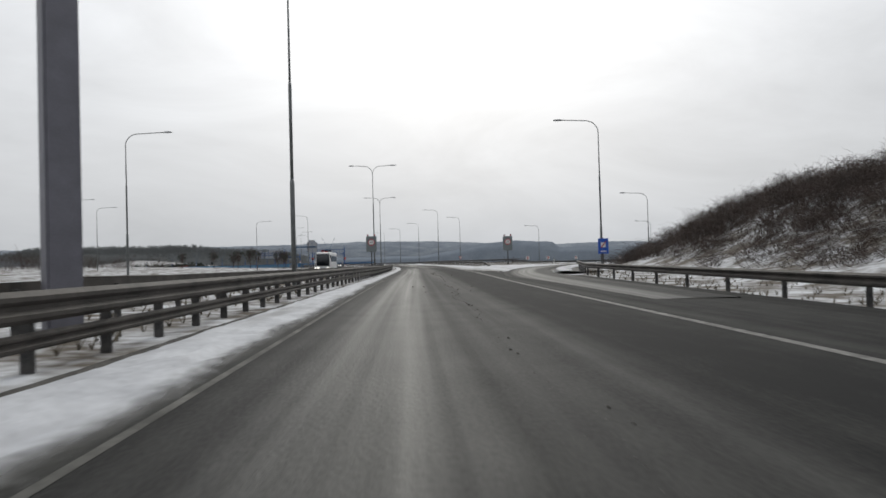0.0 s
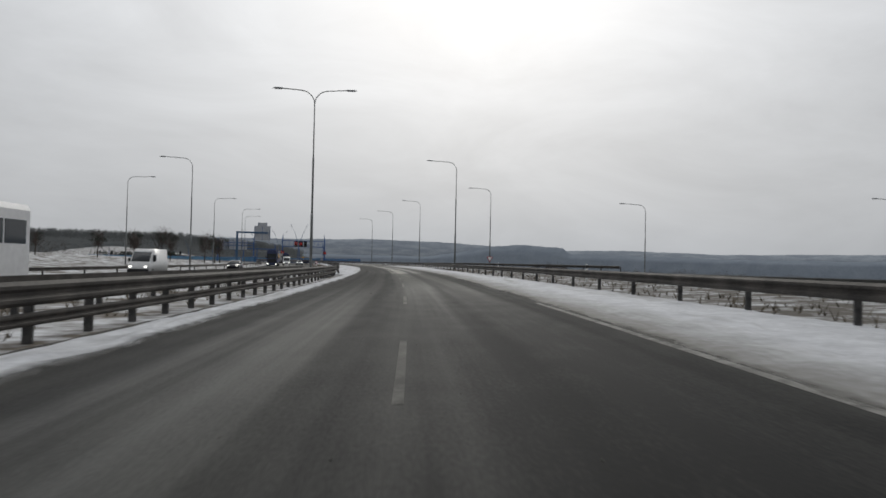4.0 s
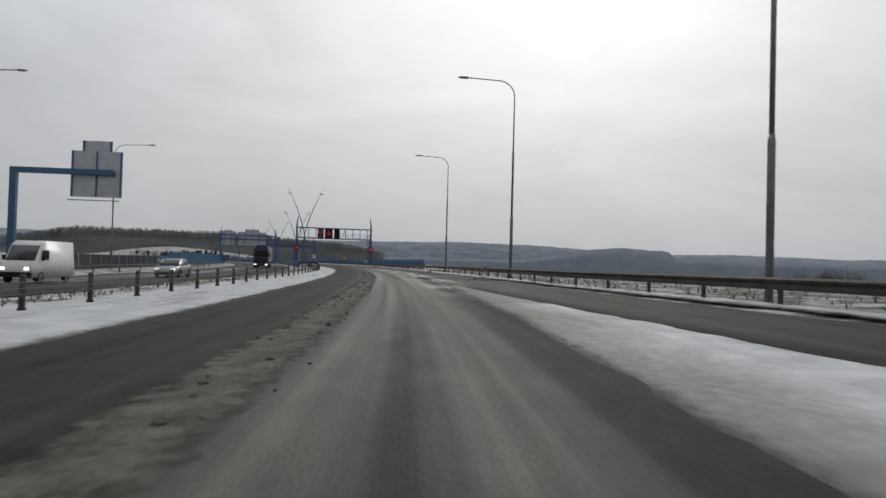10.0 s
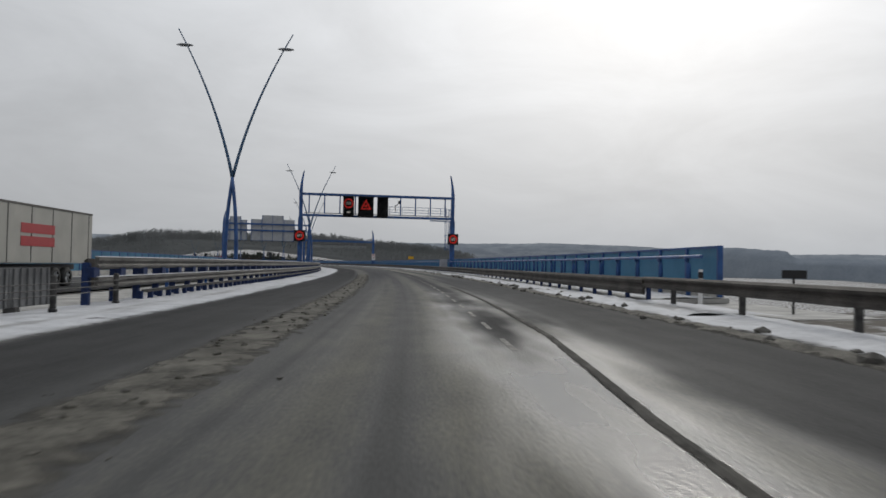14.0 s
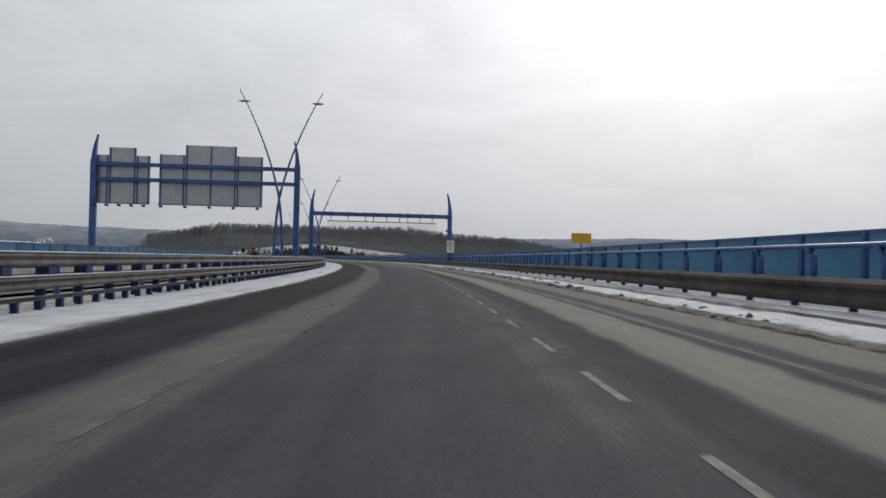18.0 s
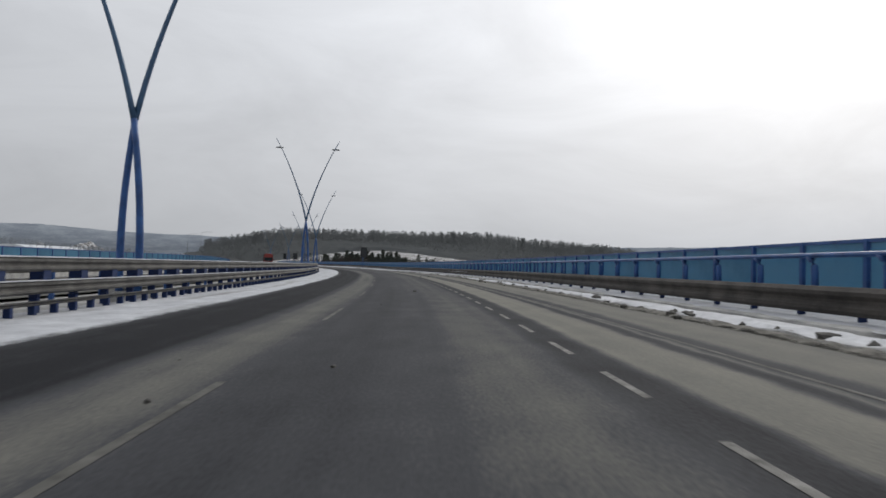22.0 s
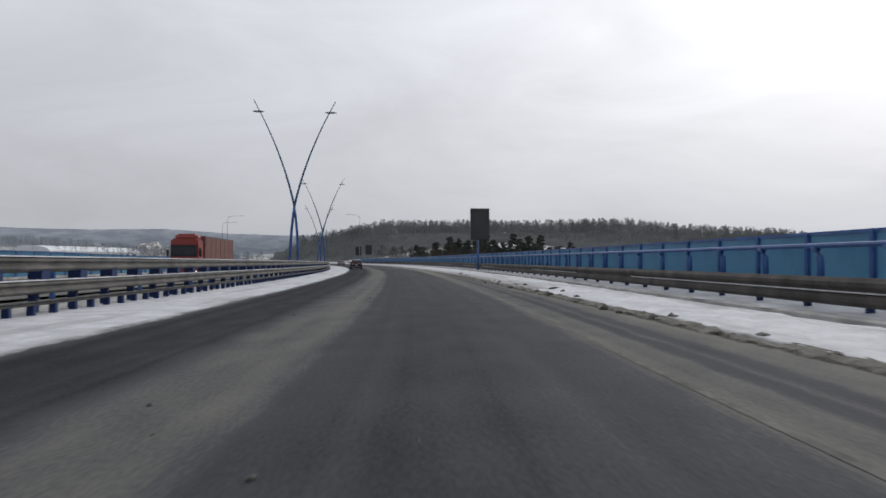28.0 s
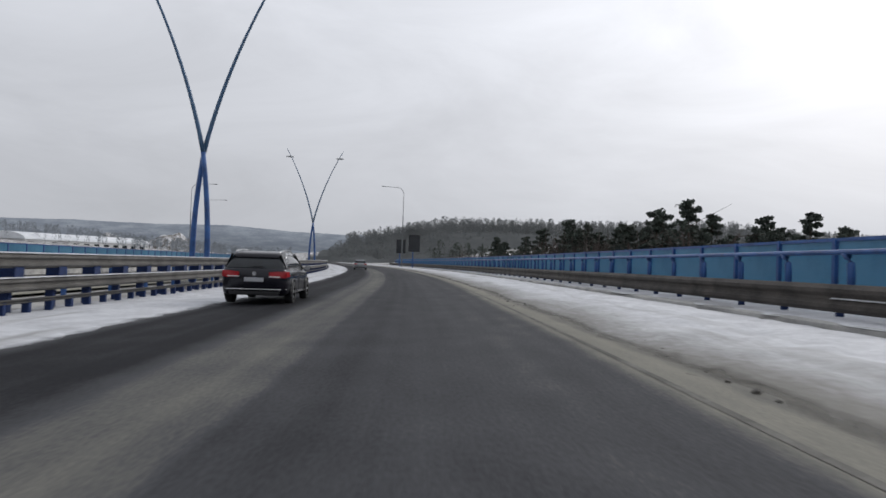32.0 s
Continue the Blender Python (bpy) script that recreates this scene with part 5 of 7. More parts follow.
rung = box(0.4, 0.03, 0.03, M_BLUE, (LX, -0.15, 0), 0.0, "rung")
for k in range(18):
    put("rung", rung, gan, Matrix.Translation((0, 0, 3.2 + k * 0.3)))
for z in (3.3, 5.2, 7.0, 8.7):
    put("cage_hoop", tube_mesh([(LX + 0.40 * math.cos(a), -0.15 - 0.62 * math.sin(a), z) for a in np.linspace(0, math.pi, 11)], [0.028] * 11, M_BLUE, 6, "cage_hoop"), gan)
for a in (0.35, 0.95, 1.57, 2.2, 2.8):
    put("cage_bar", box(0.035, 0.035, 5.5, M_BLUE, (LX + 0.40 * math.cos(a), -0.15 - 0.62 * math.sin(a), 3.3), 0.0, "cage_bar"), gan)
put("landing_plate", box(2.4, 0.75, 0.10, M_BLUE, (HALF - 1.9, 0.0, 7.12), 0.0, "landing_plate"), gan)
cab = root("switch_cabinet", fr(460.4, 8.75, 0.10), "pale grey roadside switch cabinet on the bridge edge", "cabinet")
put("body", box(1.05, 0.5, 1.65, M_BACK, (0, 0, 0), 0.03, "body"), cab)
put("roof", box(1.15, 0.6, 0.06, M_GALV, (0, 0, 1.65), 0.01, "roof"), cab)

# gantry over the oncoming lanes, seen from behind
GM2, H2 = level_frame(542.8, -30.8, -10.4)
gb = root("sign_gantry", GM2, "blue two-beam gantry carrying aluminium sign backs over oncoming lanes", "gantry")
for sg in (-1, 1):
    p = put("post", box(0.6, 0.5, 11.6, M_BLUE, (sg * H2, 0, -0.4), 0.03, "post"), gb)
    put("horn", horn(sg, 11.1, 13.75, 0.5, 0.35, M_BLUE), p).location.x = sg * H2
for z in (9.05, 10.6):
    put("beam", box(2 * H2, 0.4, 0.38, M_BLUE, (0, 0, z), 0.02, "beam"), gb)


def sign_back(parent, x0, x1, z0, z1, y):
    b = put("sign_board", box(x1 - x0, 0.05, z1 - z0, M_BACK, ((x0 + x1) / 2, y, z0), 0.005, "sign_board"), parent, None, "bare aluminium back of a direction sign")
    n = max(2, int((x1 - x0) / 2.3) + 1)
    for k in range(n):
        x = x0 + 0.15 + (x1 - x0 - 0.3) * k / (n - 1)
        put("rib", box(0.10, 0.12, z1 - z0, M_BLUE, (x, y - 0.09, z0), 0.0, "rib"), b)
    return b


off = -21.0
for x0, x1, z0, z1 in ((-24.9, -22.3, 6.9, 12.15), (-22.3, -17.1, 6.9, 13.2), (-17.1, -14.4, 6.9, 12.2), (-31.4, -29.9, 6.9, 11.9), (-29.9, -27.2, 6.9, 12.7), (-27.2, -25.8, 6.9, 11.9)):
    sign_back(gb, x0 - off, x1 - off, z0 - 0.15, z1 - 0.15, 0.45)
for x0, x1 in ((-24.9, -14.4), (-31.4, -25.8)):
    put("lamp_rail", box(x1 - x0, 0.08, 0.08, M_BLUE, ((x0 + x1) / 2 - off, -0.2, 6.75), 0.0, "lamp_rail"), gb)
    for k in range(5):
        put("flood_lamp", box(0.3, 0.4, 0.22, M_GALVD, (x0 + 0.4 + (x1 - x0 - 0.8) * k / 4 - off, -0.25, 6.45), 0.03, "flood_lamp"), gb)

# height warning frame with hanging strips
GM3, H3 = level_frame(569.4, -10.45, 9.4)
hf = root("warning_gantry", GM3 @ Matrix.Translation((0, 0, 0.25)), "blue height-warning frame with rows of hanging metal strips", "gantry")
for sg in (-1, 1):
    p = put("post", box(0.6, 0.6, 8.0, M_BLUE, (sg * H3, 0, -0.6), 0.03, "post"), hf)
    put("horn", horn(sg, 7.4, 10.5, 0.6, 0.4, M_BLUE, 0.6), p).location.x = sg * H3
    put("warning_beacon", tube_mesh([(sg * (H3 - 0.45), -0.1, 4.95), (sg * (H3 - 0.45), -0.1, 5.15), (sg * (H3 - 0.45), -0.1, 5.25)], [0.13, 0.11, 0.05], M_GALVD, 10, "warning_beacon"), p)
put("beam", box(2 * H3, 0.5, 0.55, M_BLUE, (0, 0, 6.85), 0.03, "beam"), hf)
off3 = -0.6
strip_me = box(0.035, 0.012, 0.98, M_BACK, (0, 0, 5.12), 0.0, "strip")
for x0, x1, hang in ((-8.3, -2.4, 3), (-2.25, 2.5, 3), (2.65, 7.25, 3)):
    rail = put("strip_rail", box(x1 - x0, 0.09, 0.11, M_GALVD, ((x0 + x1) / 2 - off3, 0, 6.08), 0.0, "strip_rail"), hf)
    n = int((x1 - x0) / 0.17)
    for k in range(n + 1):
        put("strip", strip_me, rail, Matrix.Translation((x0 - off3 + (x1 - x0) * k / n, 0, 0)))
    for k in range(hang):
        x = x0 - off3 + 0.5 + (x1 - x0 - 1.0) * k / (hang - 1)
        h = put("hanger", box(0.08, 0.08, 0.75, M_GALVD, (x, 0, 6.15), 0.0, "hanger"), hf)
        put("clamp", box(0.2, 0.6, 0.72, M_POLEB, (x, 0, 6.77), 0.02, "clamp"), h)
sb = put("notice_board", box(1.05, 0.05, 1.75, M_WHITE, (H3 + 0.1, -0.42, 1.95), 0.0, "notice_board"), hf, None, "white notice board with a red height-limit ring")
put("board_rim", box(1.15, 0.03, 1.85, M_GALVD, (H3 + 0.1, -0.38, 1.9), 0.0, "board_rim"), sb)
put("ring", disc(0.30, 0.42, M_RED, -0.46, "ring", mid=(H3 + 0.1, 3.15)), sb)
put("pictogram", bar(0.22, 0.22, M_GALVD, -0.455, (H3 + 0.1, 3.15), "pictogram"), sb)
for k, w in enumerate((0.5, 0.35, 0.5)):
    put("text_bar", bar(w, 0.07, M_GALVD, -0.45, (H3 + 0.1, 2.55 - k * 0.18), "text_bar"), sb)

# cantilever with a sign back beyond the oncoming lanes
ct = root("cantilever_sign", fr(331.2, -36.4), "grey-blue cantilever post with a stepped sign seen from behind", "gantry")
put("post", box(0.6, 0.6, 10.4, M_POLEB, (0, 0, -0.4), 0.03, "post"), ct)
put("arm", box(9.4, 0.5, 0.55, M_POLEB, (4.4, 0, 9.5), 0.03, "arm"), ct)
sign_back(ct, 5.0, 9.8, 7.4, 11.9, 0.45)
sign_back(ct, 6.0, 8.8, 11.9, 12.9, 0.45)
put("lamp_rail", box(4.8, 0.08, 0.08, M_GALVD, (7.4, -0.2, 7.0), 0.0, "lamp_rail"), ct)

# thick square column at the start
col = root("gantry_column", fr(12.4, -6.25, 0, 38), "thick lilac-grey square steel gantry column behind the median rail", "column")
put("shaft", box(0.56, 0.56, 7.5, M_COLUMN, (0, 0, -0.4), 0.04, "shaft"), col)
put("base_plate", box(1.0, 1.0, 0.08, M_GALVD, (0, 0, -0.05), 0.01, "base_plate"), col)


def limit_sign(s, u, z0, label):
    r = root("height_limit_sign", fr(s, u), label, "road sign", "height limit signs")
    put("pole", tube_mesh([(0, 0.06, -0.4), (0, 0.06, z0 + 0.1)], [0.09, 0.09], M_GALVD, 10, "pole"), r)
    b = put("board", box(1.5, 0.34, 2.25, M_SIGNG, (0, 0.04, z0), 0.03, "board"), r)
    put("rim", box(1.56, 0.06, 2.31, M_BACK, (0, -0.05, z0 - 0.03), 0.02, "rim"), b)
    put("disc", disc(0, 0.40, M_WHITE, -0.140, "disc", mid=(0, z0 + 1.38)), b)
    put("ring", disc(0.38, 0.50, M_RED, -0.146, "ring", mid=(0, z0 + 1.38)), b)
    put("digits", lettering("4.5", 0.34, M_BLACK, -0.15, (0, z0 + 1.38)), b)
    for dz, sg in ((0.27, 1), (-0.27, -1)):
        z = z0 + 1.38 + dz
        put("mark", mesh_of("mark", [(-0.12, -0.15, z + sg * 0.05), (0.12, -0.15, z + sg * 0.05), (0, -0.15, z - sg * 0.05)], [(0, 1, 2)], M_BLACK), b)
    for x in (-0.5, 0.5):
        w = put("warning_lamp", tube_mesh([(x, -0.2, z0 + 2.44), (x, 0.05, z0 + 2.44), (x, 0.1, z0 + 2.44)], [0.13, 0.13, 0.08], M_BLACK, 12, "warning_lamp"), r)
        put("lamp_glass", disc(0, 0.10, M_RED, -0.215, "lamp_glass", 20, (x, z0 + 2.44)), w)
        put("lamp_stem", box(0.04, 0.04, 0.2, M_GALVD, (x, 0, z0 + 2.2), 0.0, "lamp_stem"), r)
    return r


limit_sign(105.0, -8.15, 2.95, "grey-green height limit sign with two warning lamps on a median pole")
limit_sign(113.6, 13.25, 2.35, "grey-green height limit sign with two warning lamps in the gore")


def dark_display(s, u, z0, label, w=1.84, h=3.0):
    r = root("message_sign", fr(s, u), label, "message sign", "dark message signs")
    put("pole", tube_mesh([(-0.15, 0.35, -0.4), (-0.15, 0.35, z0 + 0.5)], [0.10, 0.10], M_BLUE, 10, "pole"), r)
    b = put("cabinet", box(w, 0.5, h, M_BLACK, (0, 0, z0), 0.05, "cabinet"), r)
    put("glass", box(w - 0.16, 0.02, h - 0.18, M_SCREEN, (0, -0.26, z0 + 0.09), 0.0, "glass"), b)
    put("hood", box(w + 0.06, 0.3, 0.08, M_GALVD, (0, -0.2, z0 + h - 0.02), 0.0, "hood"), b)


dark_display(776.3, 7.95, 3.05, "blank black variable message sign on a blue pole over the railing")
dark_display(923, 6.2, 2.9, "blank dark message sign near the bridge end", 2.0, 2.9)
dark_display(950, 2.6 + 4.0, 2.9, "blank dark message sign beyond the bridge end", 2.0, 2.9)

ms = root("motorway_sign", fr(71.2, 17.8), "blue rectangular information sign with white symbol at the exit", "road sign")
put("post", tube_mesh([(0, 0.05, -0.4), (0, 0.05, 2.9)], [0.045, 0.045], M_GALV, 8, "post"), ms)
mb = put("board", box(1.05, 0.03, 1.55, M_BLUES, (0, 0, 1.3), 0.01, "board"), ms)
put("symbol", bar(0.5, 0.5, M_WHITE, -0.022, (0, 2.2), "symbol"), mb)
put("symbol_stroke", mesh_of("stroke", [(-0.3, -0.036, 1.9), (-0.18, -0.036, 1.9), (0.32, -0.036, 2.55), (0.2, -0.036, 2.55)], [(0, 1, 2, 3)], M_RED), mb)
put("text_bar", bar(0.6, 0.12, M_WHITE, -0.022, (0, 1.55), "text_bar"), mb)

es = root("exit_sign", fr(114.2, 36.5), "square dark-ringed sign on the lamp mast at the exit bend", "road sign")
es.matrix_basis.translation.z = 0.0
put("post", tube_mesh([(0, 0.05, -1.5), (0, 0.05, 3.4)], [0.05, 0.05], M_GALV, 8, "post"), es)
eb = put("board", box(1.5, 0.04, 1.2, M_BACK, (0, 0, 2.1), 0.01, "board"), es)
put("ring", disc(0.30, 0.5, M_BLACK, -0.03, "ring", mid=(0, 2.7)), eb)
put("bar", bar(0.6, 0.16, M_BLACK, -0.03, (0, 2.7)), eb)

yd = root("give_way_sign", fr(246.2, 21.3, -0.9), "white and red give-way triangle on a lamp mast", "road sign")
put("post", tube_mesh([(0, 0.05, -0.5), (0, 0.05, 3.2)], [0.04, 0.04], M_GALV, 8, "post"), yd)
v = [(0, -0.02, 1.9), (-0.65, -0.02, 3.05), (0.65, -0.02, 3.05)]
put("face", mesh_of("face", v + [(a, 0.01, c) for a, _, c in v], [(0, 2, 1), (3, 4, 5), (0, 1, 4, 3), (1, 2, 5, 4), (2, 0, 3, 5)], M_RED), yd)
v = [(0, -0.026, 2.15), (-0.43, -0.026, 2.93), (0.43, -0.026, 2.93)]
put("centre", mesh_of("centre", v, [(0, 2, 1)], M_WHITE), yd)

ye = root("yellow_sign", fr(505.2, 9.35), "small yellow rectangular sign behind the blue barrier", "road sign")
put("post", tube_mesh([(0, 0.05, -0.3), (0, 0.05, 2.3)], [0.04, 0.04], M_BLUE, 8, "post"), ye)
put("board", box(1.1, 0.03, 0.55, M_YELL, (0, 0, 1.95), 0.01, "board"), ye)

ps = root("plate_sign", fr(379.5, 9.2, -0.2), "small black plate on a short post beside the rail", "road sign")
put("post", tube_mesh([(0, 0.03, -0.4), (0, 0.03, 1.05)], [0.03, 0.03], M_GALVD, 8, "post"), ps)
put("plate", box(0.62, 0.03, 0.2, M_BLACK, (0, 0, 1.0), 0.005, "plate"), ps)

chev = None
for s, u in ((107, 15.4), (114.7, 20.0), (125.5, 27.2), (139, 39.5), (150, 55)):
    m = fr(s, u)
    m.translation.z = float(ground_height(np.array([s]), np.array([u]))[0]) + 0.1
    if chev is None:
        chev = root("chevron_post", m, "small red and white chevron marker on a thin post", "road sign", "curve markers")
        put("post", tube_mesh([(0, 0.03, -0.3), (0, 0.03, 1.2)], [0.025, 0.025], M_GALV, 8, "post"), chev)
        b = put("board", box(0.5, 0.02, 0.5, M_WHITE, (0, 0, 1.0), 0.0, "board"), chev)
        put("arrow", mesh_of("arrow", [(-0.22, -0.014, 1.05), (0, -0.014, 1.05), (0.22, -0.014, 1.25), (0, -0.014, 1.45), (-0.22, -0.014, 1.45), (0.0, -0.014, 1.25)], [(0, 1, 2, 5), (5, 2, 3, 4)], M_RED), b)
    else:
        copy_thing(chev, m)

# start of the median barrier: a red and white arrow board
ab = root("arrow_board", fr(368.5, -9.2), "low red and white chevron board before the median barrier", "road sign")
put("back", box(0.72, 0.05, 0.78, M_WHITE, (0, 0, 0.10), 0.01, "back"), ab)
for z in (0.14, 0.50):
    put("stroke", mesh_of("stroke", [(-0.32, -0.032, z), (-0.32, -0.032, z + 0.17), (0, -0.032, z + 0.34), (0.32, -0.032, z + 0.17), (0.32, -0.032, z), (0, -0.032, z + 0.17)], [(0, 5, 2, 1), (5, 4, 3, 2)], M_RED), ab)
put("stand", box(0.6, 0.4, 0.10, M_GALVD, (0, 0.12, 0.0), 0.01, "stand"), ab)
cp = root("barrier_panel", fr(376, -9.45), "grey ribbed sheet fence at the head of the median barrier", "panel")
sheet = box(0.05, 1.9, 0.95, M_SHEET, (0, 0, 0.12), 0.01, "sheet")
rib = box(0.05, 0.06, 0.93, M_SHEET, (0.04, 0, 0.13), 0.01, "rib")
foot = box(0.3, 0.2, 0.14, M_GALVD, (0, 0, 0.0), 0.01, "foot")
for k in range(6):
    ob = put("sheet", sheet, cp, fr(371 + k * 1.98, -9.45), world_space=True)
    for q in range(6):
        put("rib", rib, ob, Matrix.Translation((0, -0.8 + q * 0.32, 0)))
    put("foot", foot, cp, fr(370.2 + k * 1.98, -9.45), world_space=True)

# delineator posts
dm = None
for s, u in ((147, 10.5), (206, 8.2), (322, 8.0), (343, 7.8), (383, 8.4), (110, 20), (180, 10.2)):
    if dm is None:
        dm = root("marker_post", fr(s, u), "slim white roadside marker post with black band", "marker post", "marker posts")
        b = put("body", box(0.12, 0.09, 1.05, M_WHITE, (0, 0, -0.05), 0.02, "body"), dm)
        put("band", box(0.126, 0.096, 0.22, M_BLACK, (0, 0, 0.72), 0.02, "band"), b)
    else:
        copy_thing(dm, fr(s, u))

# dark panel screen beyond the oncoming lanes
scr = root("panel_screen", fr(338, -35.5), "row of dark panels in pale frames beyond the oncoming lanes", "noise barrier")
pm, pn = box(0.16, 0.16, 2.1, M_BACK, (0, 0, -0.2), 0.01, "post"), box(0.06, 3.84, 1.75, M_BLACK, (0, 2.0, 0.05), 0.01, "panel")
for i in range(13):
    put("post", pm, scr, fr(338 + i * 4, -35.5), world_space=True)
    if i < 12:
        put("panel", pn, scr, fr(338 + i * 4, -35.5), world_space=True)

# ---------------- vehicles


def loft(rings, mat, name, smooth=True):
    """Skins a list of equal rings of points and closes the ends."""
    k = len(rings[0])
    v = [q for r in rings for q in r]
    f = [(i * k + j, i * k + (j + 1) % k, (i + 1) * k + (j + 1) % k, (i + 1) * k + j) for i in range(len(rings) - 1) for j in range(k)]
    f += [tuple(range(k))[::-1], tuple((len(rings) - 1) * k + j for j in range(k))]
    me = mesh_of(name, v, f, mat)
    bm = bmesh.new()
    bm.from_mesh(me)
    bmesh.ops.recalc_face_normals(bm, faces=list(bm.faces))
    bm.to_mesh(me)
    bm.free()
    if smooth:
        me.polygons.foreach_set("use_smooth", [True] * len(me.polygons))
    return me


def wheel(parent, x, y, r, w, sg):
    """A tyre with a spoked rim; sg is the outer side."""
    prof = [(-w / 2, r * 0.62), (-w / 2, r * 0.92), (-w * 0.36, r), (w * 0.36, r), (w / 2, r * 0.92), (w / 2, r * 0.62)]
    n = 28
    v = [(px, pr * math.cos(2 * math.pi * k / n), pr * math.sin(2 * math.pi * k / n)) for k in range(n) for px, pr in prof]
    f = [(k * 6 + j, k * 6 + j + 1, (k + 1) % n * 6 + j + 1, (k + 1) % n * 6 + j) for k in range(n) for j in range(5)]
    ob = put("wheel", mesh_of("tyre", v, f, M_TYRE, True), parent, Matrix.Translation((x, y, r)))
    v, f = [(sg * w * 0.30, 0, 0)], []
    for k in range(n):
        a = 2 * math.pi * k / n
        v.append((sg * w * (0.42 if k % 4 < 2 else 0.20), r * 0.64 * math.cos(a), r * 0.64 * math.sin(a)))
    f = [(0, 1 + k, 1 + (k + 1) % n) for k in range(n)]
    put("rim", mesh_of("rim", v, f, M_SILVER), ob)


def car(m, paint, label, estate=True, lights=False, group=""):
    """A passenger car facing +y, 4.77 m long."""
    r = root("car", m, label, "car", group)
    # station, half width, underside, shoulder height
    st = [(-2.385, 0.70, 0.40, 0.90), (-2.34, 0.83, 0.31, 0.985), (-2.2, 0.885, 0.26, 1.00), (-1.7, 0.91, 0.23, 1.00), (-0.8, 0.912, 0.21, 0.985), (0.3, 0.912, 0.21, 0.965),
          (1.0, 0.905, 0.21, 0.945), (1.6, 0.89, 0.22, 0.88), (2.05, 0.84, 0.24, 0.78), (2.28, 0.74, 0.28, 0.68), (2.385, 0.55, 0.36, 0.56)]
    rings = []
    for y, w, z0, z1 in st:
        d = z1 - z0
        half = [(w * 0.84, z0), (w * 0.965, z0 + 0.06), (w, z0 + d * 0.30), (w * 0.995, z0 + d * 0.62), (w * 0.975, z0 + d * 0.88), (w * 0.93, z1)]
        rings.append([(-x, y, z) for x, z in half] + [(x, y, z) for x, z in reversed(half)])
    body = put("body", loft(rings, paint, "body"), r)
    yb = -2.25 if estate else -1.55
    gl = [(yb, 0.79, 0.98, 0.72, 1.04), (yb + 0.10, 0.81, 0.98, 0.68, 1.22), (yb + 0.25, 0.83, 0.98, 0.65, 1.385), (-1.3, 0.84, 0.97, 0.655, 1.455), (-0.3, 0.84, 0.96, 0.65, 1.47), (0.35, 0.84, 0.95, 0.63, 1.40),
          (0.85, 0.83, 0.94, 0.66, 1.17), (1.22, 0.80, 0.93, 0.74, 0.95)]
    rings = [[(-w, y, z0), (-(w * 0.7 + wt * 0.3), y, z0 + (z1 - z0) * 0.45), (-wt, y, z1 - 0.02), (-wt * 0.86, y, z1), (wt * 0.86, y, z1), (wt, y, z1 - 0.02), (w * 0.7 + wt * 0.3, y, z0 + (z1 - z0) * 0.45), (w, y, z0)] for y, w, z0, wt, z1 in gl]
    put("greenhouse", loft(rings, M_GLASS, "greenhouse"), body)
    rf = [(yb + 0.13, 0.62, 1.335), (yb + 0.24, 0.655, 1.40), (-1.3, 0.665, 1.462), (-0.3, 0.66, 1.478), (0.25, 0.645, 1.425), (0.42, 0.62, 1.38)]
    rings = [[(-w, y, z - 0.06), (-w * 0.97, y, z - 0.005), (-w * 0.8, y, z + 0.015), (w * 0.8, y, z + 0.015), (w * 0.97, y, z - 0.005), (w, y, z - 0.06)] for y, w, z in rf]
    put("roof", loft(rings, paint, "roof"), body)
    for sg in (-1, 1):
        for y, lean in ((-0.32, 0.03), (-1.22, -0.04), (yb + 0.2, 0.0)):
            wide = 0.05 if y > -1.5 else 0.09
            put("pillar", loft([[(sg * 0.835, y - wide, 0.97), (sg * 0.85, y - wide, 0.97), (sg * 0.85, y + wide, 0.97), (sg * 0.835, y + wide, 0.97)],
                                [(sg * 0.66, y - wide + lean, 1.40), (sg * 0.68, y - wide + lean, 1.40), (sg * 0.68, y + wide + lean, 1.40), (sg * 0.66, y + wide + lean, 1.40)]], paint, "pillar", False), body)
        put("windscreen_pillar", tube_mesh([(sg * 0.64, 0.38, 1.40), (sg * 0.70, 0.8, 1.19), (sg * 0.79, 1.2, 0.95)], [0.035] * 3, paint, 6, "windscreen_pillar"), body)
        if estate:
            put("roof_rail", tube_mesh([(sg * 0.6, yb + 0.3, 1.42), (sg * 0.6, yb + 0.42, 1.475), (sg * 0.605, -1.2, 1.51), (sg * 0.60, -0.2, 1.51), (sg * 0.59, 0.15, 1.45)], [0.017] * 5, M_CHROME, 6, "roof_rail"), r)
        put("window_trim", tube_mesh([(sg * 0.86, yb + 0.35, 0.99), (sg * 0.862, -1.0, 0.98), (sg * 0.86, 0.0, 0.965), (sg * 0.85, 0.95, 0.945)], [0.011] * 4, M_CHROME, 6, "window_trim"), r)
        put("upper_trim", tube_mesh([(sg * 0.86, yb + 0.35, 0.99), (sg * 0.72, yb + 0.5, 1.33), (sg * 0.69, -1.2, 1.42), (sg * 0.69, -0.2, 1.43), (sg * 0.70, 0.35, 1.34)], [0.010] * 5, M_CHROME, 6, "upper_trim"), r)
        put("sill_trim", box(0.02, 2.3, 0.025, M_CHROME, (sg * 0.908, -0.1, 0.32), 0.0, "sill_trim"), r)
        mir = put("mirror", box(0.2, 0.13, 0.14, paint, (sg * 1.0, 0.78, 0.94), 0.045, "mirror"), r)
        put("mirror_glass", box(0.16, 0.01, 0.10, M_BACK, (sg * 1.0, 0.71, 0.96), 0.0, "mirror_glass"), mir)
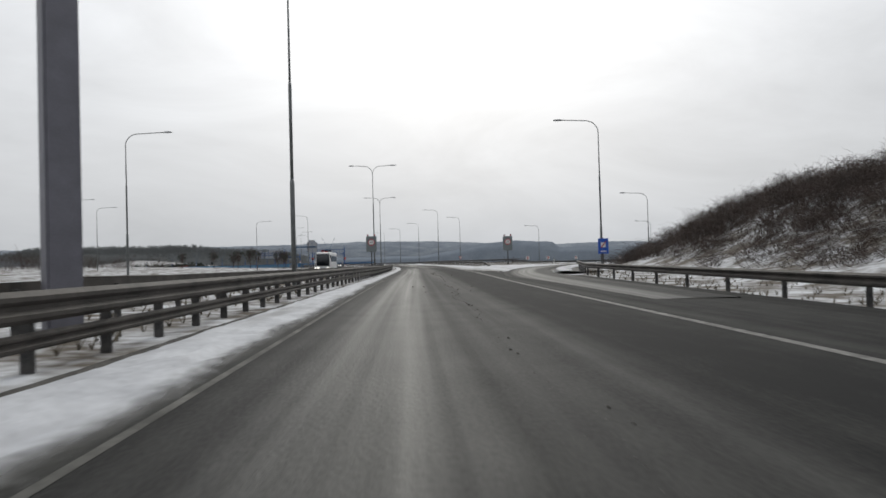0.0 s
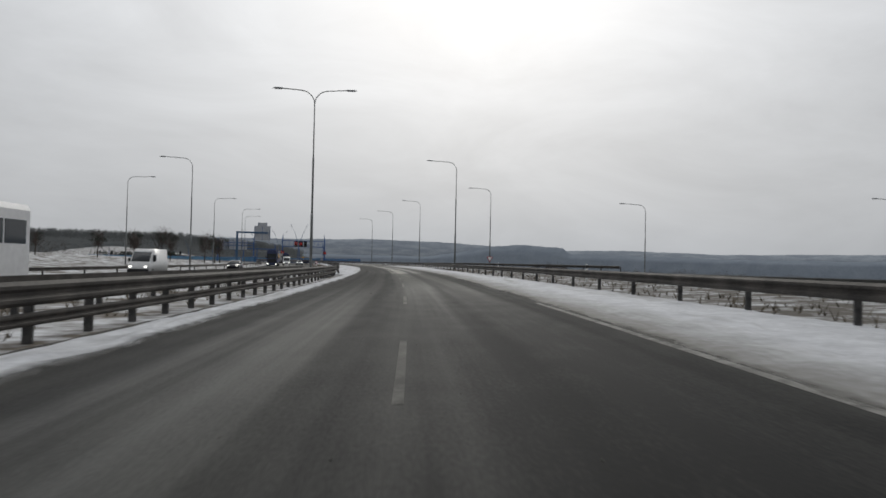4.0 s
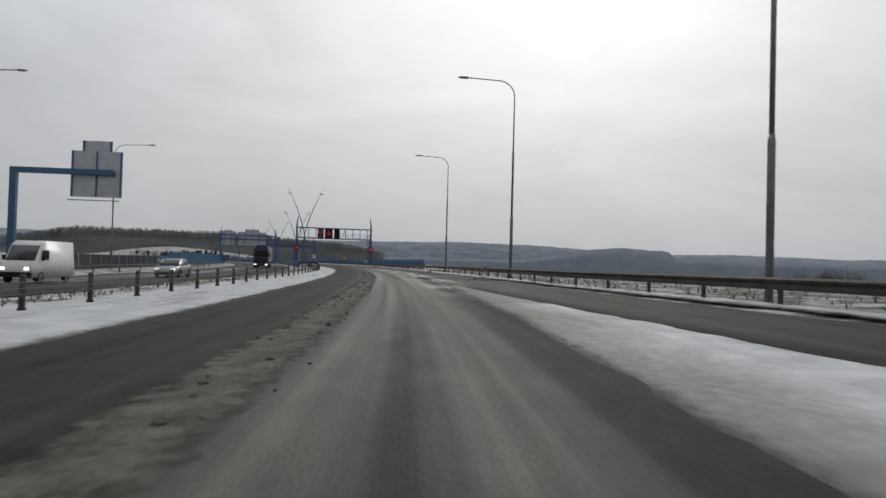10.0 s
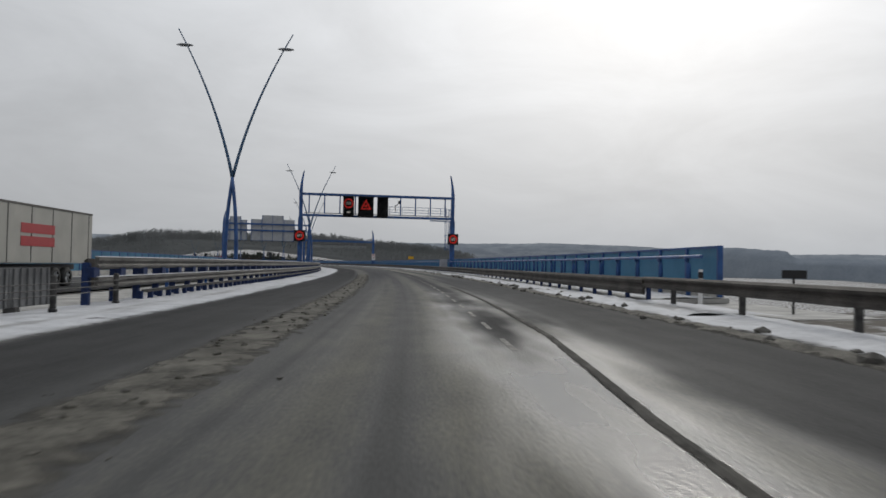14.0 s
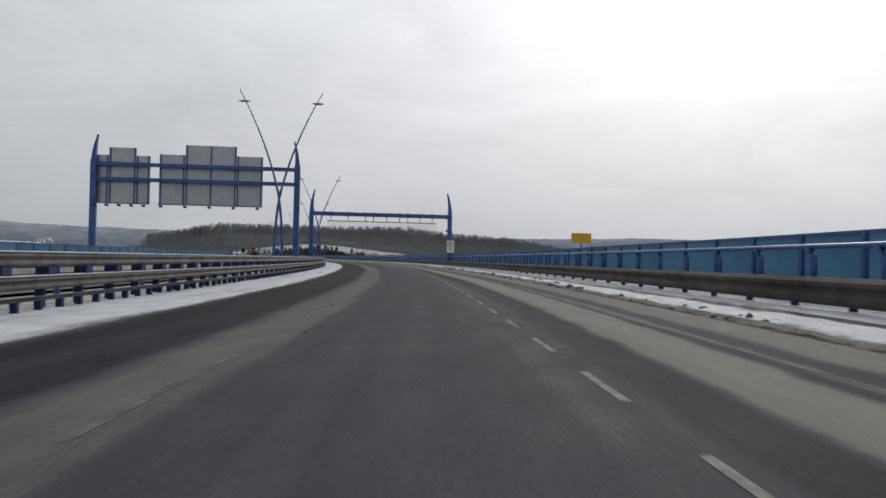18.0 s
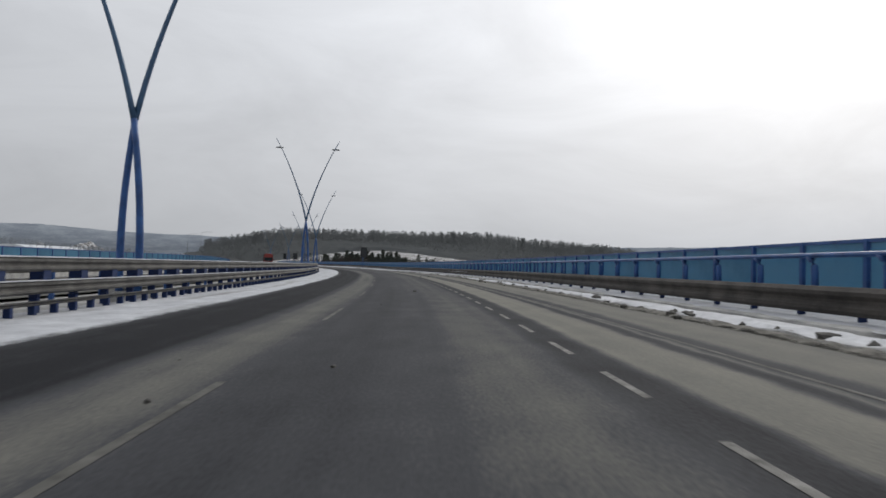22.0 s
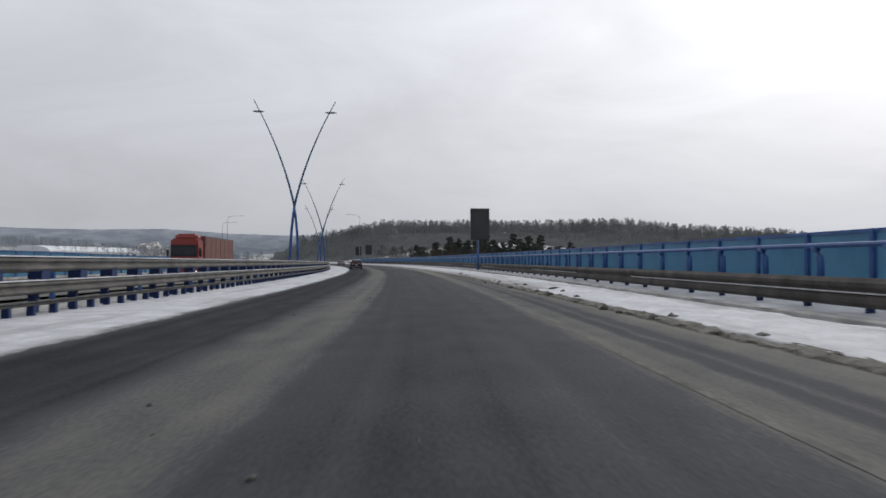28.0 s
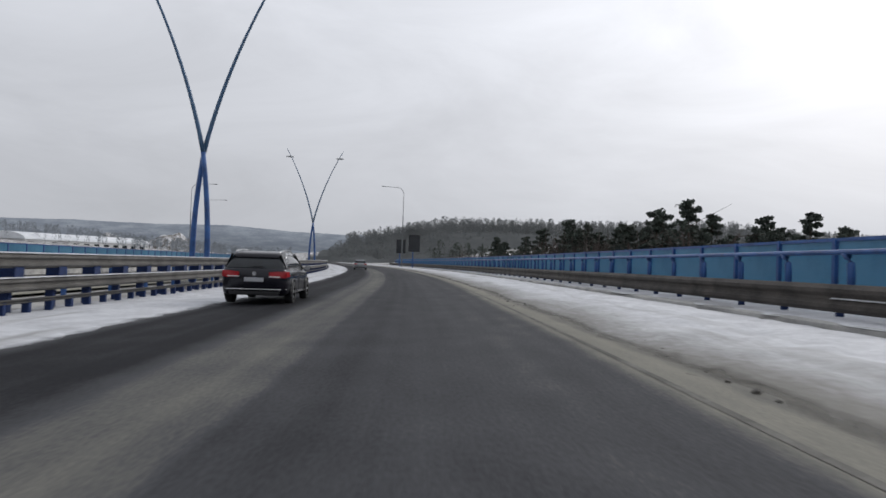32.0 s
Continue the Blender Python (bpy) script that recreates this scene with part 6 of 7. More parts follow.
        lamp = put("tail_lamp", loft([[(sg * 0.40, -2.402, 0.76), (sg * 0.40, -2.402, 0.90), (sg * 0.40, -2.30, 0.90), (sg * 0.40, -2.30, 0.76)],
                                      [(sg * 0.70, -2.415, 0.745), (sg * 0.70, -2.40, 0.93), (sg * 0.70, -2.25, 0.93), (sg * 0.70, -2.25, 0.745)],
                                      [(sg * 0.875, -2.33, 0.76), (sg * 0.87, -2.33, 0.925), (sg * 0.80, -2.2, 0.925), (sg * 0.82, -2.2, 0.76)],
                                      [(sg * 0.925, -2.12, 0.80), (sg * 0.92, -2.12, 0.91), (sg * 0.86, -2.1, 0.91), (sg * 0.87, -2.1, 0.80)]], M_TAIL, "tail_lamp", False), r)
        put("reversing_strip", box(0.30, 0.02, 0.025, M_WHITE, (sg * 0.55, -2.416, 0.765), 0.0, "reversing_strip"), lamp)
        put("head_lamp", box(0.36, 0.1, 0.15, M_LAMPON if lights else M_BACK, (sg * 0.58, 2.24, 0.56), 0.03, "head_lamp"), r)
        for y in (-0.62, 0.42):
            put("door_handle", box(0.025, 0.2, 0.03, M_CHROME, (sg * 0.912, y, 0.81), 0.008, "door_handle"), r)
        for y in (-0.33, 0.78, -1.26):
            put("door_gap", box(0.006, 0.012, 0.62, M_BLACK, (sg * 0.912, y, 0.32), 0.0, "door_gap"), r)
        for y in (-1.42, 1.32):
            arch = [(sg * 0.905, y + 0.385 * math.cos(a), 0.325 + 0.385 * math.sin(a)) for a in np.linspace(-0.3, math.pi + 0.3, 14)]
            put("wheel_arch", tube_mesh(arch, [0.028] * 14, M_BLACK, 6, "wheel_arch"), r)
            wheel(r, sg * 0.83, y, 0.325, 0.22, sg)
    put("bumper_trim", tube_mesh([(-0.86, -2.24, 0.43), (-0.72, -2.375, 0.43), (0, -2.41, 0.43), (0.72, -2.375, 0.43), (0.86, -2.24, 0.43)], [0.016] * 5, M_CHROME, 6, "bumper_trim"), r)
    put("diffuser", box(1.35, 0.06, 0.12, M_BLACK, (0, -2.36, 0.28), 0.02, "diffuser"), r)
    put("number_plate", box(0.52, 0.02, 0.11, M_BACK, (0, -2.396, 0.64), 0.0, "number_plate"), r)
    put("badge", disc(0, 0.055, M_CHROME, -2.40, "badge", 16, (0, 0.86)), r)
    if estate:
        put("sticker", disc(0, 0.055, M_WHITE, -2.378, "sticker", 16, (-0.58, 0.62)), r)
    put("rear_wiper", box(0.35, 0.02, 0.02, M_BLACK, (0.08, yb - 0.02, 1.04), 0.0, "rear_wiper"), r)
    return r


def lorry(m, cab_mat, tarp, label, bars=None):
    """An articulated lorry facing +y."""
    r = root("lorry", m, label, "lorry", "oncoming lorries")
    cabb = put("cab", box(2.5, 2.2, 2.9, cab_mat, (0, 6.1, 0.75), 0.14, "cab", taper=0.94), r)
    put("windscreen", box(2.2, 0.04, 0.95, M_GLASS, (0, 7.17, 2.0), 0.02, "windscreen"), cabb)
    put("sun_visor", box(2.3, 0.25, 0.12, M_BLACK, (0, 7.22, 2.95), 0.02, "sun_visor"), cabb)
    put("air_deflector", box(2.2, 1.5, 0.5, cab_mat, (0, 5.8, 3.6), 0.15, "air_deflector", taper=0.8), cabb)
    put("grille", box(1.9, 0.05, 0.9, M_BLACK, (0, 7.2, 0.95), 0.02, "grille"), cabb)
    put("bumper", box(2.5, 0.35, 0.5, cab_mat, (0, 7.15, 0.35), 0.06, "bumper"), cabb)
    for sg in (-1, 1):
        put("side_window", box(0.04, 0.9, 0.75, M_GLASS, (sg * 1.23, 6.4, 2.05), 0.01, "side_window"), cabb)
        put("mirror", box(0.22, 0.12, 0.6, M_BLACK, (sg * 1.42, 7.1, 2.0), 0.04, "mirror"), cabb)
        put("head_lamp", box(0.4, 0.06, 0.18, M_LAMPON, (sg * 0.95, 7.32, 0.55), 0.02, "head_lamp"), cabb)
        for y in (6.0, 2.6):
            wheel(r, sg * 1.08, y, 0.5, 0.32, sg)
        for y in (-3.2, -4.5, -5.8):
            wheel(r, sg * 1.08, y, 0.5, 0.32, sg)
    tr = put("trailer", box(2.55, 13.2, 2.75, tarp, (0, -1.9, 1.2), 0.04, "trailer"), r)
    put("chassis", box(0.9, 14.5, 0.3, M_BLACK, (0, -1.0, 0.85), 0.02, "chassis"), r)
    put("side_skirt", box(2.5, 6.0, 0.5, M_BLACK, (0, -0.2, 0.55), 0.02, "side_skirt"), r)
    for sg in (-1, 1):
        for k in range(7):
            put("strap", box(0.012, 0.05, 2.6, M_BLACK, (sg * 1.285, -8.0 + k * 2.05, 1.25), 0.0, "strap"), tr)
        put("top_trim", box(0.02, 13.1, 0.10, M_GALV, (sg * 1.285, -1.9, 3.84), 0.0, "top_trim"), tr)
        for y, w, h, z, mt in bars or ():
            put("lettering_bar", box(0.012, w, h, mt, (sg * 1.288, y, z), 0.0, "lettering_bar"), tr)
    return r


car(fr(820.6, -4.36), M_CAR, "dark anthracite estate car with chrome trim in the passing lane")
car(fr(905, -3.6), M_SILVER, "small silver car far ahead on the bridge", False, group="distant cars")
car(fr(217.5, -24.3, 0, 180), M_CAR, "dark oncoming car with lit headlamps", False, True, "oncoming cars")
car(fr(318, -18.0, 0, 180), M_SILVER, "silver oncoming car with lit headlamps", False, True, "oncoming cars")
lorry(fr(287.5, -24.5, 0, 180), M_CABB, M_TARPB, "blue articulated lorry with navy tarpaulin and yellow markings", ((-0.5, 5.5, 0.9, 2.2, M_YELL), (-6.5, 1.2, 1.1, 2.1, M_YELL), (4.0, 0.8, 1.8, 1.6, M_YELL)))
lorry(fr(395, -18.6, 0, 180), M_CABB, M_TARPW, "lorry with dark cab and pale tarpaulin trailer", ((3.2, 1.6, 0.8, 2.3, M_GALVD), (-2.5, 3.2, 0.45, 2.6, M_RED), (-2.5, 3.2, 0.45, 2.0, M_RED)))
lorry(fr(780, -19.3, 0, 180), M_CABR, M_TARPR, "red lorry with snow on its cab and a faded trailer")


def van(m, label):
    r = root("van", m, label, "van", "oncoming vans")
    st = [(-2.6, 0.92, 0.45, 2.2), (-2.5, 0.97, 0.35, 2.45), (0.9, 0.97, 0.35, 2.45), (1.5, 0.95, 0.35, 2.2), (2.1, 0.93, 0.35, 1.3), (2.75, 0.85, 0.4, 1.0)]
    b = put("body", loft([[(-w, y, z0), (-w, y, z0 + 0.7), (-w * 0.88, y, z1), (w * 0.88, y, z1), (w, y, z0 + 0.7), (w, y, z0)] for y, w, z0, z1 in st], M_VAN, "body"), r)
    put("windscreen", loft([[(-0.78, y, z), (-0.78, y + 0.02, z + 0.03), (0.78, y + 0.02, z + 0.03), (0.78, y, z)] for y, z in ((1.52, 2.14), (2.12, 1.30))], M_GLASS, "windscreen"), b)
    for sg in (-1, 1):
        put("side_window", box(0.03, 0.8, 0.55, M_GLASS, (sg * 0.945, 1.2, 1.35), 0.01, "side_window"), b)
        put("head_lamp", box(0.3, 0.08, 0.2, M_LAMPON, (sg * 0.65, 2.72, 0.75), 0.02, "head_lamp"), r)
        put("mirror", box(0.2, 0.12, 0.3, M_BLACK, (sg * 1.08, 1.75, 1.3), 0.03, "mirror"), r)
        for y in (-1.6, 1.7):
            wheel(r, sg * 0.85, y, 0.34, 0.22, sg)
    put("bumper", box(1.8, 0.2, 0.3, M_BLACK, (0, 2.7, 0.35), 0.04, "bumper"), r)


def coach(m, label):
    """A touring coach facing +y, 12 m long."""
    r = root("coach", m, label, "coach")
    st = [(-6.0, 1.18, 0.45, 3.45), (-5.9, 1.26, 0.32, 3.62), (5.2, 1.26, 0.32, 3.62), (5.8, 1.24, 0.32, 3.5), (6.05, 1.16, 0.4, 2.2)]
    b = put("body", loft([[(-w, y, z0), (-w, y, z1 - 0.25), (-w * 0.9, y, z1), (w * 0.9, y, z1), (w, y, z1 - 0.25), (w, y, z0)] for y, w, z0, z1 in st], M_VAN, "body", False), r)
    put("windscreen", loft([[(-1.12, y, z), (-1.12, y + 0.03, z + 0.01), (1.12, y + 0.03, z + 0.01), (1.12, y, z)] for y, z in ((5.86, 3.3), (6.07, 2.2), (6.10, 1.25))], M_GLASS, "windscreen"), b)
    for sg in (-1, 1):
        for k in range(6):
            put("side_window", box(0.03, 1.6, 1.0, M_GLASS, (sg * 1.262, -4.8 + k * 1.72, 1.95), 0.01, "side_window"), b)
        put("head_lamp", box(0.4, 0.06, 0.2, M_LAMPON, (sg * 0.85, 6.06, 0.75), 0.03, "head_lamp"), r)
        put("mirror", box(0.18, 0.2, 0.55, M_BLACK, (sg * 1.36, 6.2, 2.5), 0.05, "mirror"), r)
        for y in (-3.4, 3.6):
            wheel(r, sg * 1.1, y, 0.5, 0.3, sg)
    put("bumper", box(2.45, 0.15, 0.45, M_BLACK, (0, 6.05, 0.32), 0.05, "bumper"), r)


coach(fr(130.5, -17.8, 0, 180), "white touring coach with dark windscreen on the oncoming carriageway")
van(fr(303, -21.6, 0, 180), "white oncoming delivery van with lit headlamps")
van(fr(172, -23.5, 0, 180), "white panel van on the oncoming carriageway")

# ---------------- trees and shrubs


def cluster_mesh(name, spots, mat, per, size, seed, flat=0.6):
    """Many small leaf sheets round each (x, y, z, radius) spot."""
    rng = np.random.default_rng(seed)
    v, f = [], []
    for x, y, z, rad in spots:
        for _ in range(per):
            d = rng.normal(size=3)
            d = d / np.linalg.norm(d) * rad * rng.random() ** 0.5
            c = np.array([x + d[0], y + d[1], z + d[2] * flat])
            a = rng.normal(size=3)
            a /= np.linalg.norm(a)
            b = np.cross(a, rng.normal(size=3))
            b /= np.linalg.norm(b)
            k = size * (0.6 + 0.8 * rng.random())
            i = len(v)
            v += [c - a * k - b * k * 0.4, c + a * k - b * k * 0.3, c + a * k * 0.7 + b * k * 0.5, c - a * k * 0.6 + b * k * 0.5]
            f.append((i, i + 1, i + 2, i + 3))
    return mesh_of(name, v, f, mat)


def pine(m, h, seed, label="tall dark green pine with a ragged crown"):
    rng = np.random.default_rng(seed)
    r = root("pine", m, label, "tree", "pines beside the bridge")
    lean = rng.normal(size=2) * 0.03
    put("trunk", tube_mesh([(lean[0] * z, lean[1] * z, z) for z in np.linspace(-0.6, h * 0.97, 7)], list(np.linspace(0.17, 0.03, 7) * h / 9), M_BARK, 8, "trunk"), r)
    spots, limbs = [], []
    n = 24
    for k in range(n):
        t = k / (n - 1)
        z = h * (0.30 + 0.68 * t)
        a = k * 2.4 + rng.random()
        reach = h * (0.25 * (1 - t) ** 0.75 + 0.035) * (0.55 + 0.7 * rng.random())
        ex, ey = lean[0] * z + math.cos(a) * reach, lean[1] * z + math.sin(a) * reach
        limbs.append([(lean[0] * z, lean[1] * z, z - 0.1), (ex * 0.6, ey * 0.6, z + 0.08 * h * 0.2), (ex, ey, z + 0.25)])
        for q in (0.55, 0.8, 1.0):
            spots.append((ex * q, ey * q, z + 0.2 * q, h * 0.055 * (0.7 + 0.6 * rng.random())))
    v, f = [], []
    for l in limbs:
        me = tube_mesh(l, [0.035, 0.025, 0.01], M_BARK, 5, "limb")
        o = len(v)
        v += [tuple(q.co) for q in me.vertices]
        f += [tuple(o + i for i in q.vertices) for q in me.polygons]
        bpy.data.meshes.remove(me)
    put("limbs", mesh_of("limbs", v, f, M_BARK), r)
    put("crown", cluster_mesh("crown", spots, M_PINE, 26, 0.17 * h / 9, seed, 0.5), r)
    return r


rng = np.random.default_rng(17)


def stand(s, u):
    m = fr(s, u)
    m.translation.z = float(ground_height(np.array([s]), np.array([u]))[0])
    return m


kinds = [pine(stand(870, 27.0), 10.2, 1), pine(stand(868.5, 38.0), 10.0, 2), pine(stand(857, 31.5), 7.4, 3), pine(stand(893, 44.0), 10.2, 4)]
for k, (s, u, g) in enumerate(((866, 22.5, 0.8), (874, 24.5, 0.88), (864, 25, 0.92), (880, 28, 0.9), (868, 30, 0.8), (876, 33, 0.68), (866, 35.5, 0.84), (872, 42, 0.92), (868, 47, 0.62), (884, 22, 0.85), (890, 26, 0.95), (862, 44, 0.6), (870, 52, 0.5))):
    copy_thing(kinds[k % 2], stand(s, u) @ Matrix.Rotation(k * 1.7, 4, "Z")).scale = [g] * 3
for k in range(70):
    s, u = 848 + rng.random() * 110, 20 + rng.random() ** 1.3 * 70
    if 40 < u < 64 and s < 898:
        continue
    z = float(ground_height(np.array([s]), np.array([u]))[0])
    m = fr(s, u, 0, rng.random() * 360)
    m.translation.z = z
    copy_thing(kinds[k % 4], m @ Matrix.Scale(0.62 + 0.5 * rng.random(), 4)).scale = [0.62 + 0.45 * rng.random()] * 3


for k in range(26):
    copy_thing(kinds[k % 4], stand(860 + rng.random() * 34, 19 + rng.random() * 34) @ Matrix.Rotation(k * 2.3, 4, "Z")).scale = [0.6 + 0.32 * rng.random()] * 3


def twig_mesh(name, spots, mat, per, seed):
    """Bare shrubs and trees: forked thin stems rising from each (x, y, z, height, spread)."""
    rng = np.random.default_rng(seed)
    v, f = [], []

    def stem(a, b, w0, w1):
        d = b - a
        sd = np.cross(d, rng.normal(size=3))
        sd /= np.linalg.norm(sd) + 1e-9
        i = len(v)
        v.extend([a - sd * w0, a + sd * w0, b + sd * w1, b - sd * w1])
        f.append((i, i + 1, i + 2, i + 3))
    for x, y, z, h, sp in spots:
        base = np.array([x, y, z])
        for _ in range(per):
            st = base + np.append(rng.normal(size=2) * sp * 0.25, -0.1)
            mid = st + np.array([*(rng.normal(size=2) * sp * 0.30), h * (0.35 + 0.2 * rng.random())])
            top = mid + np.array([*(rng.normal(size=2) * sp * 0.40), h * (0.25 + 0.3 * rng.random())])
            w = 0.006 * h + 0.006
            stem(st, mid, w, w * 0.7)
            stem(mid, top, w * 0.7, w * 0.25)
            for _ in range(3):
                q = mid + (top - mid) * rng.random()
                stem(q, q + np.array([*(rng.normal(size=2) * sp * 0.3), h * 0.22 * rng.random()]), w * 0.5, w * 0.2)
    return mesh_of(name, v, f, mat)


def on_land(s, u):
    x, y, _ = places(s, u)
    return x, y, float(ground_height(np.array([s]), np.array([u]))[0])


spots = []
for k in range(3600):
    s, u = -25 + rng.random() * 132, 17.5 + rng.random() ** 0.9 * 36
    foot = float(np.interp(s, [60, 68, 80, 92, 101, 108], [13.5, 14.5, 19.5, 27.5, 37, 50]))
    if u < foot + 1.0 + (noise.noise((s * 0.08, u * 0.1, 2)) + 0.5) * 7:
        continue
    x, y, z = on_land(s, u)
    spots.append((x, y, z, 0.8 + 1.5 * rng.random() * min(1, (u - 14) / 12), 1.4))
tagged(put("shrubs", twig_mesh("shrubs", spots, M_TWIG, 26, 5)), "dense leafless brown shrubs over the snowy slope", "shrubs", kind="stuff")
spots = []
for k in range(260):
    s, u = 120 + rng.random() * 330, -95 - rng.random() ** 1.5 * 160
    x, y, z = on_land(s, u)
    spots.append((x, y, z - 0.3, 3 + 4 * rng.random(), 4.5))
tagged(put("hedgerow", twig_mesh("hedgerow", spots, M_TWIG, 12, 6)), "bare hedgerow trees on the far snowy field", "hedgerow", kind="stuff")
spots = []
for k in range(150):
    s, u = 180 + rng.random() * 200, 22 + rng.random() ** 1.2 * 130
    if u < float(RAIL_R2(s)) + 4:
        continue
    x, y, z = on_land(s, u)
    spots.append((x, y, z, 0.7 + 0.9 * rng.random(), 1.3))
for k in range(150):
    s, u = 383 + rng.random() * 13, 83 + rng.random() * 18
    x, y, z = on_land(s, u)
    spots.append((x, y, z, 2.6 + 2.4 * rng.random(), 1.8))
tagged(put("scrub", twig_mesh("scrub", spots, M_TWIG, 9, 8)), "low dry scrub on the snowy field", "scrub", kind="stuff")


spots = []
for k in range(150):
    s, u = 845 + rng.random() * 125, 14 + rng.random() * 80
    x, y, z = on_land(s, u)
    spots.append((x, y, z, 3.5 + 4.5 * rng.random(), 3.2))
for k in range(26):
    s, u = 872 + rng.random() * 22, 18 + rng.random() * 12
    x, y, z = on_land(s, u)
    spots.append((x, y, z, 6.6 + 2.0 * rng.random(), 1.6))
tagged(put("brushwood", twig_mesh("brushwood", spots, M_TWIG, 14, 9)), "bare birch and brushwood among the pines", "brushwood", kind="stuff")


def bare_tree(m, h, seed, label):
    rng = np.random.default_rng(seed)
    r = root("bare_tree", m, label, "tree", "trees beyond the oncoming lanes")
    put("trunk", tube_mesh([(0, 0, -0.5), (0.1, 0, h * 0.3), (0.05, 0.05, h * 0.55)], [0.16, 0.12, 0.08], M_BARK, 8, "trunk"), r)
    spots = []
    for k in range(9):
        a, q = rng.random() * 6.28, rng.random()
        spots.append((math.cos(a) * h * 0.13 * q, math.sin(a) * h * 0.13 * q, h * (0.35 + 0.25 * rng.random()), h * 0.55, h * 0.26))
    put("crown", twig_mesh("crown", spots, M_TWIG, 12, seed), r)
    sp = [(math.cos(k * 2.1) * h * 0.22, math.sin(k * 2.1) * h * 0.22, h * (0.62 + 0.3 * rng.random()), h * 0.13) for k in range(7)]
    put("needles", cluster_mesh("needles", sp, M_PINE, 40, 0.16, seed, 0.5), r)


for i, (s, u, h) in enumerate(((318, -44.5, 8.5), (321, -42.0, 7.2), (317.5, -56, 8.6), (313, -53.0, 8.0), (327, -41.0, 8.0), (318, -63, 6.2), (300, -60, 7.4), (306, -70, 7.0), (290, -80, 6.0))):
    x, y, z = on_land(s, u)
    bare_tree(pose(x, y, z, 0, 0, i * 57), h, 60 + i, "windswept thin roadside pine with bare lower branches")


def woods(name, n, pick, seed, label, lo, hi, mat=M_WOODS, bare=0.2, leaves=80, polar=False):
    """Far woodland: thin trunks under ragged crowns of small sheets, too many to count."""
    rng = np.random.default_rng(seed)
    su = np.asarray([pick(rng) for _ in range(n)])
    p = places(su[:, 0], su[:, 1])
    p[:, 2] = wooded_hill(p[:, 0], p[:, 1], ground_height(su[:, 0], su[:, 1]))
    if polar:
        a, r = np.radians(su[:, 0]), su[:, 1]
        p = np.stack([np.sin(a) * r - 60, np.cos(a) * r + 650, 0 * r], -1)
        p[:, 2] = wooded_hill(p[:, 0], p[:, 1], p[:, 2])
    h = lo + (hi - lo) * rng.random(n)
    t = rng.random((n, leaves)) ** 0.75
    wide = h[:, None] * (0.02 + 0.19 * np.sqrt(1 - t ** 3)) * (0.6 + 0.7 * rng.random((n, 1)))
    a, r = rng.random((n, leaves)) * 6.2832, wide * rng.random((n, leaves)) ** 0.6
    c = np.stack([p[:, None, 0] + np.cos(a) * r, p[:, None, 1] + np.sin(a) * r, p[:, None, 2] + h[:, None] * (bare + (1 - bare) * t)], -1).reshape(-1, 3)
    d, e = rng.normal(size=c.shape), rng.normal(size=c.shape)
    size = np.repeat(h, leaves)[:, None] * (0.030 if leaves > 60 else 0.045) * (0.6 + 0.9 * rng.random((len(c), 1)))
    d, e = d * [0.5, 0.5, 1.6], e * [1, 1, 0.25]
    d = d / np.linalg.norm(d, axis=1)[:, None] * size
    e = e / np.linalg.norm(e, axis=1)[:, None] * size
    v = [np.stack([c - d, c - e * 0.7, c + d, c + e * 0.7], 1).reshape(-1, 3)]
    w = 0.010 * h
    lowp, top = p - [0, 0, 1.0], p + np.stack([0 * h, 0 * h, h * 0.9], -1)
    ox = np.stack([w, 0 * w, 0 * w], -1)
    v.append(np.stack([lowp - ox, lowp + ox, top + ox * 0.4, top - ox * 0.4], 1).reshape(-1, 3))
    v = np.concatenate(v)
    f = np.arange(len(v)).reshape(-1, 4).tolist()
    tagged(put(name, mesh_of(name, v, f, mat)), label, "woods", kind="stuff")


woods("woodland_ahead", 2400, lambda g: (-36.5 + g.random() * 40.5, 760 + g.random() ** 1.5 * 170), 1, "pine wood on the hillside ahead, paled grey-green for haze", 11, 18, bare=0.25, leaves=64, polar=True)
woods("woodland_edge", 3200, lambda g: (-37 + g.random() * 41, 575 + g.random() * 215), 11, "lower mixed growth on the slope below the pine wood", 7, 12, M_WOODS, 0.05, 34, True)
az, rr = np.meshgrid(np.linspace(-38, 5, 60), np.linspace(540, 960, 34))
px, py = np.sin(np.radians(az)) * rr - 60, np.cos(np.radians(az)) * rr + 650
pz = wooded_hill(px, py, ground_height(*road_coords(px, py))) + 1.2 + np.random.default_rng(4).random(px.shape) * 2.8 - 5 * (rr < 545)
floor_v = np.stack([px, py, pz], -1).reshape(-1, 3)
floor_f = [(j * 60 + i, j * 60 + i + 1, (j + 1) * 60 + i + 1, (j + 1) * 60 + i) for j in range(33) for i in range(59)]
tagged(put("undergrowth", mesh_of("undergrowth", floor_v, floor_f, M_WOODS)), "dense undergrowth beneath the pine wood, paled grey for haze", "undergrowth", kind="stuff")
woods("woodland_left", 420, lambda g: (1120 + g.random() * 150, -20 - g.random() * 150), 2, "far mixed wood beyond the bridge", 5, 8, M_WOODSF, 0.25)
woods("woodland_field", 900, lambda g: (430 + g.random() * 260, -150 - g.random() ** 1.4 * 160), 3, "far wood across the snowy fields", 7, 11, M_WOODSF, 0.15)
woods("thicket", 520, lambda g: (885 + g.random() * 120, 22 + g.random() * 95), 4, "dark young pine thicket beside the bridge end", 4, 8, M_PINE, 0.1)

# ---------------- far beyond the oncoming carriageway: a snow-roofed hall and heaps of spoil


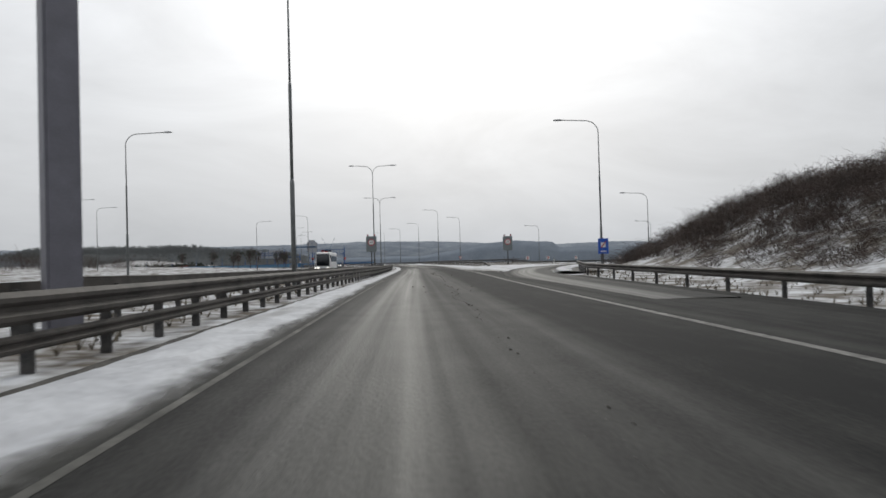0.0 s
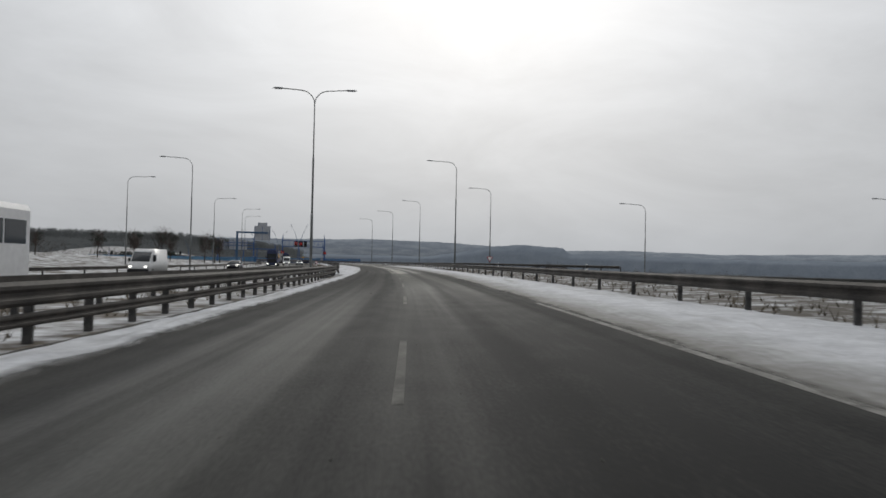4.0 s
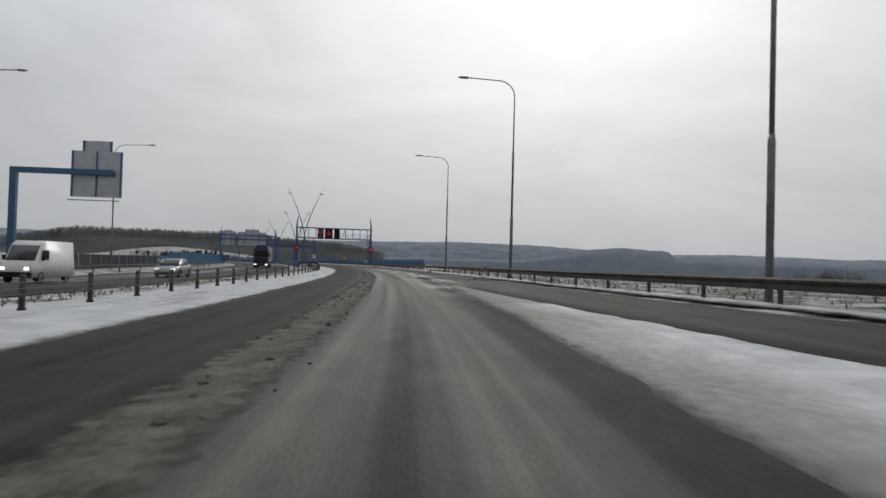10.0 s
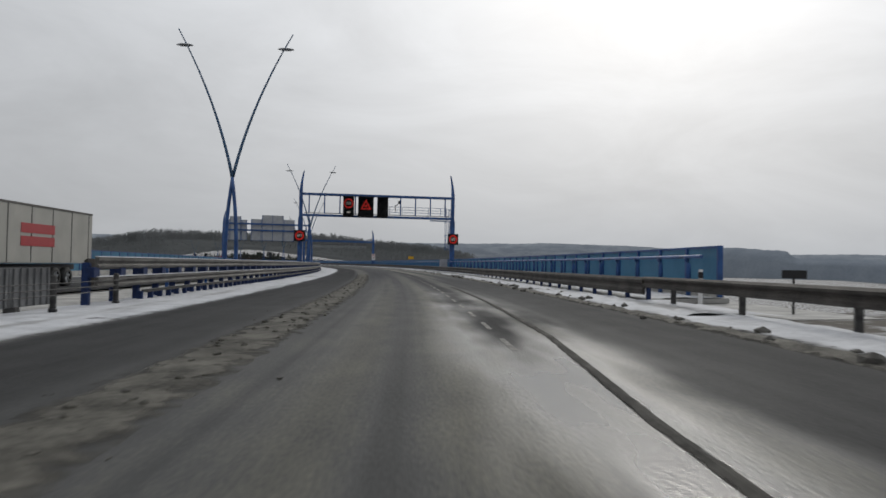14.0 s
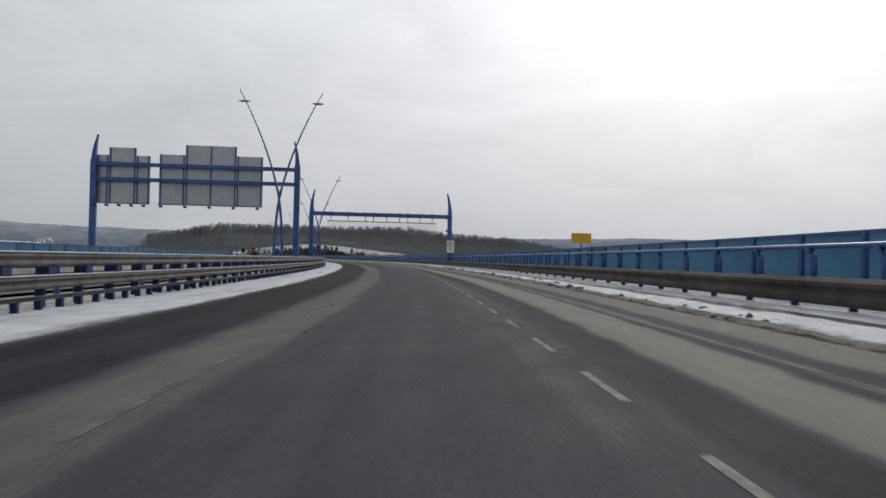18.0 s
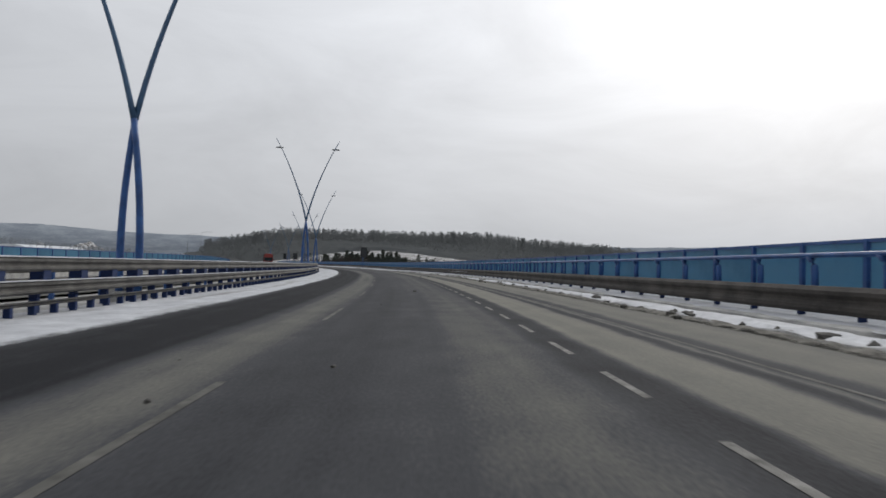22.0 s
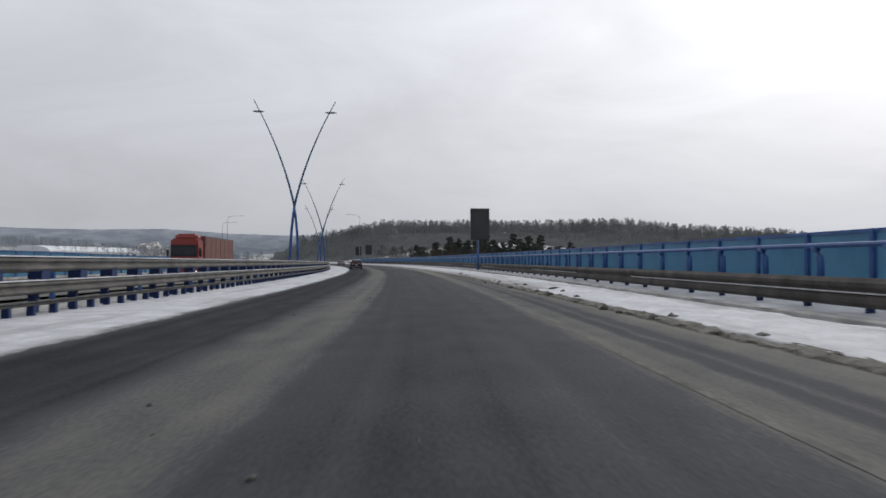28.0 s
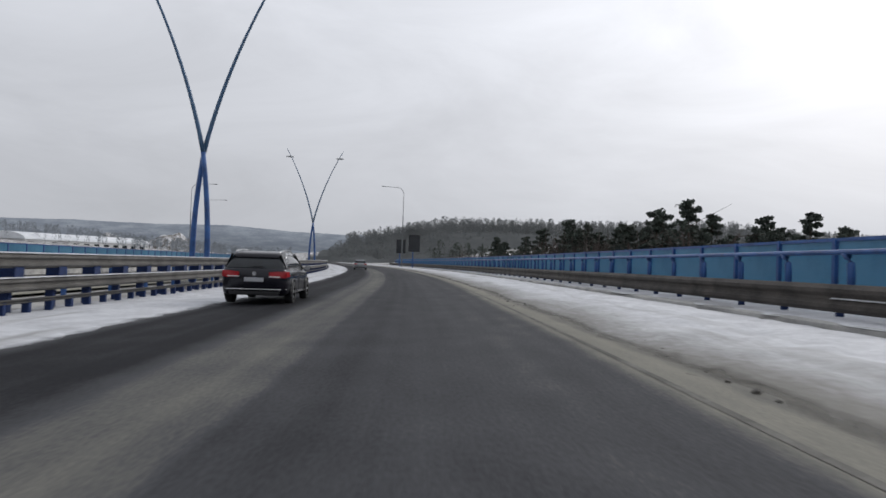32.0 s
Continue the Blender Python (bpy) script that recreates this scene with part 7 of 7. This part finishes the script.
def snow_hall(m, length, width, eaves, ridge_z, label):
    r = root("hall", m, label, "building")
    put("wall", box(width, length, eaves + 2, M_VAN, (0, 0, -2), 0.05, "wall"), r)
    n, v, f = 10, [], []
    for y in (-length / 2 - 0.6, length / 2 + 0.6):
        for k in range(n + 1):
            a = math.pi * k / n
            v.append((-(width / 2 + 0.6) * math.cos(a), y, eaves + (ridge_z - eaves) * math.sin(a)))
    f = [(k, k + 1, n + 2 + k, n + 1 + k) for k in range(n)] + [tuple(range(n + 1)), tuple(range(2 * n + 1, n, -1))]
    put("roof", mesh_of("roof", v, f, M_ROOFSNOW, smooth=False), r, None, "snow-covered vaulted roof")
    for k in range(int(length / 6)):
        for sg in (-1, 1):
            put("window", box(0.08, 3.2, 1.4, M_GLASS, (sg * (width / 2 + 0.02), -length / 2 + 3 + k * 6, eaves - 2.4), 0.0, "window"), r)
    return r


snow_hall(pose(-434, 962, 1.0, 0, 0, 14), 74, 24, 5.0, 8.2, "long pale hall with a snow-covered vaulted roof")


def mound(x, y, z, rad, h, seed):
    v, f, n, rows = [], [], 40, 12
    for j in range(rows + 1):
        t = j / rows
        for k in range(n):
            a = 2 * math.pi * k / n
            q = rad * t * (1 + 0.18 * noise.noise((math.cos(a) * 1.5, math.sin(a) * 1.5, seed)))
            px, py = q * math.cos(a), q * math.sin(a)
            v.append((px, py, h * (1 - t * t) * (1 + 0.3 * noise.noise((px * 0.12, py * 0.12, seed))) + 0.8 * noise.noise((px * 0.5, py * 0.5, seed)) - 1.5 * t))
    f = [(j * n + k, j * n + (k + 1) % n, (j + 1) * n + (k + 1) % n, (j + 1) * n + k) for j in range(rows) for k in range(n)]
    ob = put("mound", mesh_of("mound", v, f, M_GROUND), None, pose(x, y, z))
    tagged(ob, "mound of earth streaked with snow beyond the bridge", "mound", "spoil mounds")


mound(-492, 1063, 1.0, 24, 13, 3)
mound(-505, 1030, 1.0, 20, 11.5, 8)

# ---------------- small things: grass tufts, slush clods


def tufts():
    rng = np.random.default_rng(12)
    v, f = [], []
    for _ in range(7000):
        s = -30 + rng.random() * 405
        if rng.random() < 0.45:
            u = float(RAIL_L(min(s, 181))) - 0.4 - rng.random() * 5 if s < 190 else float(CABLE(s)) - 2.0 - rng.random() * 3.5
        else:
            e = float(RAIL_R0(s)) + 0.3 if s < 62 else (max(float(RAIL_R1(min(s, 214))), 0) + 0.4 if s < 230 else float(RAIL_R2(s)) + 0.5)
            u = e + rng.random() ** 1.5 * 12
            if 58 < s < 112 and u < 26:
                continue
        x, y, z = places(s, u, -0.08)
        for _ in range(4):
            a, h = rng.random() * 6.28, 0.10 + 0.22 * rng.random()
            dx, dy = math.cos(a), math.sin(a)
            i = len(v)
            v += [(x - dy * 0.02, y + dx * 0.02, z), (x + dy * 0.02, y - dx * 0.02, z), (x + dx * h * 0.7, y + dy * h * 0.7, z + h)]
            f.append((i, i + 1, i + 2))
    tagged(put("grass_tufts", mesh_of("grass_tufts", v, f, M_GRASS)), "dry brown grass tufts poking through snow", "grass", kind="stuff")


tufts()


def clods(name, label, mat, crumbs):
    """Lumps of frozen slush along the shoulder, or crumbs on the slush between the lanes."""
    rng = np.random.default_rng(23)
    bm = bmesh.new()
    bmesh.ops.create_icosphere(bm, subdivisions=1, radius=1)
    base = [tuple(q.co) for q in bm.verts]
    fs = [tuple(q.index for q in g.verts) for g in bm.faces]
    bm.free()
    spots = [(190.2, -3.86, 0.09), (191.2, -3.67, 0.08), (188.9, -4.0, 0.09), (75.3, 0.86, 0.05), (65, 0.3, 0.07), (60.8, 0.5, 0.10), (599.1, 0.3, 0.07), (464.6, 0.08, 0.07), (204.8, 2.6, 0.045), (761.5, 4.4, 0.14), (768, 5.2, 0.12), (789.7, 3.75, 0.07), (637.4, 2.9, 0.09), (637.8, 3.75, 0.10)]
    if crumbs:
        spots = []
        for _ in range(1800):
            s = 258 + rng.random() * 172
            spots.append((s, float(EDGE_L(s)) + np.interp(s, [258, 292, 343, 390, 450], [3.5, 3.6, 3.75, 3.6, 3.4]) + rng.normal() * 0.24, 0.008 + 0.05 * rng.random() ** 3))
    for _ in range(0 if crumbs else 1900):
        s = 300 + rng.random() * 630
        spots.append((s, float(EDGE_R(s)) + 0.1 + rng.normal() * 0.3, 0.014 + (0.11 if s < 770 else 0.03) * rng.random() ** 4))
    for _ in range(0 if crumbs else 420):
        s = -10 + rng.random() * 85
        spots.append((s, float(np.interp(s, [0, 45, 75], [1.2, 1.0, 0.5])) + 0.10 * math.sin(s * 0.5) + rng.normal() * 0.11, 0.006 + 0.03 * rng.random() ** 4))
    for _ in range(0 if crumbs else 340):
        s = 340 + rng.random() * 360
        spots.append((s, float(EDGE_R(s)) + 0.15 + rng.normal() * 0.16, 0.05 + 0.13 * rng.random() ** 2.2))
    for _ in range(0 if crumbs else 60):
        s = 186 + rng.random() * 34
        spots.append((s, float(LANE(s)) - 0.22 + rng.normal() * 0.12, 0.010 + 0.03 * rng.random() ** 3))
    for _ in range(0 if crumbs else 500):
        s = 20 + rng.random() * 760
        spots.append((s, float(LANE(s)) + rng.normal() * 0.9, 0.01 + 0.028 * rng.random() ** 3))
    v, f = [], []
    for s, u, r in spots:
        x, y, z = places(s, u)
        o = len(v)
        k = rng.random((len(base), 1)) * 0.6 + 0.6
        q = np.asarray(base) * k * r * np.array([1.2, 1.2, 0.8])
        v += [(x + a, y + b, z + c + r * 0.3) for a, b, c in q]
        f += [tuple(o + i for i in t) for t in fs]
    tagged(put(name, mesh_of(name, v, f, mat)), label, "slush", kind="stuff")


clods("slush_clods", "scattered dark lumps of frozen slush", M_CLOD, False)
clods("slush_crumbs", "brown-grey crumbs on the slush between the lanes", M_DIRTY, True)
